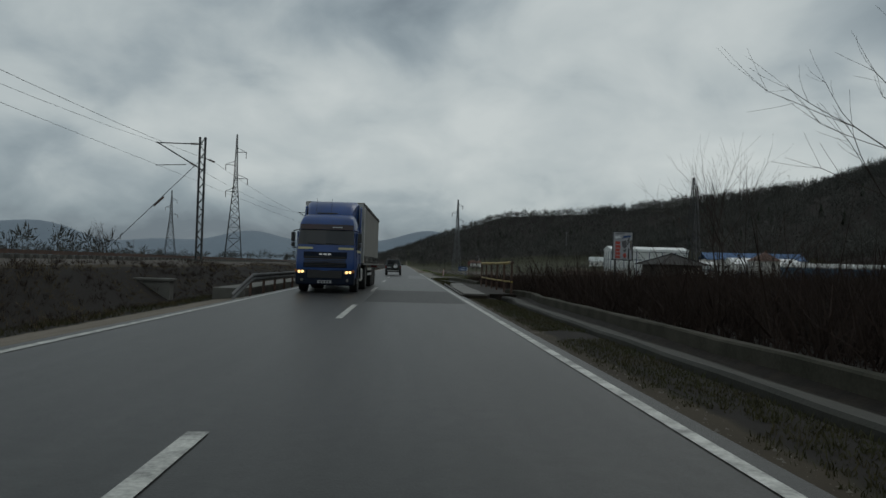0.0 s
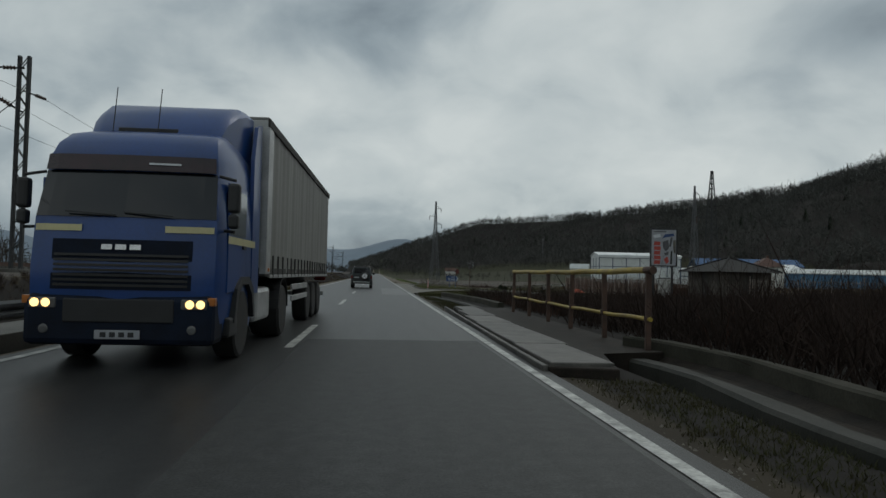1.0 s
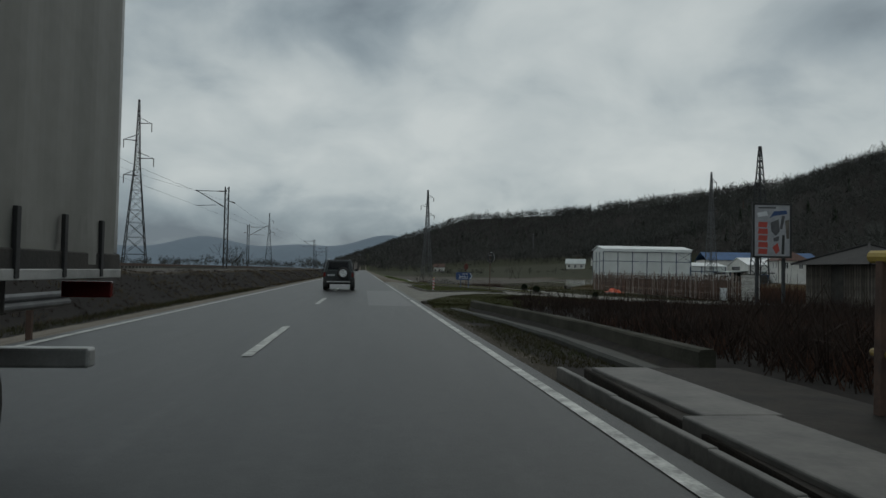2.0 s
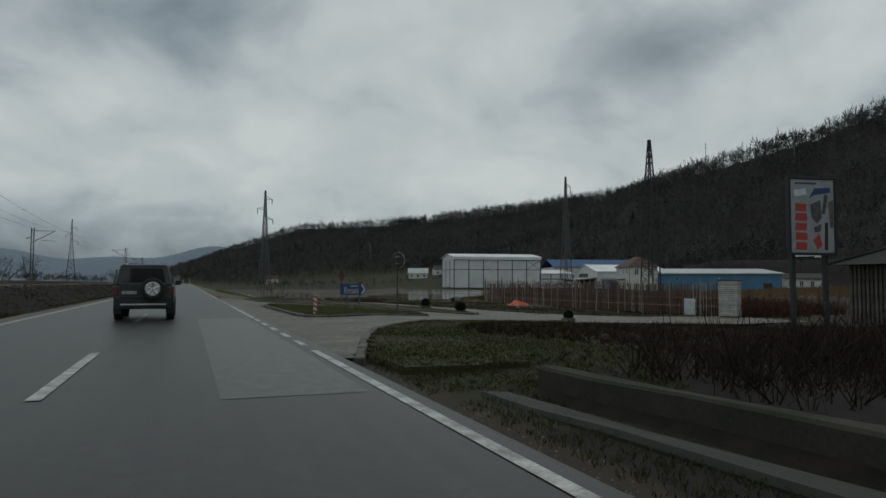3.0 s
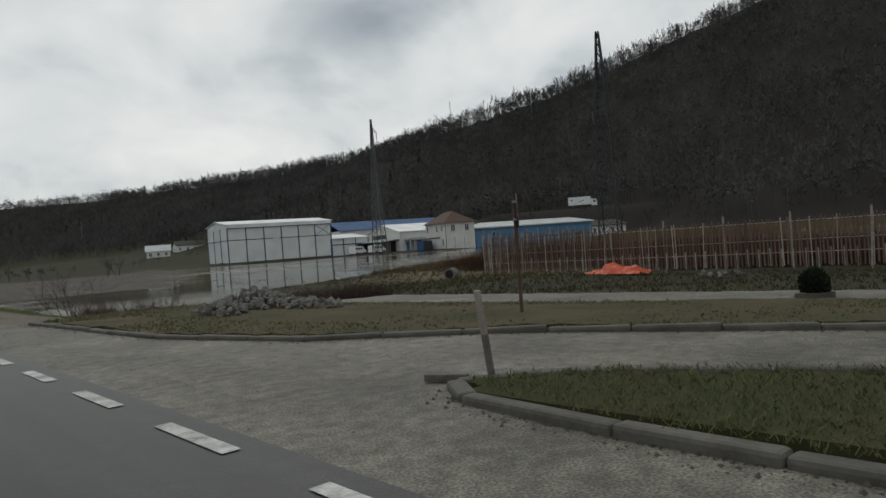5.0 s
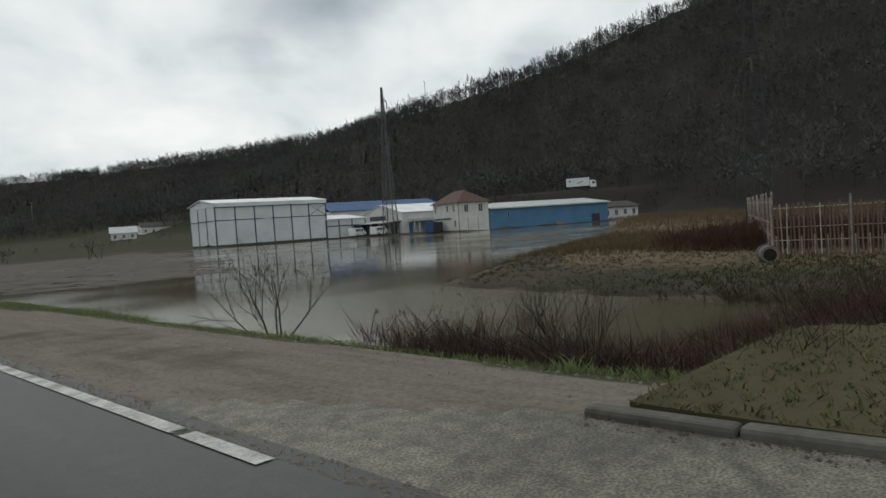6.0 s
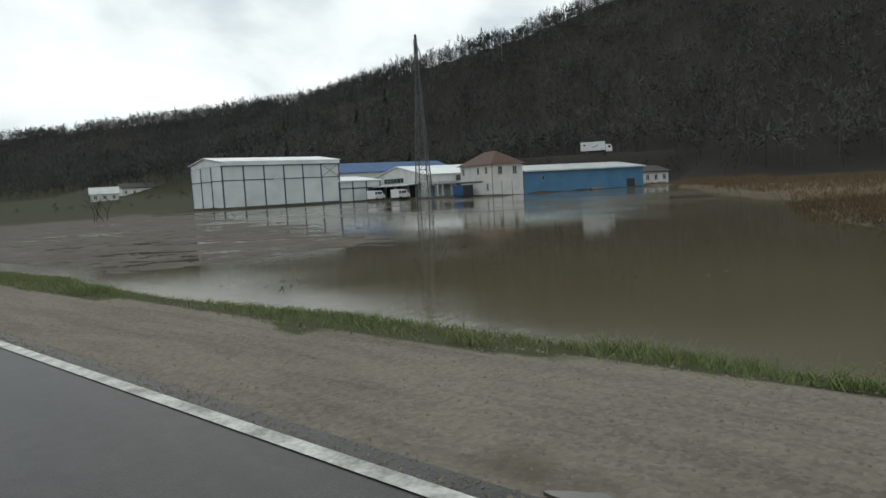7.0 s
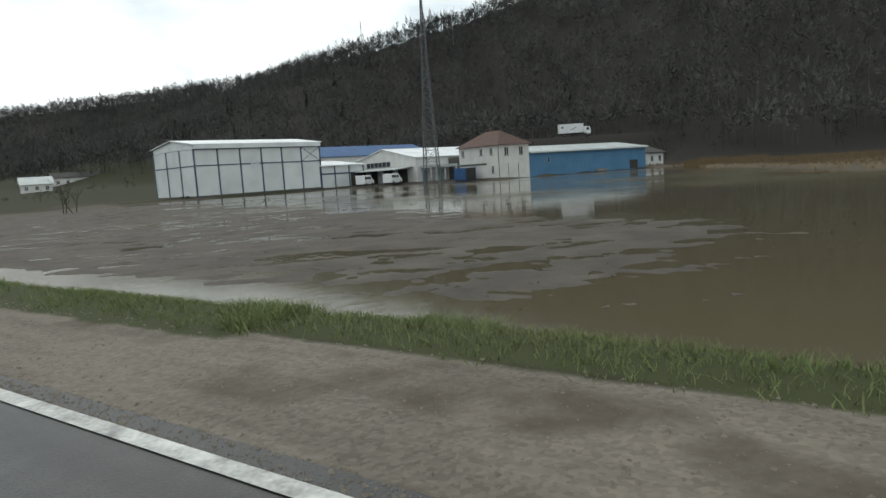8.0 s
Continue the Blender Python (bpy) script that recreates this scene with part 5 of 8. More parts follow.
def evergreen(x, y, r, z):
    ob = thing("clipped_evergreen", pose(x, y, z), "small dark round clipped evergreen in the grass", "shrub", "clipped evergreens by the lane")
    part("trunk", rod(bmesh.new(), (0, 0, -0.1), (0, 0, r * 0.8), 0.05, 0.03, 6), BARK, ob)
    rng = np.random.default_rng(int(x * 100 + y))
    n = 900
    d = rng.normal(size=(n, 3))
    d /= np.linalg.norm(d, axis=1)[:, None]
    p = d * r * rng.uniform(0.72, 1.06, (n, 1)) * (1, 1, 1.12) + (0, 0, r * 1.12)
    s = rng.normal(size=(n, 3)) * r * 0.12
    t = d * r * 0.24 + rng.normal(size=(n, 3)) * r * 0.07 + (0, 0, r * 0.1)
    soup("foliage", np.concatenate([p - s, p + s, p + t]), np.stack([np.arange(n), np.arange(n) + n, np.arange(n) + 2 * n], 1), EVERGREEN, ob)
    core = bmesh.new()
    bmesh.ops.create_icosphere(core, subdivisions=2, radius=r * 0.82)
    for v in core.verts:
        v.co = v.co * random.uniform(0.9, 1.08)
        v.co.z = v.co.z * 1.12 + r * 1.12
    part("inner_foliage", core, EVERGREEN, ob)
    part("planter", bx(-r * 1.15, r * 1.15, -r * 1.15, r * 1.15, -0.1, 0.11, 0.015), KERB, ob, "low concrete planter edge")


for x, y, r in ((14.3, 90.1, 0.215), (13.2, 81.8, 0.21), (15.2, 75.6, 0.165)):
    evergreen(x, y, r, float(court_z(x)) + 0.03)


def rubble_heap(cx, cy, z, n, spread, h, label):
    ob = thing("rubble_heap", pose(cx, cy, z), label, "rubble")
    shapes = []
    for k in range(6):
        bm = bmesh.new()
        bmesh.ops.create_icosphere(bm, subdivisions=1, radius=1)
        for v in bm.verts:
            v.co *= random.uniform(0.6, 1.1)
            v.co.z *= 0.7
        shapes.append(finish("stone", bm, RUBBLE))
    for i in range(n):
        a, u = random.uniform(0, 6.28), random.random() ** 0.7
        o = new("stone", random.choice(shapes))
        o.parent = ob
        s = random.uniform(0.045, 0.14)
        o.matrix_basis = pose(spread * u * math.cos(a), spread * 1.5 * u * math.sin(a), h * (1 - u) * random.uniform(0.7, 1) + 0.05, random.uniform(0, 360), random.uniform(0, 360), random.uniform(0, 360)) @ Matrix.Diagonal((s * random.uniform(0.8, 1.6), s, s, 1))


rubble_heap(9.3, 100.6, -0.02, 260, 1.05, 0.40, "heap of broken grey concrete on the grass")
rubble_heap(7.8, 99.3, 0.04, 50, 0.6, 0.2, "small heap of broken concrete on the grass")
rubble_heap(9.6, 98.6, -0.02, 36, 0.55, 0.16, "scatter of broken concrete lumps beside the heap")
rubble_heap(23.7, 96.4, -0.60, 24, 0.6, 0.1, "scattered pale stones before the fence")


def tarp():
    ob = thing("orange_tarpaulin", pose(26.1, 101.9, -0.64, 0, 0, 85), "crumpled bright orange tarpaulin heap before the fence", "tarpaulin")
    bm = bmesh.new()
    n, m = 26, 14
    g = []
    for i in range(n + 1):
        row = []
        for j in range(m + 1):
            x, y = (i / n - 0.5) * 2.6, (j / m - 0.5) * 1.2
            edge = max(0, 1 - (abs(x) / 1.3) ** 2.2) * max(0, 1 - (abs(y) / 0.6) ** 2)
            z = 0.05 + 0.42 * edge * (0.75 + 0.25 * math.sin(x * 5 + y * 3)) + 0.07 * math.sin(x * 11 + 3 * y) * math.cos(y * 13)
            row.append(bm.verts.new((x + 0.1 * math.sin(y * 7), y + 0.08 * math.sin(x * 6), max(z, 0.02))))
        g.append(row)
    for a, b in zip(g, g[1:]):
        for j in range(m):
            bm.faces.new((a[j], b[j], b[j + 1], a[j + 1]))
    part("sheet", bm, ORANGE, ob)
    part("plank", bx(0.9, 1.9, -0.15, 0.0, 0.02, 0.08, 0.01), PLANK, ob, "pale plank end")


tarp()


def pipe_ring():
    ob = thing("concrete_pipe", pose(23.5, 109.2, float(land(np.array([23.5]), np.array([109.2]))[0]) + 0.24, 0, 0, 30), "short pale concrete pipe lying at the edge of the water", "pipe")
    part("barrel", lathe([(-0.28, 0.2), (-0.28, 0.26), (0.22, 0.26), (0.22, 0.3), (0.3, 0.3), (0.3, 0.2)], 20), RUBBLE, ob)
    # the barrel's end is closed; a dark disc paints the shade of its hollow
    part("bore_shade", lathe([(-0.29, 0.01), (-0.285, 0.19), (-0.283, 0.19)], 20), DITCH, ob, "dark disc painted as the shade of the hollow")


pipe_ring()


# ---- the articulated lorry ----
def wheel(parent, x, y, r, w, name="wheel", twin=False):
    hub = thing(name, pose(x, y, r), "", "")
    hub.parent = parent
    s = 1 if x > 0 else -1
    t = part("tyre", lathe([(-w / 2, r * 0.62), (-w / 2, r * 0.9), (-w * 0.42, r * 0.985), (-w * 0.2, r), (w * 0.2, r), (w * 0.42, r * 0.985), (w / 2, r * 0.9), (w / 2, r * 0.62)], 28), RUBBER, hub)
    o = w / 2
    prof = [(o * 0.2, r * 0.62), (o * 0.96, r * 0.62), (o * 0.98, r * 0.57), (o * 0.5, r * 0.5), (o * 0.42, r * 0.3), (o * 0.8, r * 0.26), (o * 0.85, r * 0.14), (o * 0.9, 0.02)]
    if twin:
        prof = [(o * 0.2, r * 0.62), (o * 0.98, r * 0.62), (o * 0.98, r * 0.57), (-o * 0.3, r * 0.5), (-o * 0.4, r * 0.3), (o * 0.3, r * 0.22), (o * 0.35, 0.02)]
    bm = lathe([(a * s, b) for a, b in prof], 20)
    part("rim", bm, RIM, hub)
    return hub


def lorry():
    ob = thing("articulated_lorry", pose(-1.72, 27.0, 0, 0, 0, -1.1), "deep blue articulated lorry with grey curtain trailer and lit headlamps", "lorry")
    # cab: a lofted shell, from the bumper to the roof
    bm = bmesh.new()
    sections = [(0.40, 0.10, 1.12), (0.72, 0.0, 1.16), (1.25, 0.0, 1.17), (1.86, 0.06, 1.16), (2.50, 0.24, 1.11), (2.66, 0.26, 1.10), (2.86, 0.38, 1.06), (3.02, 0.60, 1.0), (3.12, 0.95, 0.92)]
    rings = []
    for z, yf, hw in sections:
        c = 0.22
        pts = [(-hw, 2.2), (-hw, yf + c), (-hw + c * 0.25, yf + c * 0.25), (-hw + c, yf), (0, yf - 0.05), (hw - c, yf), (hw - c * 0.25, yf + c * 0.25), (hw, yf + c), (hw, 2.2)]
        rings.append([bm.verts.new((x, y, z)) for x, y in pts])
    for a, b in zip(rings, rings[1:]):
        for i in range(len(a)):
            j = (i + 1) % len(a)
            bm.faces.new((a[i], a[j], b[j], b[i]))
    bm.faces.new(rings[0][::-1])
    bm.faces.new(rings[-1])
    cab = part("cab", bm, TRUCKBLUE, ob)
    cab.data.shade_smooth()
    cab.data.set_sharp_from_angle(angle=radians(38))
    # windscreen, set just proud of the cab's raked front
    def raked(x0, x1, za, zb, lift, n=6, y_at=None):
        b = bmesh.new()
        rows = []
        for z in (za, zb):
            yf = float(np.interp(z, [q[0] for q in sections], [q[1] for q in sections]))
            wide = float(np.interp(z, [q[0] for q in sections], [q[2] for q in sections]))
            row = []
            for i in range(n + 1):
                x = (x0 + (x1 - x0) * i / n) * wide / 1.16
                hw = wide - 0.24
                y = yf - 0.05 * (1 - min(1, abs(x) / hw)) + max(0, abs(x) - hw) * 0.3 - lift
                row.append((x, y, z))
            rows.append(row)
        f = [[b.verts.new(p) for p in r] for r in rows]
        k = [[b.verts.new((p[0], p[1] + 0.03, p[2])) for p in r] for r in rows]
        for i in range(n):
            b.faces.new((f[0][i], f[0][i + 1], f[1][i + 1], f[1][i]))
            b.faces.new((k[0][i + 1], k[0][i], k[1][i], k[1][i + 1]))
            b.faces.new((f[1][i], f[1][i + 1], k[1][i + 1], k[1][i]))
            b.faces.new((k[0][i], k[0][i + 1], f[0][i + 1], f[0][i]))
        return b
    part("windscreen", raked(-1.10, 1.10, 1.88, 2.47, 0.014, 14), CABGLASS, cab, "dark tinted windscreen")
    part("sun_visor", raked(-1.09, 1.09, 2.48, 2.68, 0.075, 14), VISOR, cab, "dark sun visor")
    part("grille", raked(-0.84, 0.84, 0.98, 1.60, 0.012), GRILLEBLUE, cab)
    for k in range(7):
        part("grille_slat", raked(-0.80, 0.80, 1.02 + k * 0.062, 1.05 + k * 0.062, 0.03), PLASTIC, cab)
    for k in range(3):
        part("badge_bar", raked(-0.24 + k * 0.17, -0.11 + k * 0.17, 1.475, 1.54, 0.03, 2), CHROME, cab, "bright badge bar")
    part("stripe", raked(-1.08, -0.50, 1.70, 1.78, 0.016, 4), CREAM, cab, "cream painted stripe")
    part("stripe", raked(0.50, 1.08, 1.70, 1.78, 0.016, 4), CREAM, cab, "cream painted stripe")
    part("visor_print", raked(0.25, 0.66, 2.56, 2.585, 0.09, 2), SIGNWHITE, cab, "small white lettering bar")
    bumper = part("bumper", bx(-1.14, 1.14, -0.06, 0.5, 0.30, 0.92, 0.08), GRILLEBLUE, ob, "dark blue-black bumper")
    part("lower_grille", bx(-0.66, 0.66, -0.075, 0.0, 0.58, 0.87, 0.015), PLASTIC, bumper)
    part("number_plate", bx(-0.27, 0.27, -0.085, -0.066, 0.38, 0.49, 0.006), PRINT, bumper, "white number plate")
    for k in range(4):
        part("plate_bar", bx(-0.2 + k * 0.11, -0.13 + k * 0.11, -0.089, -0.086, 0.405, 0.465), PLASTIC, bumper)
    for s in (-1, 1):
        part("headlamp_housing", bx(min(s * 0.74, s * 1.06), max(s * 0.74, s * 1.06), -0.08, 0.02, 0.75, 0.88, 0.02), LAMPOFF, bumper, "clear headlamp glass")
        for k in (-1, 1):
            part("headlamp", lathe([(-0.095, 0.02), (-0.09, 0.050), (-0.07, 0.056)], 18, "y"), LAMPON, bumper, "lit warm headlamp").location = (s * 0.92 + k * 0.065, 0, 0.815)
        part("fog_lamp", lathe([(-0.075, 0.03), (-0.07, 0.055), (-0.05, 0.06)], 14, "y"), LAMPOFF, bumper).location = (s * 0.88, 0, 0.50)
        part("indicator", bx(min(s * 1.06, s * 1.15), max(s * 1.06, s * 1.15), -0.05, 0.06, 0.80, 0.90, 0.01), AMBER, bumper)
        # doors with windows
        door = part("door", bx(min(s * 1.155, s * 1.185), max(s * 1.155, s * 1.185), 0.42, 1.52, 0.95, 2.4, 0.012), TRUCKBLUE, cab)
        part("window", prism([(0.50, 1.72), (1.45, 1.72), (1.45, 2.34), (0.70, 2.34), (0.50, 2.15)], "x", min(s * 1.186, s * 1.192), max(s * 1.186, s * 1.192)), WINPALE, door, "side window painted pale for reflected sky")
        part("handle", bx(min(s * 1.186, s * 1.21), max(s * 1.186, s * 1.21), 1.25, 1.45, 1.55, 1.6, 0.008), PLASTIC, door)
        part("stripe", bx(min(s * 1.187, s * 1.193), max(s * 1.187, s * 1.193), 0.40, 2.15, 1.60, 1.70), CREAM, cab, "cream painted stripe")
        part("step", bx(min(s * 0.95, s * 1.21), max(s * 0.95, s * 1.21), 0.5, 1.0, 0.36, 0.62, 0.03), PLASTIC, cab)
        # mirrors on tubular arms
        mir = part("mirror", bx(min(s * 1.22, s * 1.37), max(s * 1.22, s * 1.37), 0.12, 0.27, 1.98, 2.36, 0.04), PLASTIC, cab, "black door mirror")
        part("lower_mirror", bx(min(s * 1.23, s * 1.36), max(s * 1.23, s * 1.36), 0.12, 0.26, 1.78, 1.96, 0.035), PLASTIC, mir)
        part("mirror_arm", rod(bmesh.new(), (s * 1.08, 0.3, 2.46), (s * 1.3, 0.2, 2.40), 0.02, n=8), PLASTIC, mir)
        part("mirror_arm", rod(bmesh.new(), (s * 1.12, 0.3, 1.76), (s * 1.3, 0.2, 1.74), 0.02, n=8), PLASTIC, mir)
        part("air_fairing", prism([(2.0, 0.9), (2.55, 0.9), (2.55, 3.6), (2.2, 3.5), (2.0, 2.95)], "x", min(s * 1.12, s * 1.18), max(s * 1.12, s * 1.18)), TRUCKBLUE, cab)
        part("wheel_arch", prism([(0.7, 0.55), (0.85, 1.0), (1.15, 1.16), (1.65, 1.16), (1.95, 1.0), (2.1, 0.55), (2.0, 0.55), (1.85, 0.9), (1.6, 1.05), (1.2, 1.05), (0.95, 0.9), (0.82, 0.55)], "x", min(s * 0.9, s * 1.23), max(s * 0.9, s * 1.23)), PLASTIC, cab)
        for x in (0.62,):
            part("aerial", rod(bmesh.new(), (s * 0.3 - 0.25, 0.95, 3.05), (s * 0.3 - 0.22, 1.0, 3.75), 0.007, n=4), PLASTIC, cab)
        part("wiper", rod(bmesh.new(), (s * 0.35 + 0.25, -0.02, 1.90), (s * 0.35 - 0.35, 0.0, 1.94), 0.012, n=4), PLASTIC, cab)
    # roof deflector
    b = bmesh.new()
    rr = []
    for y, z, hw in ((0.95, 3.06, 0.84), (1.1, 3.24, 0.88), (1.3, 3.44, 0.92), (1.65, 3.63, 0.98), (2.0, 3.73, 1.03), (2.42, 3.77, 1.06)):
        rr.append([b.verts.new((x, yy, zz)) for x, yy, zz in ((-hw, y, 2.8), (-hw, y, z - 0.12), (-hw + 0.14, y, z), (hw - 0.14, y, z), (hw, y, z - 0.12), (hw, y, 2.8))])
    for p, q in zip(rr, rr[1:]):
        for i in range(6):
            b.faces.new((p[i], p[(i + 1) % 6], q[(i + 1) % 6], q[i]))
    b.faces.new(rr[0][::-1])
    b.faces.new(rr[-1])
    dfl = part("roof_deflector", b, TRUCKBLUE, ob)
    dfl.data.shade_smooth()
    dfl.data.set_sharp_from_angle(angle=radians(40))
    part("air_slot", bx(-0.5, 0.3, 1.02, 1.15, 3.10, 3.20, 0.01), PLASTIC, dfl)
    # tractor chassis
    for x in (-0.42, 0.42):
        part("frame_rail", bx(x - 0.05, x + 0.05, 0.6, 6.2, 0.72, 0.98), CHASSIS, ob)
    part("fuel_tank", bx(0.62, 1.18, 2.5, 3.7, 0.42, 0.98, 0.08), ALU, ob, "dull aluminium fuel tank")
    part("air_tank", bx(-1.18, -0.62, 2.5, 3.7, 0.42, 0.98, 0.08), CHASSIS, ob)
    part("hose_coil", lathe([(-0.18, 0.1), (-0.16, 0.15), (0.16, 0.15), (0.18, 0.1)], 14), YELLOW, ob, "yellow coiled air hose").location = (0.6, 2.45, 1.15)
    for s in (-1, 1):
        wheel(ob, s * 1.02, 1.4, 0.5, 0.32, "front_wheel")
        wheel(ob, s * 0.95, 4.9, 0.5, 0.56, "drive_wheel", True)
        arc = [math.pi * i / 10 for i in range(11)]
        b = prism([(4.9 + 0.6 * math.cos(q), 0.55 + 0.6 * math.sin(q)) for q in arc] + [(4.9 + 0.57 * math.cos(q), 0.55 + 0.57 * math.sin(q)) for q in arc[::-1]], "x", min(s * 0.66, s * 1.24), max(s * 0.66, s * 1.24))
        part("mudguard", b, PLASTIC, ob)
    # trailer
    y0, y1, hw, zt = 2.78, 13.95, 1.25, 3.80
    tr = part("trailer_floor", bx(-hw, hw, y0, y1, 1.16, 1.3, 0.01), CHASSIS, ob)
    part("front_wall", bx(-hw + 0.02, hw - 0.02, y0, y0 + 0.08, 1.3, zt - 0.05, 0.01), ALU, tr)
    part("rear_doors", bx(-hw + 0.02, hw - 0.02, y1 - 0.08, y1, 1.3, zt - 0.05, 0.01), ALU, tr)
    part("roof", bx(-hw + 0.01, hw - 0.01, y0, y1, zt - 0.05, zt, 0.01), CURTAIN, tr)
    for s in (-1, 1):
        b = bmesh.new()
        n = 150
        cols = []
        for i in range(n + 1):
            y = y0 + 0.42 + (y1 - y0 - 0.5) * i / n
            w = s * (hw - 0.02 + 0.010 * math.sin(y * 5.2) + 0.006 * math.sin(y * 13.7))
            flap = 0.012 * math.sin(y * 9.0)
            cols.append([b.verts.new((w + s * flap * (1 if z < 1.5 else 0), y, z)) for z in (1.22, 1.34, 1.55, 2.4, 3.3, zt - 0.1)])
        for p, q in zip(cols, cols[1:]):
            for k in range(5):
                b.faces.new((p[k], q[k], q[k + 1], p[k + 1]))
        cu = part("curtain", b, CURTAIN, tr, "grey wavy tarpaulin curtain")
        part("top_rail", bx(min(s * (hw - 0.03), s * (hw + 0.015)), max(s * (hw - 0.03), s * (hw + 0.015)), y0, y1, zt - 0.16, zt - 0.02, 0.01), CHASSIS, tr)
        part("front_pillar", bx(min(s * (hw - 0.1), s * (hw + 0.012)), max(s * (hw - 0.1), s * (hw + 0.012)), y0 - 0.01, y0 + 0.4, 1.2, zt - 0.17, 0.01), ALU, tr, "pale riveted corner pillar")
        part("side_lamp", bx(min(s * (hw + 0.012), s * (hw + 0.03)), max(s * (hw + 0.012), s * (hw + 0.03)), y0 + 0.15, y0 + 0.25, 1.24, 1.3, 0.006), AMBER, tr)
        for k in range(19):
            y = y0 + 0.7 + k * 0.56
            part("strap", bx(min(s * (hw - 0.01), s * (hw + 0.016)), max(s * (hw - 0.01), s * (hw + 0.016)), y, y + 0.045, 1.14, 1.52, 0.004), PLASTIC, tr)
        part("bottom_band", bx(min(s * (hw - 0.03), s * (hw + 0.008)), max(s * (hw - 0.03), s * (hw + 0.008)), y0 + 0.4, y1, 1.13, 1.19, 0.004), ALU, tr)
        for z in (0.62, 0.86):
            part("side_guard", bx(min(s * 1.17, s * 1.21), max(s * 1.17, s * 1.21), 6.3, 9.0, z, z + 0.12, 0.01), ALU, ob)
        for y in (9.5, 10.8, 12.1):
            wheel(ob, s * 1.0, y, 0.48, 0.36, "trailer_wheel")
        part("tail_lamp", bx(min(s * 0.85, s * 1.2), max(s * 0.85, s * 1.2), y1 - 0.02, y1 + 0.03, 0.98, 1.1, 0.01), REDLENS, ob)
        part("trailer_beam", bx(s * 0.5 - 0.06, s * 0.5 + 0.06, 3.6, y1 - 0.2, 0.86, 1.16), CHASSIS, ob)
    part("landing_leg", bx(0.85, 1.0, 6.0, 6.15, 0.3, 1.16, 0.01), CHASSIS, ob)
    part("landing_leg", bx(-1.0, -0.85, 6.0, 6.15, 0.3, 1.16, 0.01), CHASSIS, ob)
    part("spare_rack", bx(-0.6, 0.6, 6.6, 8.6, 0.55, 0.85, 0.05), CHASSIS, ob)
    part("under_bar", bx(-1.15, 1.15, y1 - 0.25, y1 - 0.12, 0.5, 0.64, 0.02), ALU, ob)
    return ob


GRILLEBLUE = material("grimy_dark_blue_plastic", (0.006, 0.012, 0.028), (0.005, 0.007, 0.013), rough=0.7, scale=2, bump=0.05)
GRILLEBLUE.node_tree.nodes["Principled BSDF"].inputs["Specular IOR Level"].default_value = 0.2
VISOR = material("smoked_visor", (0.035, 0.015, 0.02), (0.02, 0.012, 0.014), rough=0.25, bump=0.0)
# pale base colour paints the sky's reflection into the side glass
WINPALE = glass("glass_painted_sky_pale", (0.20, 0.22, 0.23), 0.08)
lorry()


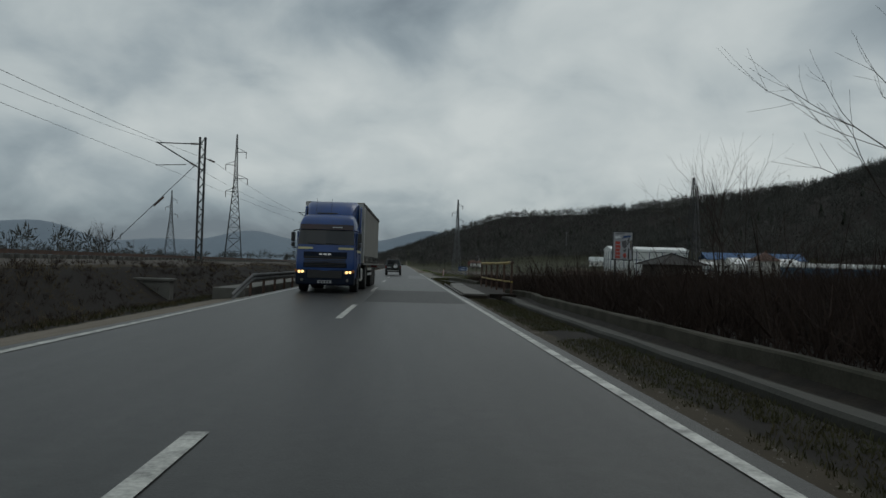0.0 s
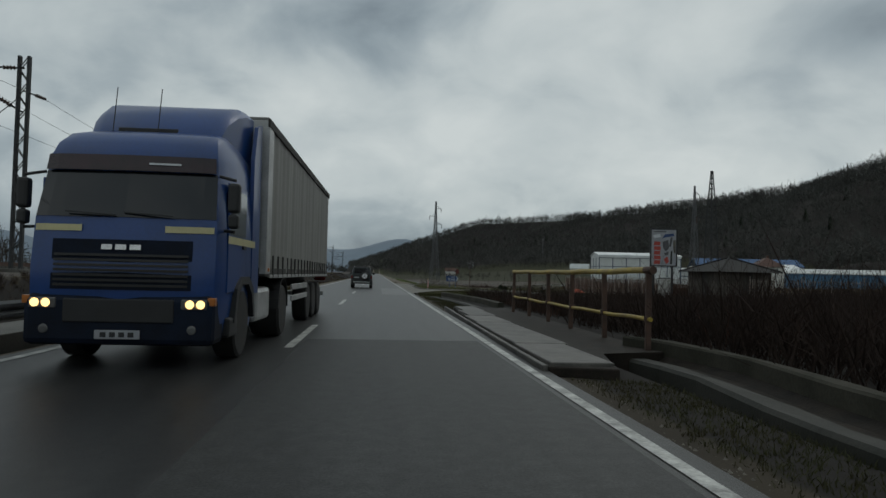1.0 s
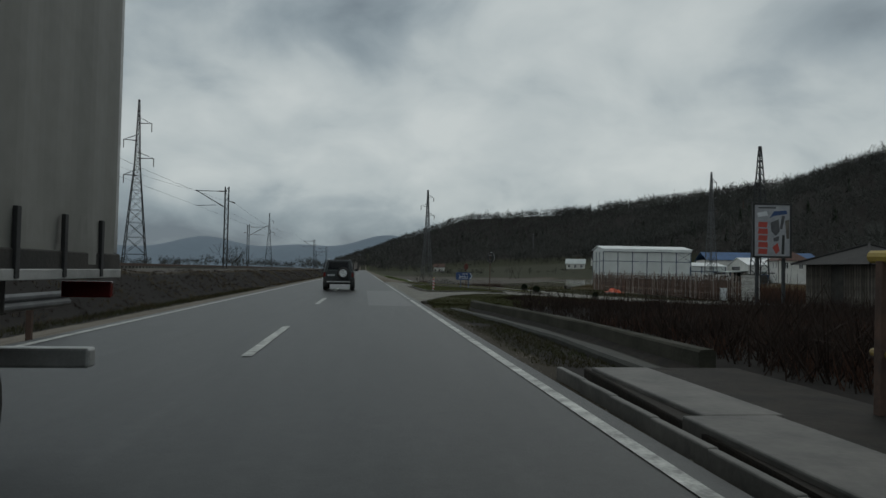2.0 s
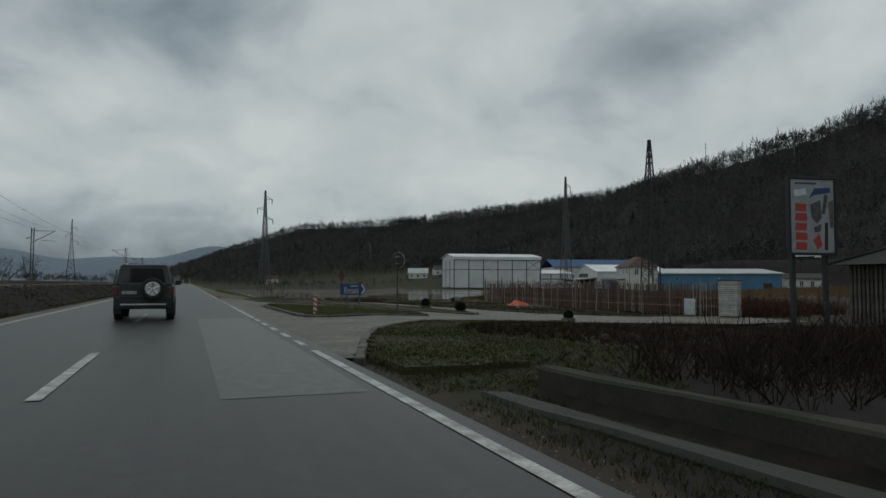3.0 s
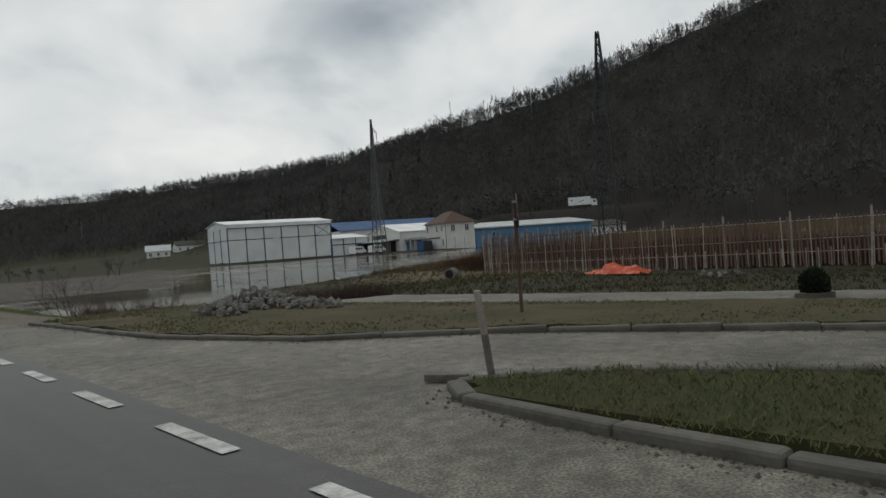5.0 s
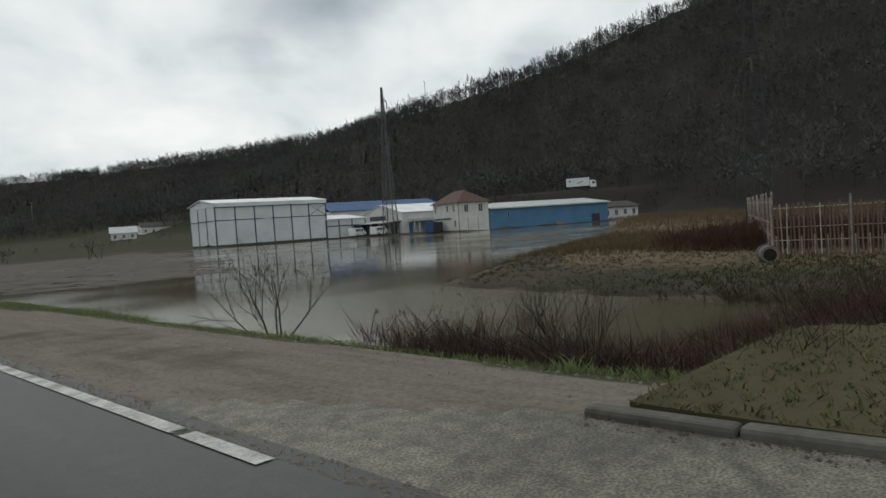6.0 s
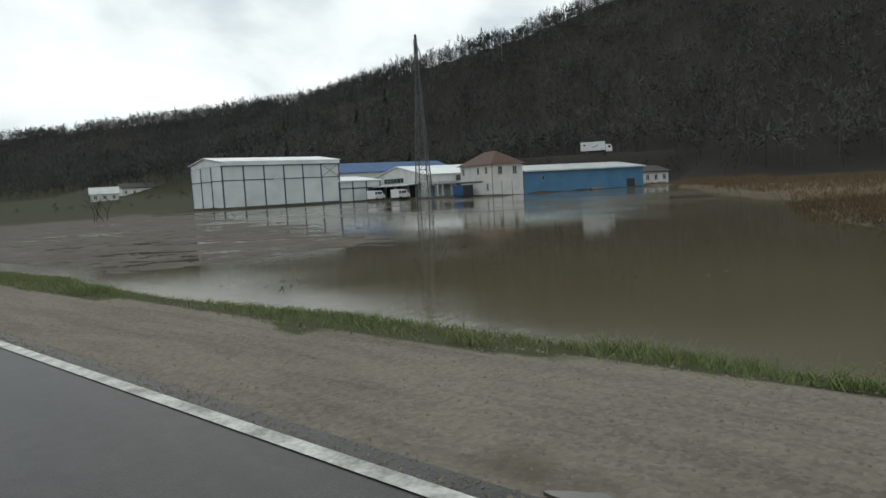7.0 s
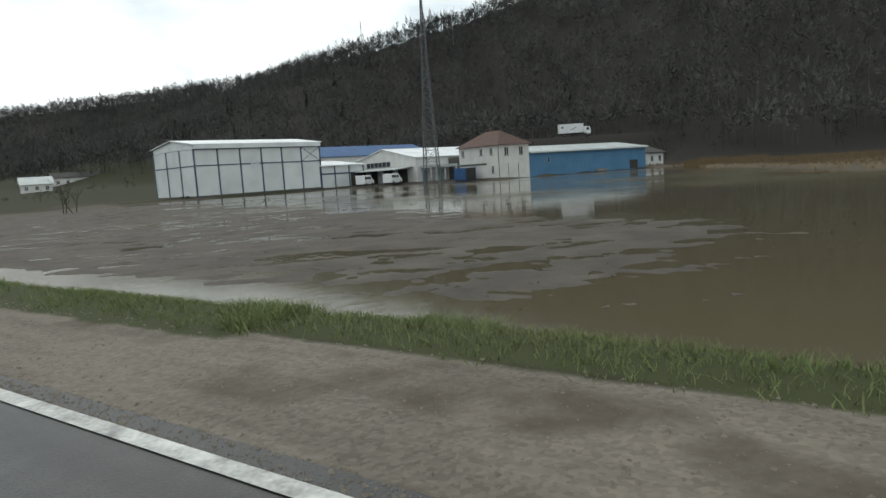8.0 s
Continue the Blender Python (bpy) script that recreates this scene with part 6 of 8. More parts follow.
# ---- the off-road car ahead ----
def off_road_car(m, label):
    ob = thing("off_road_car", m, label, "car")
    hw = 0.86
    bm = bmesh.new()
    side = [(-2.0, 0.45), (-2.02, 0.95), (-0.75, 1.02), (-0.25, 1.1), (2.0, 1.1), (2.02, 0.5)]
    body = prism(side, "x", -hw, hw, 0.06)
    bodyp = part("body", body, SUVGREEN, ob)
    top = bmesh.new()
    low = [(-hw + 0.02, -0.3), (hw - 0.02, -0.3), (hw - 0.02, 1.98), (-hw + 0.02, 1.98)]
    high = [(-0.66, 0.35), (0.66, 0.35), (0.66, 1.82), (-0.66, 1.82)]
    a = [top.verts.new((x, y, 1.08)) for x, y in low]
    b = [top.verts.new((x, y, 1.72)) for x, y in high]
    for i in range(4):
        top.faces.new((a[i], a[(i + 1) % 4], b[(i + 1) % 4], b[i]))
    top.faces.new(a[::-1])
    top.faces.new(b)
    bmesh.ops.bevel(top, geom=top.edges[:], offset=0.05, segments=2, affect="EDGES")
    cabin = part("cabin", top, SUVGREEN, ob)
    # car faces +y ahead: the rear is at y = -2, so turn the outline round
    part("rear_window", prism([(-0.62, 1.18), (0.62, 1.18), (0.54, 1.62), (-0.54, 1.62)], "y", 1.93, 1.96), CABGLASS, cabin)
    part("roof_edge", rod(bmesh.new(), (-0.64, 1.83, 1.71), (0.64, 1.83, 1.71), 0.03, n=6), GREYSTEEL, cabin, "pale roof edge")
    part("rear_bumper", bx(-0.66, 0.66, 1.98, 2.12, 0.46, 0.53, 0.03), ALU, ob, "pale grey rear bumper")
    part("lower_tail", bx(-0.80, 0.80, 1.96, 2.04, 0.36, 0.70, 0.02), PLASTIC, ob, "black lower tail panel")
    part("tail_gate", bx(-0.68, 0.68, 2.0, 2.05, 0.68, 1.14, 0.015), SUVGREEN, ob)
    sp = part("spare_wheel", lathe([(0.0, 0.30), (0.05, 0.345), (0.17, 0.345), (0.22, 0.30)], 26, "y"), RUBBER, ob)
    sp.location = (-0.26, 2.05, 0.98)
    for k in range(5):
        q = 2 * math.pi * k / 5 + 0.3
        part("spoke", rod(bmesh.new(), (0, 0.225, 0), (0.2 * math.cos(q), 0.225, 0.2 * math.sin(q)), 0.03, 0.035, 6), CHROME, sp, "bright wheel spoke")
    part("rim", lathe([(0.2, 0.2), (0.23, 0.225), (0.235, 0.2)], 24, "y"), CHROME, sp)
    part("number_plate", bx(0.2, 0.62, 2.055, 2.065, 0.82, 0.92, 0.003), PRINT, ob, "white number plate")
    for s in (-1, 1):
        part("tail_lamp", bx(min(s * 0.72, s * 0.85), max(s * 0.72, s * 0.85), 1.99, 2.05, 0.78, 1.02, 0.015), REDLENS, ob)
        part("rear_pillar", rod(bmesh.new(), (s * 0.80, 1.97, 1.12), (s * 0.66, 1.83, 1.70), 0.035, n=6), GREYSTEEL, cabin, "pale grey rear pillar")
        part("side_window", prism([(0.35, 1.16), (1.8, 1.16), (1.72, 1.58), (0.6, 1.58)], "x", min(s * 0.79, s * 0.83), max(s * 0.79, s * 0.83)), CABGLASS, cabin)
        mir = part("mirror", bx(min(s * 0.88, s * 1.05), max(s * 0.88, s * 1.05), -0.2, -0.1, 1.1, 1.25, 0.02), PLASTIC, ob)
        part("roof_bar", rod(bmesh.new(), (s * 0.6, 0.4, 1.78), (s * 0.6, 1.75, 1.78), 0.02, n=6), ALU, cabin)
        for y in (-1.25, 1.25):
            wheel(ob, s * 0.76, y, 0.36, 0.24)
        part("mud_flap", bx(min(s * 0.64, s * 0.88), max(s * 0.64, s * 0.88), 1.66, 1.68, 0.2, 0.5), PLASTIC, ob)
    return ob


off_road_car(pose(0.15, 77.5, 0, 0, 0, 180), "dark green off-road car with spare wheel on its tail")


# ---- the white box lorry on the hillside ----
def box_lorry(m):
    ob = thing("box_lorry", m, "white box lorry parked on the hillside road", "lorry")
    box = part("box_body", bx(-4.9, 2.2, -1.2, 1.2, 1.0, 3.6, 0.04), WHITELORRY, ob)
    part("print", bx(-4.1, -3.5, -1.215, -1.205, 2.4, 2.9), SIGNBACK, box, "dark printed mark")
    part("print", prism([(-1.6, 1.8), (0.2, 2.5), (0.2, 2.65), (-1.6, 1.95)], "y", -1.215, -1.205), SIGNBACK, box, "dark slanting printed mark")
    cab = part("cab", prism([(2.35, 0.6), (4.2, 0.6), (4.25, 1.6), (3.95, 2.6), (2.35, 2.75)], "y", -1.1, 1.1, 0.06), WHITELORRY, ob)
    part("side_window", prism([(3.0, 1.65), (3.85, 1.65), (3.7, 2.35), (3.0, 2.35)], "y", -1.12, -1.105), WINDOW, cab)
    part("windscreen", bx(4.05, 4.2, -0.95, 0.95, 1.65, 2.4, 0.02), WINDOW, cab)
    part("grille", bx(4.2, 4.28, -0.9, 0.9, 0.8, 1.4, 0.02), PLASTIC, cab)
    part("chassis", bx(-4.8, 4.0, -0.5, 0.5, 0.6, 1.0), CHASSIS, ob)
    for x in (-3.2, 3.2):
        for s in (-1, 1):
            hub = thing("wheel", pose(x, s * 0.95, 0.45, 0, 0, 90), "", "")
            hub.parent = ob
            part("tyre", lathe([(-0.14, 0.28), (-0.13, 0.43), (0.13, 0.43), (0.14, 0.28)], 18), RUBBER, hub)
            part("rim", lathe([(-0.15, 0.05), (-0.145, 0.28), (0.145, 0.28), (0.15, 0.05)], 16), RIM, hub)


def land_at(x, y):
    return float(land(np.array([float(x)]), np.array([float(y)]))[0])


box_lorry(pose(188.2, 222.0, land_at(188.2, 222.0) + 0.02, 0, 0, -57))


# ---- buildings across the water ----
def gable_roof(L, D, z, rise, over=0.4, thick=0.14):
    """A ridge along x; the outline is drawn in y and z."""
    o = rise * over / (D / 2)
    return prism([(-over, z - o), (D / 2, z + rise), (D + over, z - o), (D + over, z - o + thick), (D / 2, z + rise + thick), (-over, z - o + thick)], "x", -over, L + over)


def window(parent, axis, at, u0, u1, z0, z1, out=-1, bars=1):
    """A framed window on a wall; axis 'y' lies on a wall of constant y."""
    def b(a0, a1, c0, c1, d0, d1):
        d0, d1 = at + out * d0, at + out * d1
        d0, d1 = min(d0, d1), max(d0, d1)
        return bx(a0, a1, d0, d1, c0, c1) if axis == "y" else bx(d0, d1, a0, a1, c0, c1)
    w = part("window", b(u0, u1, z0, z1, 0.0, 0.03), FRAMEW, parent)
    n = bars + 1
    for i in range(n):
        a0, a1 = u0 + (u1 - u0) * i / n + 0.06, u0 + (u1 - u0) * (i + 1) / n - 0.06
        part("pane", b(a0, a1, z0 + 0.06, z1 - 0.06, 0.03, 0.036), WINDOW, w, "dark glass pane")
    part("sill", b(u0 - 0.08, u1 + 0.08, z0 - 0.07, z0, 0.0, 0.1), CONCRETE, w)
    return w


def hangar():
    L, D, H, rise = 26.0, 15.8, 9.0, 1.1
    ob = thing("hangar", pose(72.7, 237.4, -0.3, 0, 0, -7.8), "large white sheet-panelled hangar on a dark blue steel frame", "hangar")
    core = part("inner_wall", bx(0.2, L - 0.2, 0.2, D - 0.2, 0.0, H - 0.1), SHEET, ob)
    part("plinth", bx(-0.1, L + 0.1, -0.1, D + 0.1, -0.9, 0.25), CONCRETE, ob)
    part("roof", gable_roof(L, D, H, rise), ROOFWHITE, ob, "pale sheet roof")
    part("fascia", bx(-0.05, L + 0.05, -0.42, -0.2, H - 0.75, H - 0.05), ROOFWHITE, ob)
    for x0, x1 in ((0.02, 0.2), (L - 0.2, L - 0.02)):
        part("gable", prism([(0.1, H - 0.7), (D - 0.1, H - 0.7), (D - 0.1, H - 0.05), (D / 2, H + rise - 0.1), (0.1, H - 0.05)], "x", x0, x1), ROOFWHITE, ob)
    n = 6
    mid = H * 0.60
    for i in range(n):
        x0, x1 = L * i / n + 0.12, L * (i + 1) / n - 0.12
        for z0, z1 in ((0.25, mid - 0.09), (mid + 0.09, H - 0.8)):
            part("wall_panel", bx(x0, x1, 0.02, 0.2, z0, z1), SHEET, ob)
    for i in range(n + 1):
        x = L * i / n
        part("column", bx(x - 0.12, x + 0.12, -0.1, 0.12, -0.6, H - 0.75), BLUEFRAME, ob)
    part("girt", bx(0, L, -0.06, 0.02, mid - 0.09, mid + 0.09), BLUEFRAME, ob)
    part("eaves_beam", bx(0, L, -0.08, 0.02, H - 0.9, H - 0.75), BLUEFRAME, ob)
    for a, b in (((L - L / n, mid), (L, H - 0.8)), ((L - L / n, H - 0.8), (L, mid))):
        part("brace", rod(bmesh.new(), (a[0], -0.06, a[1]), (b[0], -0.06, b[1]), 0.05, n=5), BLUEFRAME, ob)
    for i in range(3):
        y0, y1 = D * i / 3 + 0.12, D * (i + 1) / 3 - 0.12
        for z0, z1 in ((0.25, mid - 0.09), (mid + 0.09, H - 0.8)):
            part("wall_panel", bx(0.0, 0.2, y0, y1, z0, z1), SHEET, ob)
    for i in range(4):
        y = D * i / 3
        part("column", bx(-0.12, 0.1, y - 0.12, y + 0.12, -0.6, H - 0.75), BLUEFRAME, ob)
    part("girt", bx(-0.08, 0.0, 0, D, mid - 0.09, mid + 0.09), BLUEFRAME, ob)
    part("wall_sign", bx(L * 0.41, L * 0.48, -0.06, 0.0, mid - 0.7, mid + 0.5), SIGNWHITE, ob, "small white wall sign")
    for y in (2.2, 4.0):
        part("kerb_drum", rod(bmesh.new(), (-0.8, y, -0.6), (-0.8, y, 0.35), 0.3, n=10), CHASSIS, ob)


hangar()


def workshop():
    ob = thing("workshop", pose(106.6, 216.4, -0.3, 0, 0, -15), "low white workshop with pale sheet roof and open canopy", "workshop")
    L, D, H, rise = 20, 22, 4.7, 2.1
    walls = part("wall", bx(0, L, 0, D, -0.6, H), WHITEWALL, ob)
    part("roof", gable_roof(L, D, H, rise), ROOFWHITE, ob, "pale sheet roof")
    part("gable", prism([(0, H), (D, H), (D / 2, H + rise - 0.05)], "x", 0.0, 0.2), WHITEWALL, ob)
    part("window_band", bx(-0.03, 0.0, 8.5, 17.5, 3.2, 4.4), FRAMEW, walls)
    for k in range(6):
        part("pane", bx(-0.06, -0.031, 8.7 + k * 1.47, 10.0 + k * 1.47, 3.3, 4.3), WINDOW, walls, "dark glass pane")
    # near-black slabs on the solid wall paint the shade inside open doors
    for y0, y1 in ((3.0, 6.2), (8.0, 11.5), (13.5, 16.5), (18.0, 20.5)):
        part("doorway_shade", bx(-0.05, 0.0, y0, y1, 0.0, 2.6), CHASSIS, walls, "dark slab painted as the shade of an open door")
    can = part("canopy", prism([(0, 2.95), (-4.6, 2.55), (-4.6, 2.72), (0, 3.12)], "y", 1.0, 21.5), ROOFGREY, ob, "grey sheet canopy")
    for y in (1.3, 5.3, 9.3, 13.3, 17.3, 21.2):
        part("canopy_post", bx(-4.5, -4.35, y - 0.08, y + 0.08, -0.6, 2.6), BLUEFRAME, can)
    por = part("porch", bx(1.0, 7.6, -3.2, 0, 2.55, 3.1), ROOFGREY, ob, "pale flat porch roof")
    for x in (1.2, 2.4, 4.6, 7.4):
        part("porch_post", bx(x - 0.1, x + 0.1, -3.1, -2.9, -0.6, 2.55), FRAMEW, por)
    part("shutter", bx(4.8, 7.2, -0.05, 0.0, 0.0, 2.3), ROOFGREY, walls)
    part("door", bx(1.4, 2.3, -0.05, 0.0, 0.0, 2.2), BLUEWALL, walls, "blue door")
    part("grey_wing", bx(8.0, 12.5, -1.5, 0, -0.6, 4.3), CONCRETE, ob, "grey block wing")


workshop()


def annex():
    ob = thing("annex", pose(98.3, 234.0, -0.3, 0, 0, -15), "pale flat-roofed annex between hangar and workshop", "shed")
    w = part("wall", bx(0, 10, 0, 12, -0.6, 4.2), SHEET, ob)
    part("roof", prism([(-0.4, 4.2), (12.4, 5.4), (12.4, 5.6), (-0.4, 4.4)], "x", -0.3, 10.3), ROOFWHITE, ob)
    part("beam", bx(-0.1, 10, -0.12, 0.0, 2.6, 2.85), BLUEFRAME, w)
    for x in (0, 3.3, 6.6, 10):
        part("column", bx(x - 0.12, x + 0.12, -0.12, 0.05, -0.6, 4.2), BLUEFRAME, w)
    # flat dark slab stands for the shade of the open bay
    part("doorway_shade", bx(6.9, 9.8, -0.05, 0.0, 0.0, 2.6), CHASSIS, w, "dark slab painted as the shade of an open door")


annex()


def van(x, y, turn, label):
    ob = thing("white_van", pose(x, y, -0.35, 0, 0, turn), label, "van")
    b = part("body", prism([(-2.3, 0.35), (2.3, 0.35), (2.35, 1.0), (1.5, 1.15), (0.9, 1.95), (-2.3, 1.98)], "y", -0.9, 0.9, 0.07), WHITELORRY, ob)
    for x0, x1 in ((-2.0, -1.2), (-1.0, -0.2), (0.0, 0.75)):
        part("side_window", bx(x0, x1, -0.915, -0.9, 1.2, 1.7), WINDOW, b)
    part("windscreen", prism([(0.98, 1.85), (1.5, 1.18), (1.56, 1.2), (1.04, 1.9)], "y", -0.75, 0.75), WINDOW, b)
    for px in (-1.5, 1.5):
        for s in (-1, 1):
            w = part("wheel", lathe([(-0.1, 0.2), (-0.1, 0.32), (0.1, 0.32), (0.1, 0.2)], 16, "y"), RUBBER, ob)
            w.location = (px, s * 0.82, 0.32)


van(99.5, 216.5, 15, "white van parked under the workshop canopy")
van(97.5, 221.5, 20, "white van parked beside the workshop")


def blue_hall():
    ob = thing("blue_roofed_hall", pose(112, 250, -0.2, 0, 0, -15), "hall with a bright blue sheet roof behind the workshop", "hall")
    part("wall", bx(0, 34, 0, 18, -0.6, 6.6), WHITEWALL, ob)
    part("roof", gable_roof(34, 18, 6.6, 2.6), BLUEROOF, ob, "blue sheet roof")


blue_hall()


def house():
    ob = thing("house", pose(101.8, 194.9, -0.3, 0, 0, -17.6), "two-storey white house with a red tiled hip roof", "house")
    L, D, H = 6.9, 10.8, 5.5
    w = part("wall", bx(0, L, 0, D, -0.7, H), WHITEWALL, ob)
    b = bmesh.new()
    e = 0.55
    v = [b.verts.new(p) for p in ((-e, -e, H), (L + e, -e, H), (L + e, D + e, H), (-e, D + e, H), (L / 2, 3.4, H + 2.6), (L / 2, D - 3.4, H + 2.6))]
    for f in ((0, 1, 4), (1, 2, 5, 4), (2, 3, 5), (3, 0, 4, 5), (3, 2, 1, 0)):
        b.faces.new([v[i] for i in f])
    r = part("roof", b, TILE, ob, "red clay tiled hip roof")
    part("chimney", bx(3.9, 4.5, 6.2, 6.8, H + 1.4, H + 3.2, 0.02), TILE, r)
    for x in (1.3, 4.6):
        window(w, "y", 0.0, x, x + 0.9, 3.7, 5.1)
    for x in (2.0, 4.3):
        part("conduit", rod(bmesh.new(), (x, -0.05, -0.2), (x, -0.05, 2.4), 0.04, n=5), CHASSIS, ob)
    for y in (1.5, 4.2, 9.3):
        window(w, "x", 0.0, y, y + 0.75, 3.9, 5.1)
    window(w, "x", 0.0, 1.3, 1.95, 0.8, 2.1)
    part("garage_lintel", bx(-0.12, 0.0, 3.2, 10.6, 2.3, 2.6), CONCRETE, ob)
    part("downpipe", rod(bmesh.new(), (-0.06, -0.06, -0.4), (-0.06, -0.06, H), 0.06), CHASSIS, ob)
    part("string_course", bx(-0.04, L + 0.04, -0.04, D + 0.04, 2.75, 2.9), WHITEWALL, ob)


house()
cont = thing("blue_container", pose(101.6, 201.8, -0.35, 0, 0, -17.6), "blue metal container standing beside the house", "container")
cb = part("box", bx(-1.2, 1.2, -1.6, 1.6, 0.0, 2.1, 0.03), BLUEROOF, cont)
for k in range(9):
    part("rib", bx(-1.24, -1.2, -1.5 + k * 0.34, -1.36 + k * 0.34, 0.1, 2.0), BLUEROOF, cb)
part("door", bx(-1.0, 1.0, -1.65, -1.6, 0.1, 2.0), CHASSIS, cb)


def blue_shed():
    L, D, H, rise = 30.0, 9.0, 4.2, 1.15
    ob = thing("blue_shed", pose(108.95, 193.1, -0.45, 0, 0, -20), "long low blue sheet-metal shed with a pale grey roof", "shed")
    w = part("wall", bx(0, L, 0, D, -0.7, H), BLUEWALL, ob)
    # a shallow hipped roof, its ends drawn in
    b, e = bmesh.new(), 0.5
    low = [(0, -e), (L + e, -e), (L + e, D + e), (0, D + e)]
    v = [b.verts.new((x, y, z)) for z in (H - 0.12, H + 0.02) for x, y in low] + [b.verts.new((x, D / 2, H + rise)) for x in (3.2, L - 3.0)]
    for i in range(4):
        b.faces.new((v[i], v[(i + 1) % 4], v[4 + (i + 1) % 4], v[4 + i]))
    for f in ((3, 2, 1, 0), (4, 5, 9, 8), (5, 6, 9), (6, 7, 8, 9), (7, 4, 8)):
        b.faces.new([v[i] for i in f])
    r = part("roof", b, ROOFGREY, ob, "pale grey sheet roof")
    seam = finish("roof_seam", rod(bmesh.new(), (0, -e, H + 0.03), (0, D / 2, H + rise + 0.01), 0.035, n=4), ROOFGREY)
    for k in range(23):
        o = new("roof_seam", seam)
        o.parent, o.location = r, (3.6 + k * 1.05, 0, 0)
    bm = finish("sheet_rib", bx(-0.04, 0.04, -0.035, 0.0, -0.5, H - 0.03), BLUEWALL)
    for k in range(59):
        o = new("sheet_rib", bm)
        o.parent, o.location = w, (0.25 + k * 0.5, 0, 0)
    window(w, "y", -0.04, 4.2, 4.7, 2.2, 3.2, bars=0)
    # the opening's shade is a dark slab laid on the ribbed wall
    part("doorway_shade", bx(25.4, 27.6, -0.06, -0.04, 0.0, 1.7), CHASSIS, w, "dark slab painted as the shade inside a door")
    part("plank_stack", bx(15, 17.5, -1.6, -0.9, 0.0, 0.45, 0.02), PLANK, ob, "pale stacked boards")
    part("gutter", rod(bmesh.new(), (0, -0.55, H - 0.18), (L, -0.55, H - 0.18), 0.08), ROOFGREY, ob)


blue_shed()


def cottage(x, y, turn, L, D, H, rise, wall, roofm, label, z=None, name="cottage"):
    ob = thing(name, pose(x, y, land_at(x, y) - 0.1 if z is None else z, 0, 0, turn), label, "house")
    w = part("wall", bx(0, L, 0, D, -1.2, H), wall, ob)
    part("roof", gable_roof(L, D, H, rise, 0.5), roofm, ob)
    for x0, x1 in ((0.0, 0.15), (L - 0.15, L)):
        part("gable", prism([(0, H), (D, H), (D / 2, H + rise - 0.05)], "x", x0, x1), wall, ob)
    n = max(2, int(L / 3))
    for i in range(n):
        u = L * (i + 0.5) / n
        window(w, "y", 0.0, u - 0.5, u + 0.5, 1.0, 2.2)
    window(w, "x", 0.0, D / 2 - 0.5, D / 2 + 0.5, 1.0, 2.2)
    part("chimney", bx(L * 0.6, L * 0.6 + 0.6, D / 2 + 0.6, D / 2 + 1.2, H + rise * 0.4, H + rise + 0.9), TILE, ob)
    return ob


cottage(143.5, 188.0, -12, 12, 7, 2.9, 1.2, WHITEWALL, DARKROOF, "low white house with dark roof behind the reeds")
cottage(102, 375, -20, 9, 7, 3.0, 2.2, WHITEWALL, ROOFGREY, "small white cottage on the far meadow")
cottage(126, 405, -10, 20, 8, 3.4, 1.8, WHITEWALL, DARKROOF, "long grey-roofed house on the far meadow")
cottage(62, 640, -10, 9, 8, 4.5, 2.6, WHITEWALL, TILE, "pale far house below the wooded hill")


# ---- vegetation ----

def crown_template(rng, h, n):
    """A far bare tree: a thin trunk and a ragged dome of twig sprays."""
    V, T = [], []
    def spray(p, q, w):
        d = q - p
        s = np.cross(d, rng.normal(size=3))
        s /= np.linalg.norm(s) + 1e-9
        k = len(V)
        V.extend((p - s * w, p + s * w, q))
        T.append((k, k + 1, k + 2))
    r = h * 0.008
    for a in (0.3, 2.4, 4.5):
        c = np.array([math.cos(a), math.sin(a), 0]) * r
        spray(np.array([0, 0, -0.5]) + c, np.array([0, 0, h * 0.9]), r)
    mid = np.array([0, 0, h * 0.5])
    for _ in range(n):
        d = rng.normal(size=3)
        d[2] = abs(d[2]) * 0.9 - 0.15
        d /= np.linalg.norm(d)
        u = rng.uniform(0.25, 0.75)
        reach = np.array([0.34, 0.34, 0.5]) * h * rng.uniform(0.75, 1.1)
        p = mid + d * reach * u
        q = mid + (d + rng.normal(size=3) * 0.18) * reach * min(1.05, u + rng.uniform(0.25, 0.5))
        spray(p, q, h * rng.uniform(0.010, 0.026))
    return np.array(V), np.array(T)


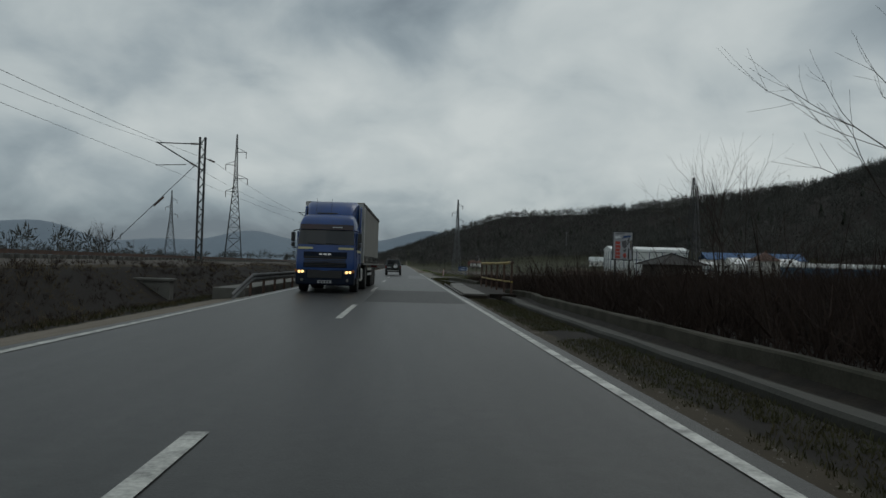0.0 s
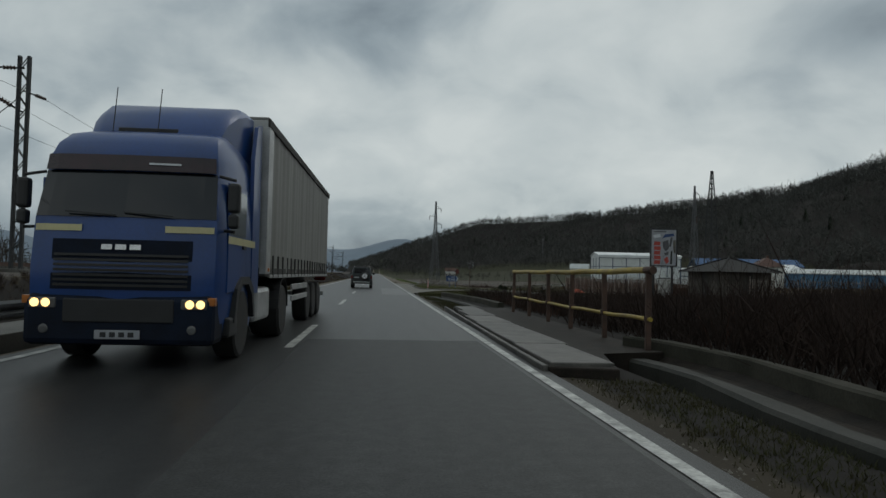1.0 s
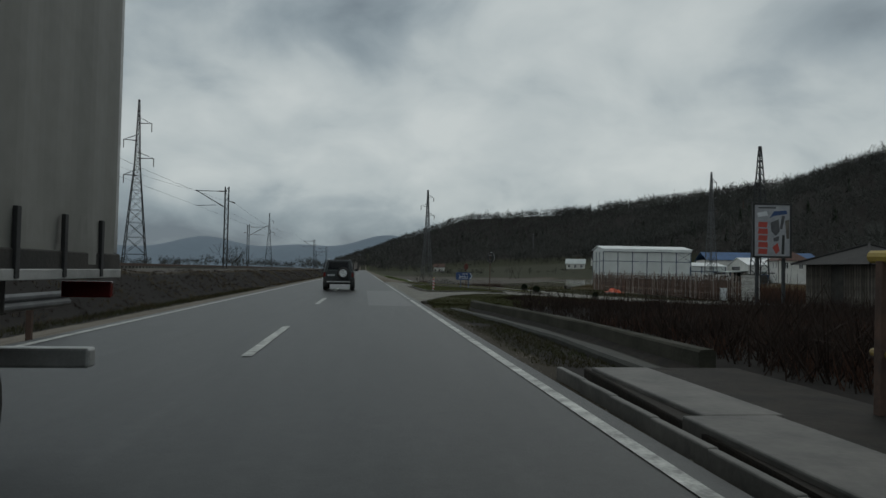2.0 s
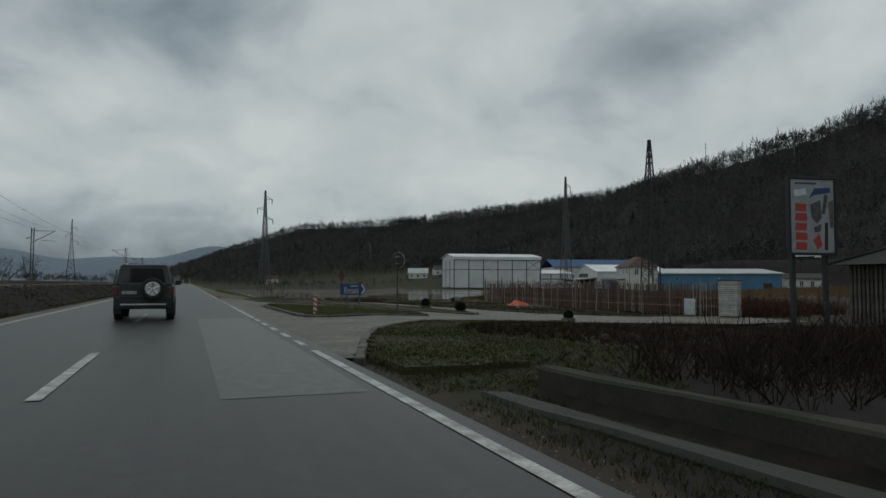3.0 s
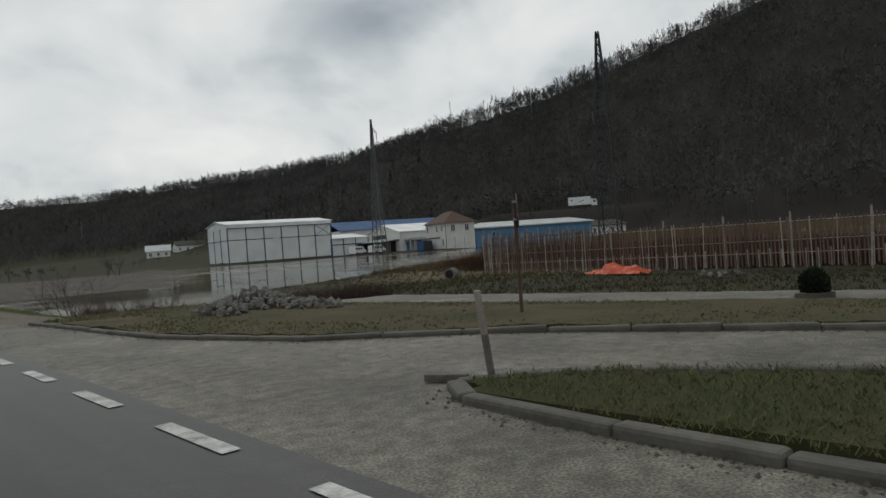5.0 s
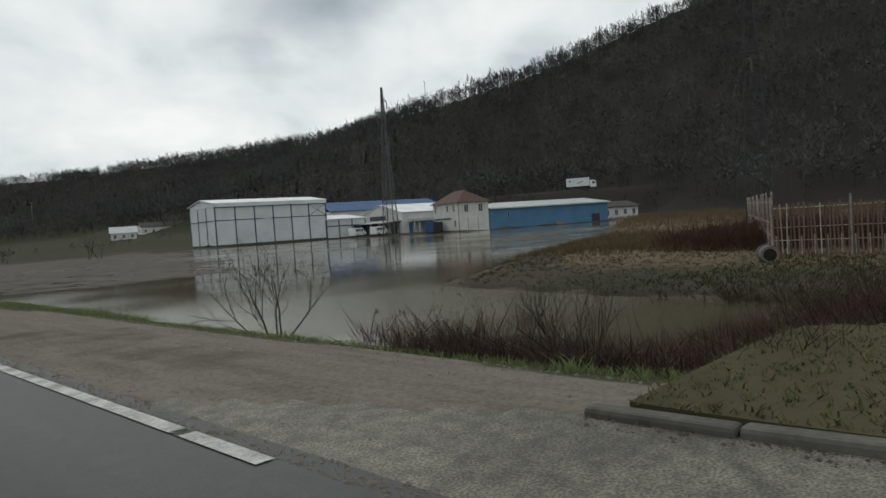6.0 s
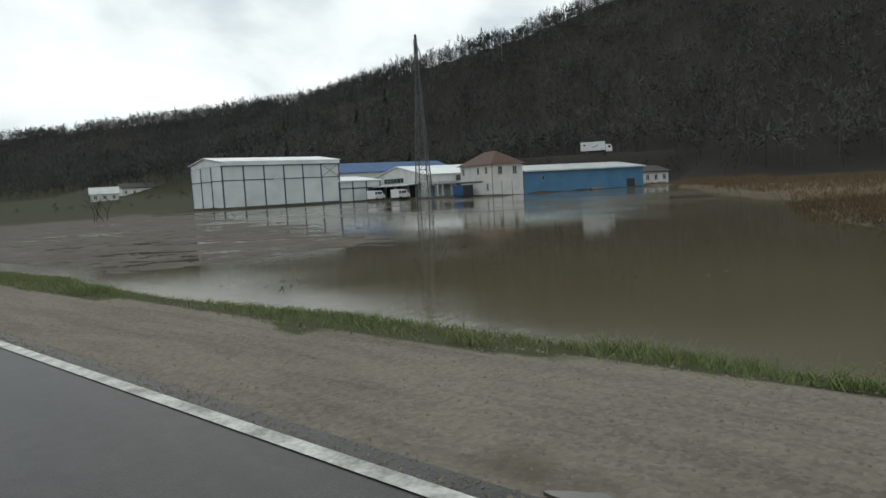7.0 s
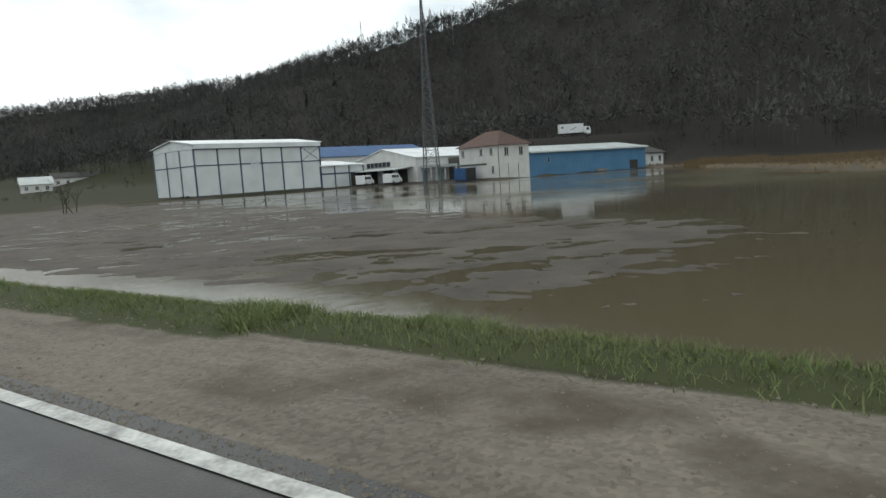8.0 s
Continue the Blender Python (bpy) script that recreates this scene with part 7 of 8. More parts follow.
def crest_tree(rng, h):
    """A tall upright bare tree: a thin stem, steep limbs in its upper half and a fan of fine twigs."""
    V, T = [], []
    def spar(p, q, w):
        d = q - p
        s = np.cross(d, rng.normal(size=3))
        s /= np.linalg.norm(s) + 1e-9
        o = np.cross(d / (np.linalg.norm(d) + 1e-9), s)
        for e in (s, o):
            k = len(V)
            V.extend((p - e * w, p + e * w, q + e * w * 0.35, q - e * w * 0.35))
            T.extend(((k, k + 1, k + 2), (k, k + 2, k + 3)))
    def twig(p, d, w):
        s = np.cross(d, rng.normal(size=3))
        s /= np.linalg.norm(s) + 1e-9
        k = len(V)
        V.extend((p - s * w, p + s * w, p + d))
        T.append((k, k + 1, k + 2))
    lean = rng.normal(size=2) * 0.035 * h
    top = np.array([lean[0], lean[1], h * 0.9])
    spar(np.array([0, 0, -0.8]), top, 0.13)
    for i in range(9):
        u = 0.32 + 0.6 * (i + rng.random()) / 9
        a = rng.random() * 6.283
        slope = rng.uniform(0.28, 0.62)
        d = np.array([math.cos(a) * slope, math.sin(a) * slope, 1.0])
        L = h * (0.95 - u) * rng.uniform(0.55, 0.85) + 0.8
        base = top * u
        spar(base, base + d * L, 0.055)
        for f in (0.3, 0.45, 0.6, 0.75, 0.88, 1.0):
            q = d + rng.normal(size=3) * (0.5, 0.5, 0.25)
            twig(base + d * L * f, q * h * rng.uniform(0.05, 0.11), rng.uniform(0.03, 0.055))
    return np.array(V), np.array(T)


def scatter(name, spots, templates, mat, rng, lo, hi, label, category, widen=1.0):
    """Many far trees or bushes as one piece of stuff: (x, y, z) spots."""
    VV, TT, base = [], [], 0
    for i, (x, y, z) in enumerate(spots):
        v, t = templates[rng.integers(len(templates))]
        a, s = rng.random() * 6.283, rng.uniform(lo, hi)
        c, n = math.cos(a) * s * widen, math.sin(a) * s * widen
        w = np.empty_like(v)
        w[:, 0] = v[:, 0] * c - v[:, 1] * n + x
        w[:, 1] = v[:, 0] * n + v[:, 1] * c + y
        w[:, 2] = v[:, 2] * s + z
        VV.append(w)
        TT.append(t + base)
        base += len(v)
    ob = soup(name, np.concatenate(VV), np.concatenate(TT), mat)
    return tagged(ob, label, category, kind="stuff")


def woods():
    rng = np.random.default_rng(5)
    tall = [crown_template(rng, h, 34) for h in (7.5, 8.5, 9, 9.5, 10, 10.5, 11, 12)]
    ridge_y, ridge_x = [-500, 100, 230, 310, 378, 428, 560, 700, 1000, 1250, 1500, 1800], [440, 440, 435, 415, 384, 330, 352, 332, 275, 180, 60, -40]
    n = 64000
    x, y = rng.uniform(-80, 520, n), rng.uniform(-120, 1650, n)
    h = hill_height(x, y) + 0.8 * bench(x, y)
    # only the side that faces the valley, and the crest
    crest = np.interp(y, ridge_y, ridge_x)
    keep = (h > np.maximum(1.5, np.where(x > 120, 2.0, 4.0) + 2.5 * wavy(x, y, 30, 3))) & (x < crest + 14) & (flood(x, y) < -6)
    keep &= ~lane_gap(x, y, 48)
    keep &= rng.random(n) < np.where(y < 720, np.where(x > crest - 60, 0.75, 0.6), 0.4)
    x, y = x[keep], y[keep]
    # trees stand closer along the crest, tall and upright
    k = 3400
    v = rng.uniform(60, 1000, k)
    u = np.interp(v, ridge_y, ridge_x) + rng.uniform(-14, 20, k)
    thick = (wavy(u, v, 22, 4) > -0.75) & (rng.random(k) < 0.9)
    u, v = u[thick], v[thick]
    upright = [crest_tree(rng, h) for h in (8, 9, 10, 10.5, 11, 12, 13)]
    below = rng.random(len(u)) < 0.45
    p, q = u[below] - rng.uniform(6, 30, below.sum()), v[below] + rng.uniform(-4, 4, below.sum())
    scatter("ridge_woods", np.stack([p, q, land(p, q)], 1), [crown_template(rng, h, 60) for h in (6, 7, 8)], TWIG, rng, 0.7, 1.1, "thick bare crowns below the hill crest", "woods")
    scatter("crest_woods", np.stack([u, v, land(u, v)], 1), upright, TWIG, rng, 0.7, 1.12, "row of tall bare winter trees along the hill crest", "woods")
    v = rng.uniform(1000, 1650, 500)
    u = np.interp(v, ridge_y, ridge_x) + rng.uniform(-25, 25, 500)
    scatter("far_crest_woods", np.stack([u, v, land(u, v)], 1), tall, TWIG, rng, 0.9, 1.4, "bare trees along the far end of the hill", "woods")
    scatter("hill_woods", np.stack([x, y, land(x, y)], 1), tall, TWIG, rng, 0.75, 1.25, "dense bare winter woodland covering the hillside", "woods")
    # scrub below the trees fills the gaps between the trunks
    scrub = [crown_template(rng, 4.0, 22) for _ in range(6)]
    m = 62000
    x, y = rng.uniform(-60, 470, m), rng.uniform(-100, 1300, m)
    h = hill_height(x, y) + 0.8 * bench(x, y)
    crest = np.interp(y, ridge_y, ridge_x)
    keep = (h > np.maximum(0.8, 1.2 + 1.5 * wavy(x, y, 25, 8))) & (x > 25) & (x < crest) & (rng.random(m) < 0.32) & (flood(x, y) < -5) & ~lane_gap(x, y)
    x, y = x[keep], y[keep]
    scatter("hill_scrub", np.stack([x, y, land(x, y)], 1), scrub, HILLSCRUB, rng, 0.7, 1.4, "dark leafless undergrowth on the hillside", "scrub")
    # hedges and thickets on the meadow before the hill
    spots = []
    for _ in range(900):
        px, py = rng.uniform(10, 120), rng.uniform(240, 620)
        line = min(abs(py - 300 - 0.25 * px - 14 * math.sin(px / 17)), abs(py - 395 - 0.1 * px - 18 * math.sin(px / 23)), abs(px - 34 - 0.05 * (py - 240)))
        if line < rng.uniform(1, 9) and not (84 < px < 150 and 365 < py < 415 and py < 430):
            spots.append((px, py, land_at(px, py)))
    scatter("meadow_thickets", spots, [crown_template(rng, 3.2, 34) for _ in range(6)], HILLSCRUB, rng, 0.4, 1.15, "dark bare hedges and thickets on the meadow", "scrub")
    # the dark line of trees beyond the railway and along the far road
    spots = []
    for _ in range(900):
        px, py = rng.uniform(-420, -70), rng.uniform(40, 900)
        if px < -70 - 0.18 * py + 60 * math.sin(py / 90):
            spots.append((px, py, -0.4))
    for _ in range(160):
        spots.append((rng.uniform(-120, -28), rng.uniform(420, 900), -0.4))
    for _ in range(60):
        spots.append((rng.uniform(14, 60), rng.uniform(560, 1100), float(land(np.array([30.0]), np.array([700.0]))[0])))
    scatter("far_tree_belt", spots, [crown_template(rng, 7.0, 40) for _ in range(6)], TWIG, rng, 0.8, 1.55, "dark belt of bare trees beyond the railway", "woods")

    # darker evergreens between the bare trees
    def conifer(h):
        V, T = [], []
        n = 130
        for i in range(n):
            u = (i + rng.random()) / n
            a = rng.random() * 6.283
            r = h * 0.26 * (1 - u * 0.85) * rng.uniform(0.55, 1.1)
            p = np.array([math.cos(a) * r * 0.45, math.sin(a) * r * 0.45, h * (0.12 + 0.86 * u)])
            t = np.array([math.cos(a) * r, math.sin(a) * r, h * (0.10 + 0.84 * u)])
            s = np.array([-math.sin(a), math.cos(a), 0.15]) * h * 0.055
            k = len(V)
            V += [p - s, p + s + (0, 0, h * 0.05), t]
            T.append((k, k + 1, k + 2))
        return np.array(V), np.array(T)
    spots = []
    while len(spots) < 260:
        px, py = rng.uniform(0, 400), rng.uniform(250, 1500)
        hh = float(hill_height(np.array([px]), np.array([py]))[0])
        if 6 < hh < 55 and (py > 750 or rng.random() < 0.3) and float(wavy(np.array([px]), np.array([py]), 45, 2)[0]) > 0.1:
            spots.append((px, py, land_at(px, py)))
    scatter("hill_evergreens", spots, [conifer(11.0) for _ in range(4)], EVERGREEN, rng, 0.5, 0.85, "scattered dark evergreens in the hillside wood", "woods")


woods()


def brush(name, region, n, mat, lo, hi, label, seed, width=0.018, tuft=16, lean=0.45, fall=0.0):
    rng = np.random.default_rng(seed)
    (xa, xb), (ya, yb), keep = region
    x, y = rng.uniform(xa, xb, n), rng.uniform(ya, yb, n)
    k = keep(x, y)
    x, y = x[k], y[k]
    z = land(x, y)
    m = len(x)
    s = rng.uniform(lo, hi, m) * (1 + 0.25 * wavy(x, y, 3.0, seed)) * (1 - fall * sstep(34, 50, y)) * (1 + fall * sstep(12, 24, x))
    px, py, pz, ps = (np.repeat(a, tuft) for a in (x, y, z, s))
    c = len(px)
    base = np.stack([px + rng.normal(0, 0.12, c) * ps, py + rng.normal(0, 0.12, c) * ps, pz - 0.04], 1)
    d = np.stack([rng.normal(0, lean, c), rng.normal(0, lean, c), rng.uniform(0.7, 1.1, c)], 1) * (ps * rng.uniform(0.5, 1.0, c))[:, None]
    mid = rng.random(c) < 0.5
    start = np.where(mid[:, None], base + d * rng.uniform(0.2, 0.6, c)[:, None], base)
    d = np.where(mid[:, None], d * 0.6 + rng.normal(0, 0.16, (c, 3)) * ps[:, None], d)
    sd = np.stack([rng.normal(size=c), rng.normal(size=c), rng.normal(size=c) * 0.3], 1)
    sd /= np.linalg.norm(sd, axis=1)[:, None]
    w = (width * rng.uniform(0.5, 1.2, c))[:, None]
    V = np.concatenate([start - sd * w, start + sd * w, start + d])
    T = np.stack([np.arange(c), np.arange(c) + c, np.arange(c) + 2 * c], 1)
    return tagged(soup(name, V, T, mat), label, "scrub", kind="stuff")


brush("roadside_brush", ((6.9, 46), (-6, 64), lambda x, y: ((y < 60.5) | (x > 9.5 + (y - 60) * 1.3)) & (x < 42 + 4 * wavy(x, y, 6, 2))), 15000, BRUSHMAT, 1.0, 2.15, "dense dark brown leafless brush beside the road", 11, 0.014, 18, 0.4, 0.55)
brush("red_stalks", ((7.0, 24), (30, 66), lambda x, y: (wavy(x, y, 3.5, 2) > -0.1) & ((y < 60) | (x > 10 + (y - 60) * 1.3))), 3000, REDBRUSH, 0.7, 1.35, "reddish dead stalks standing in the brush", 12, 0.010, 16, 0.25, 0.55)
brush("fence_stalks", ((28.6, 40), (82, 116), lambda x, y: (flood(x, y) < -1) & (y > 70 + x * 0.35)), 3600, REDBRUSH, 0.8, 1.5, "rust brown dead stalks behind the bar fence", 18, 0.02, 14, 0.25)
brush("lane_dry_grass", ((5.5, 27), (82, 111), lambda x, y: (inside(STRIP, x, y) | ((x > 14.5) & ~inside(COURT, x, y))) & (flood(x, y) < -0.4) & (wavy(x, y, 1.1, 3) > -0.4)), 8000, DRYGRASS, 0.04, 0.12, "dull dry grass between the service lanes", 22, 0.005, 10, 0.7)
def rough_bank(x, y):
    return (y < 71.5 + (x - 8.6) * 0.26) & (y > 62 + 0.9 * (9 - x)) & (x > 9 + 0.8 * wavy(x, y, 1.5, 2)) & ((x < 25.6) | (y < 67))


brush("bank_brush", ((8, 29), (50, 75), rough_bank), 6500, BRUSHMAT, 0.10, 0.30, "dense dark brown brush on rough ground by the entrance", 23, 0.014, 16)
brush("bank_stalks", ((10, 29), (52, 75), rough_bank), 1500, REDBRUSH, 0.15, 0.40, "reddish dead stalks on rough ground by the entrance", 24, 0.011, 14, 0.3)
brush("entrance_scrub", ((6.5, 30), (60, 75), lambda x, y: (y < 62 + (x - 6) * 0.45) & (y > 58)), 2600, BRUSHMAT, 0.08, 0.24, "low brown scrub and rough grass by the entrance", 13, 0.012, 14)
brush("left_brush", ((-10.4, -5.4), (-4, 240), lambda x, y: (wavy(x, y, 2.2, 4) > -0.8) & ~((x < -7) & (x > -9.8) & (y > 24) & (y < 26)) & (x < -6.6 - 0.4 * wavy(x, y, 2.5, 1))), 9000, BRUSHMAT, 0.12, 0.38, "dark brown brush in the ditch below the railway", 14, 0.008, 18, 0.45, 0.45)
brush("left_dry_grass", ((-9.8, -6.0), (-4, 200), lambda x, y: wavy(x, y, 1.4, 7) > -0.3), 8000, DRYGRASS, 0.10, 0.32, "dull dry grass on the bank below the railway", 19, 0.007, 10, 0.5)
brush("far_left_brush", ((-60, -23), (-4, 320), lambda x, y: wavy(x, y, 9, 1) > -0.2), 5200, BRUSHMAT, 0.7, 1.9, "brown brush on the fields past the railway", 15, 0.03, 14)
brush("lane_end_brush", ((7.4, 15), (102.6, 109), lambda x, y: (flood(x, y) < 1.2) & (wavy(x, y, 1.2, 2) > -0.7) & ~inside(COURT, x, y)), 1300, DEADBUSH, 0.35, 0.95, "reddish brown dead brush at the end of the lanes", 26, 0.010, 20, 0.5)
brush("reeds", ((18, 150), (96, 186), lambda x, y: (flood(x, y) < -0.6) & (y > 100 + x * 0.06) & (y < 104 + 0.60 * x) & (x > 30)), 15000, REED, 0.35, 0.8, "tan dry grass and reeds on the field behind the water", 16, 0.022, 10, 0.3)
brush("shore_grass", ((28, 46), (104, 132), lambda x, y: (flood(x, y) < -0.2) & (y > 105)), 7000, DRYGRASS, 0.15, 0.5, "dull dry grass along the flooded field's edge", 21, 0.016, 10, 0.35)
brush("shore_turf", ((11, 28), (104, 132), lambda x, y: (flood(x, y) < 0.3) & (y > 103) & ~inside(COURT, x, y)), 5500, MOUNDGRASS, 0.06, 0.20, "low olive grass at the edge of the flooded field", 27, 0.014, 10, 0.5)
brush("shore_reeds", ((100, 160), (164, 190), lambda x, y: (flood(x, y) < 0.5) & (y < 186.5 - (x - 108) * 0.34)), 3500, REED, 0.6, 1.5, "tall tan reeds along the far shore", 17, 0.03, 10, 0.2)


def blades(name, spots, rng, lo, hi, mat, label, width=0.008, lean=0.35, tuft=3):
    x, y, z = (np.repeat(a, tuft) for a in spots)
    c = len(x)
    base = np.stack([x + rng.normal(0, 0.03, c), y + rng.normal(0, 0.03, c), z - 0.02], 1)
    h = rng.uniform(lo, hi, c)
    d = np.stack([rng.normal(0, lean, c), rng.normal(0, lean, c), np.ones(c)], 1) * h[:, None]
    bend = np.stack([rng.normal(0, lean * 0.7, c), rng.normal(0, lean * 0.7, c), np.zeros(c)], 1) * h[:, None]
    a = rng.uniform(0, 6.283, c)
    s = np.stack([np.cos(a), np.sin(a), np.zeros(c)], 1) * (width * rng.uniform(0.6, 1.4, c))[:, None]
    mid = base + d * 0.55
    V = np.concatenate([base - s, base + s, mid - s * 0.8, mid + s * 0.8, base + d + bend])
    i = np.arange(c)
    T = np.concatenate([np.stack([i, i + c, i + 3 * c], 1), np.stack([i, i + 3 * c, i + 2 * c], 1), np.stack([i + 2 * c, i + 3 * c, i + 4 * c], 1)])
    return tagged(soup(name, V, T, mat), label, "grass", kind="stuff")


def grasses():
    rng = np.random.default_rng(8)
    n = 44000
    x, y = rng.uniform(5.2, 9.5, n), 103 + 75 * rng.random(n) ** 1.25
    edge = bank_edge(x, y) - 0.1
    k = (x > edge) & (flood(x, y) < 0.25) & (rng.random(n) < 0.25 + 0.75 * sstep(edge, edge + 0.6, x) * sstep(-0.6, 0.4, wavy(x, y, 1.1, 6)))
    blades("bank_grass", (x[k], y[k], land(x[k], y[k])), rng, 0.03, 0.13, GRASS, "bright green grass on the bank above the water", 0.0055, 0.4)
    n = 60000
    x, y = rng.uniform(5.2, 9.0, n), 103 + 60 * rng.random(n) ** 1.2
    k = (x > bank_edge(x, y)) & (flood(x, y) < 0.1) & (wavy(x, y, 0.55, 3) + 0.5 * wavy(x, y, 1.7, 5) > 0.75)
    blades("bank_tufts", (x[k], y[k], land(x[k], y[k])), rng, 0.08, 0.24, GRASS, "taller green tufts along the bank", 0.0055, 0.5)
    n = 26000
    x, y = rng.uniform(4.9, 11.0, n), rng.uniform(76, 90.6, n)
    k = inside([(7.0 + (px - 7.0) * 0.97, 83.5 + (py - 83.5) * 0.98) for px, py in ISLAND], x, y)
    blades("island_grass", (x[k], y[k], 0.10 + court_z(x[k])), rng, 0.015, 0.06, ISLEGRASS, "short winter grass on the traffic island", 0.0045, 0.6)
    n = 8000
    x, y = rng.uniform(5.4, 14.1, n), rng.uniform(80.6, 104, n)
    k = inside([(9.6 + (px - 9.6) * 0.96, 92.5 + (py - 92.5) * 0.98) for px, py in STRIP], x, y)
    blades("strip_grass", (x[k], y[k], 0.07 + court_z(x[k])), rng, 0.012, 0.05, STRIPGRASS, "patchy dull grass on the lane strip", 0.006, 0.7)
    n = 15000
    x, y = rng.uniform(5.0, 14.5, n), rng.uniform(80, 105, n)
    rim = inside([(9.6 + (px - 9.6) * 0.97, 92.5 + (py - 92.5) * 0.985) for px, py in STRIP], x, y) & ~inside([(9.9 + (px - 9.9) * 0.6, 93.0 + (py - 93.0) * 0.8) for px, py in STRIP], x, y)
    k = rim & (wavy(x, y, 1.3, 9) > -0.6)
    blades("strip_rim_grass", (x[k], y[k], 0.07 + court_z(x[k])), rng, 0.02, 0.08, ISLEGRASS, "green grass along the kerb of the lane strip", 0.007, 0.6)
    n = 24000
    x, y = 4.0 + 1.6 * rng.random(n) ** 0.8, rng.uniform(-4, 64, n)
    k = (wavy(x, y, 1.2, 2) > -0.8) & ((y < 27) | (y > 45))
    blades("verge_grass", (x[k], y[k], land(x[k], y[k])), rng, 0.02, 0.10, DULLGRASS, "dull wet grass on the road verge", 0.006)
    n = 46000
    x, y = rng.uniform(4.0, 15, n), rng.uniform(50, 75.2, n)
    k = ~inside(COURT, x, y) & ~inside(COURT, x + 0.15, y + 0.2) & (x > 4.02 + 0.3 * sstep(62, 64, y)) & (x < 7.3 + 0.42 * (y - 58) + 1.2 * wavy(x, y, 2.0, 5)) & ((y > 59.4) | (x > 6.5)) & (y > 57 - 0.6 * (x - 6))
    x, y = x[k], y[k]
    z = np.where(inside(ENTRANCE, x, y), 0.045 + court_z(x), land(x, y))
    blades("mound_grass", (x, y, z), rng, 0.02, 0.085, MOUNDGRASS, "olive winter grass on the low mound by the entrance", 0.008, 0.7)
    n = 4500
    x, y = rng.uniform(14.2, 27.3, n), rng.uniform(84, 110, n)
    k = ~inside(COURT, x, y) & (flood(x, y) < -0.4) & (x < 27.3)
    blades("fence_grass", (x[k], y[k], land(x[k], y[k])), rng, 0.04, 0.16, DULLGRASS, "rough grass in front of the fence", 0.012)
    n = 5000
    x, y = -5.9 - 1.2 * rng.random(n), rng.uniform(-4, 90, n)
    blades("left_verge_grass", (x, y, land(x, y)), rng, 0.04, 0.2, DULLGRASS, "dull grass on the verge by the railway", 0.007)

    n = 9000
    x, y = rng.uniform(9.5, 62, n), rng.uniform(108, 225, n)
    w = flood(x, y)
    k = (w > -1) & (wavy(x, y, 5.5, 3) + 0.6 * wavy(x, y, 1.6, 8) > 0.55 - 0.9 * sstep(120, 175, y - 0.9 * x + 22)) & (x < 16 + (y - 108) * 0.5)
    blades("field_stubble", (x[k], y[k], np.full(k.sum(), WATER_Z)), rng, 0.03, 0.10, STUBBLE, "flattened brown stubble poking out of the flood water", 0.013, 1.2, 4)


grasses()


def pebbles(name, x, y, z, big, mat, label, seed):
    rng = np.random.default_rng(seed)
    n = len(x)
    s = 0.006 + big * rng.random(n) ** 5
    c = np.stack([x, y, z], 1)
    V = []
    for i, d in enumerate(((-1, -0.6, -0.3), (1, -0.7, -0.3), (0.1, 1, -0.3), (0.0, 0.0, 0.6))):
        V.append(c + np.array(d) * s[:, None] * rng.uniform(0.7, 1.3, (n, 3)))
    i = np.arange(n)
    T = np.concatenate([np.stack([i, i + n, i + 3 * n], 1), np.stack([i + n, i + 2 * n, i + 3 * n], 1), np.stack([i + 2 * n, i, i + 3 * n], 1)])
    tagged(soup(name, np.concatenate(V), T, mat), label, "gravel", kind="stuff")


def loose_stones():
    rng = np.random.default_rng(4)
    x, y = rng.uniform(3.75, 6.9, 26000), 99 + 50 * rng.random(26000)
    k = x < bank_edge(x, y) + 0.1
    pebbles("pebbles", x[k], y[k], land(x[k], y[k]), 0.024, PEBBLE, "loose pale pebbles on the gravel shoulder", 5)
    x, y = 3.57 + 0.3 * rng.random(7000) ** 1.6, 103 + 45 * rng.random(7000)
    pebbles("pebbles", x, y, np.where(x < 3.74, 0.004, land(x, y)), 0.02, PEBBLE, "gravel spilled over the edge of the asphalt", 8)
    x, y = rng.uniform(3.8, 16, 15000), rng.uniform(62, 106, 15000)
    k = inside(COURT, x, y) & (wavy(x, y, 1.3, 4) + 0.5 * wavy(x, y, 0.5, 6) > -0.2) & ~inside(ISLAND, x, y)
    pebbles("grit", x[k], y[k], court_z(x[k]), 0.022, GRIT, "loose dark grit scattered on the worn forecourt", 6)
    x, y = 3.7 + 0.5 * rng.random(5000) ** 2, rng.uniform(-3, 62, 5000)
    pebbles("pebbles", x, y, land(x, y), 0.03, GRIT, "loose grit along the road edge", 7)


def kerb_litter():
    rng = np.random.default_rng(14)
    for line, label in ((ISLAND + ISLAND[:1], "dirt and dead leaves swept along the island kerb"), (STRIP[:8], "dirt and dead leaves along the lane kerb")):
        X, Y = [], []
        mid = np.mean(np.array(line), 0)
        for (xa, ya), (xb, yb) in zip(line, line[1:]):
            n = int(110 * math.hypot(xb - xa, yb - ya))
            u, off = rng.random(n), 0.09 + 0.22 * rng.random(n) ** 2.2
            nx, ny = yb - ya, xa - xb
            k = math.hypot(nx, ny)
            side = 1 if ((xa + xb) / 2 - mid[0]) * nx + ((ya + yb) / 2 - mid[1]) * ny > 0 else -1
            X.append(xa + (xb - xa) * u + side * nx / k * off)
            Y.append(ya + (yb - ya) * u + side * ny / k * off)
        x, y = np.concatenate(X), np.concatenate(Y)
        pebbles("kerb_litter", x, y, court_z(x), 0.03, LITTER, label, 15)


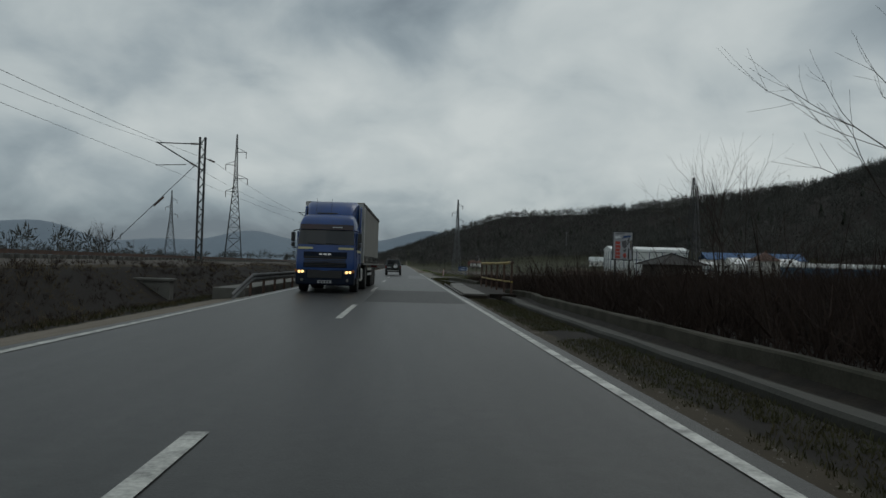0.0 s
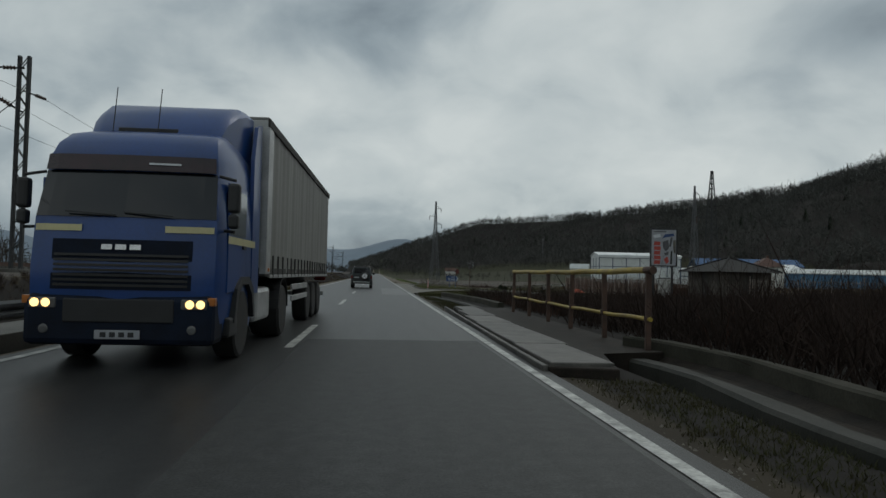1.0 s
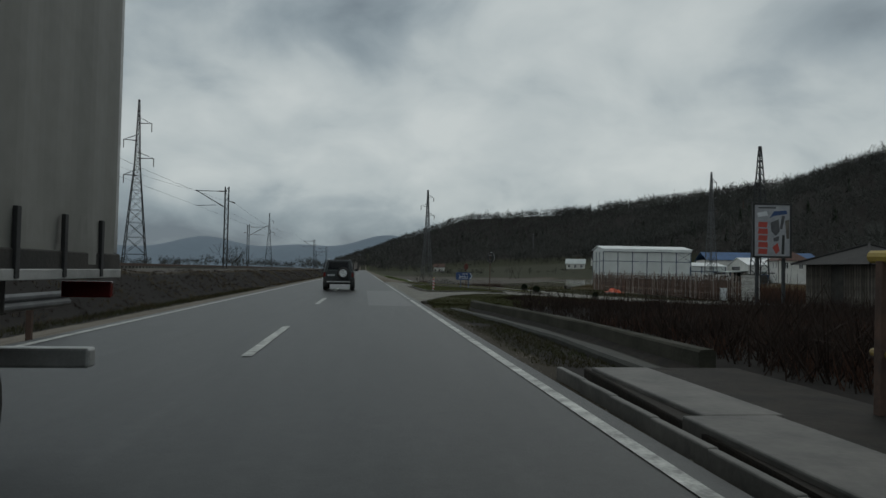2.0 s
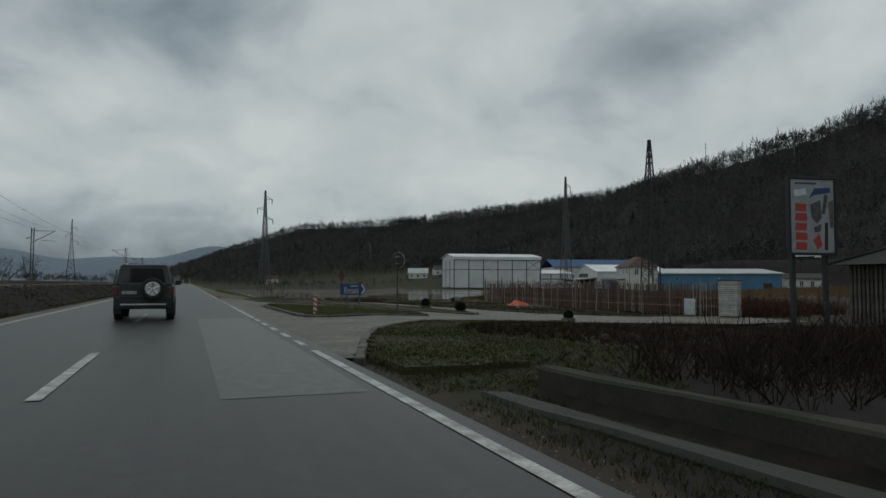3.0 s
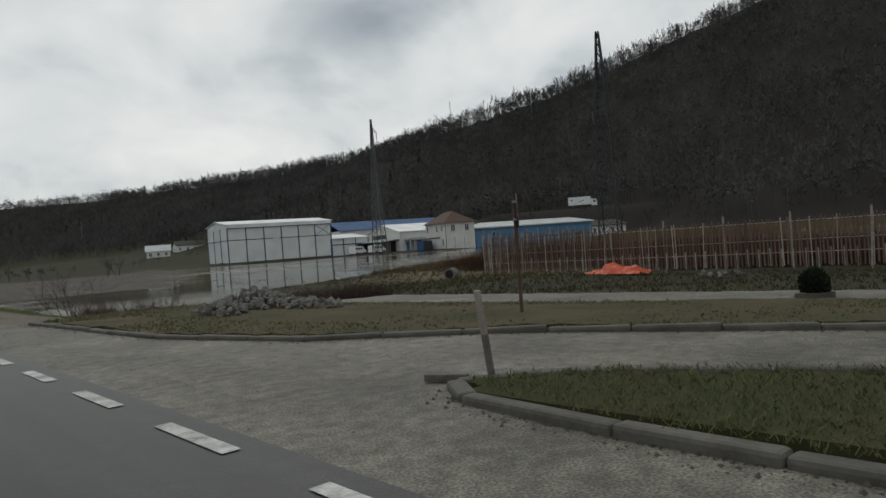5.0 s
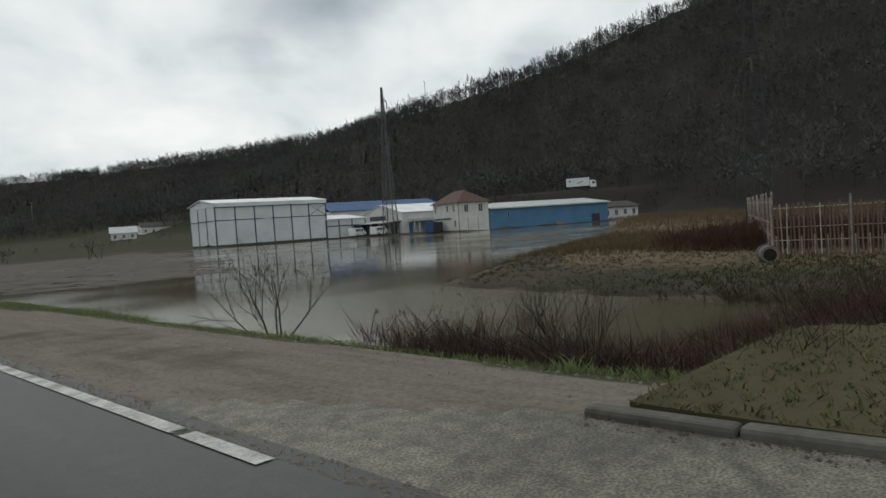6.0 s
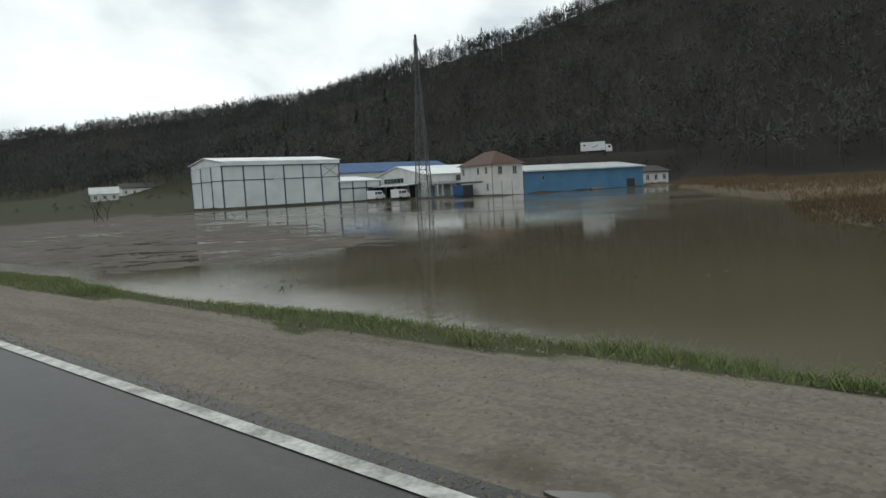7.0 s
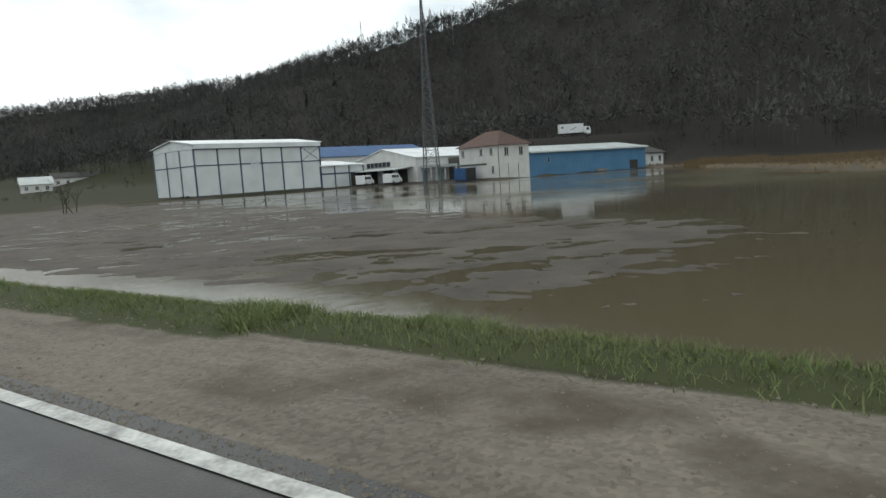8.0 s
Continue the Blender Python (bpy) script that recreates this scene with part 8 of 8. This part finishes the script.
LITTER = material("swept_dirt", (0.075, 0.058, 0.042), (0.030, 0.025, 0.020), rough=0.9, scale=6, fine=40, bump=0.0, spread=1.0, coords="World")
kerb_litter()
GRIT = material("dark_road_grit", (0.16, 0.145, 0.12), (0.05, 0.045, 0.04), rough=0.85, scale=7, fine=60, bump=0.0, spread=1.0, coords="World")
loose_stones()


def bare_tree(x, y, h, seed, label, limbs=9, spread=0.5, r=0.09, stems=1, name="bare_tree", twigs=7):
    """A leafless tree or shrub: stems that fork into limbs and fine twigs."""
    rng = random.Random(seed)
    ob = thing(name, pose(x, y, land_at(x, y)), label, "tree")
    def fork(bm, p, d, L, rad, depth, fine):
        steps = 3
        for i in range(steps):
            d2 = (d + Vector((rng.gauss(0, 0.10), rng.gauss(0, 0.10), 0.05))).normalized()
            q = p + d2 * (L / steps)
            r2 = rad * 0.86
            rod(bm if rad > 0.012 else fine, p, q, rad, r2, 5 if rad > 0.03 else 3)
            p, d, rad = q, d2, r2
            if depth > 0 and i > 0:
                a = rng.uniform(0, 6.283)
                side = d.orthogonal().normalized()
                side = Matrix.Rotation(a, 3, d) @ side
                fork(bm, p, (d * 0.8 + side * rng.uniform(0.45, 0.85)).normalized(), L * rng.uniform(0.5, 0.72), rad * 0.62, depth - 1, fine)
        if depth > 0:
            for s in (-1, 1):
                side = Matrix.Rotation(rng.uniform(0, 6.283), 3, d) @ d.orthogonal().normalized()
                fork(bm, p, (d + side * rng.uniform(0.25, 0.6)).normalized(), L * rng.uniform(0.55, 0.8), rad * 0.72, depth - 1, fine)
    trunk, fine = bmesh.new(), bmesh.new()
    for s in range(stems):
        a = 6.283 * s / max(1, stems) + rng.uniform(-0.4, 0.4)
        lean = 0.0 if stems == 1 else rng.uniform(0.15, spread)
        d = Vector((math.cos(a) * lean, math.sin(a) * lean, 1)).normalized()
        fork(trunk, Vector((math.cos(a) * 0.1 * (stems > 1), math.sin(a) * 0.1 * (stems > 1), -0.2)), d, h * 0.42, r, 3, fine)
    part("trunk", trunk, BARK, ob)
    part("crown", fine, BARK, ob, "bare twigs")
    return ob


bare_tree(13.0, 24.8, 6.4, 3, "leafless slender-stemmed tree in the roadside brush", stems=4, spread=0.16, r=0.035)
bare_tree(14.9, 25.2, 5.6, 21, "leafless many-stemmed tree in the roadside brush", stems=4, spread=0.22, r=0.035)
bare_tree(11.6, 11.2, 7.4, 8, "tall leafless tree leaning over the roadside brush", stems=3, spread=0.15, r=0.05)
bare_tree(8.3, 112.6, 2.1, 5, "leafless dark bush on the bank by the water", stems=6, spread=1.0, r=0.022, name="bare_bush")
bare_tree(9.5, 106.9, 1.6, 15, "reddish leafless bush behind the rubble heap", stems=8, spread=1.1, r=0.018, name="bare_bush")
bare_tree(8.7, 107.3, 1.35, 17, "low reddish leafless bush at the edge of the water", stems=8, spread=1.2, r=0.015, name="bare_bush")
bare_tree(-44, 108, 7.0, 31, "round-crowned bare tree beyond the railway", stems=3, spread=0.6, r=0.10)
bare_tree(-24, 170, 6.0, 35, "bare tree on the field past the railway", stems=3, spread=0.7, r=0.10)
bare_tree(-33, 236, 8.5, 33, "bare tree far along the railway", stems=3, spread=0.6, r=0.12)
bare_tree(39.5, 214, 4.5, 37, "small bare tree on the muddy flat", stems=2, spread=0.5, r=0.06)
bare_tree(42.0, 217, 4.2, 39, "small bare tree on the muddy flat", stems=2, spread=0.5, r=0.06)
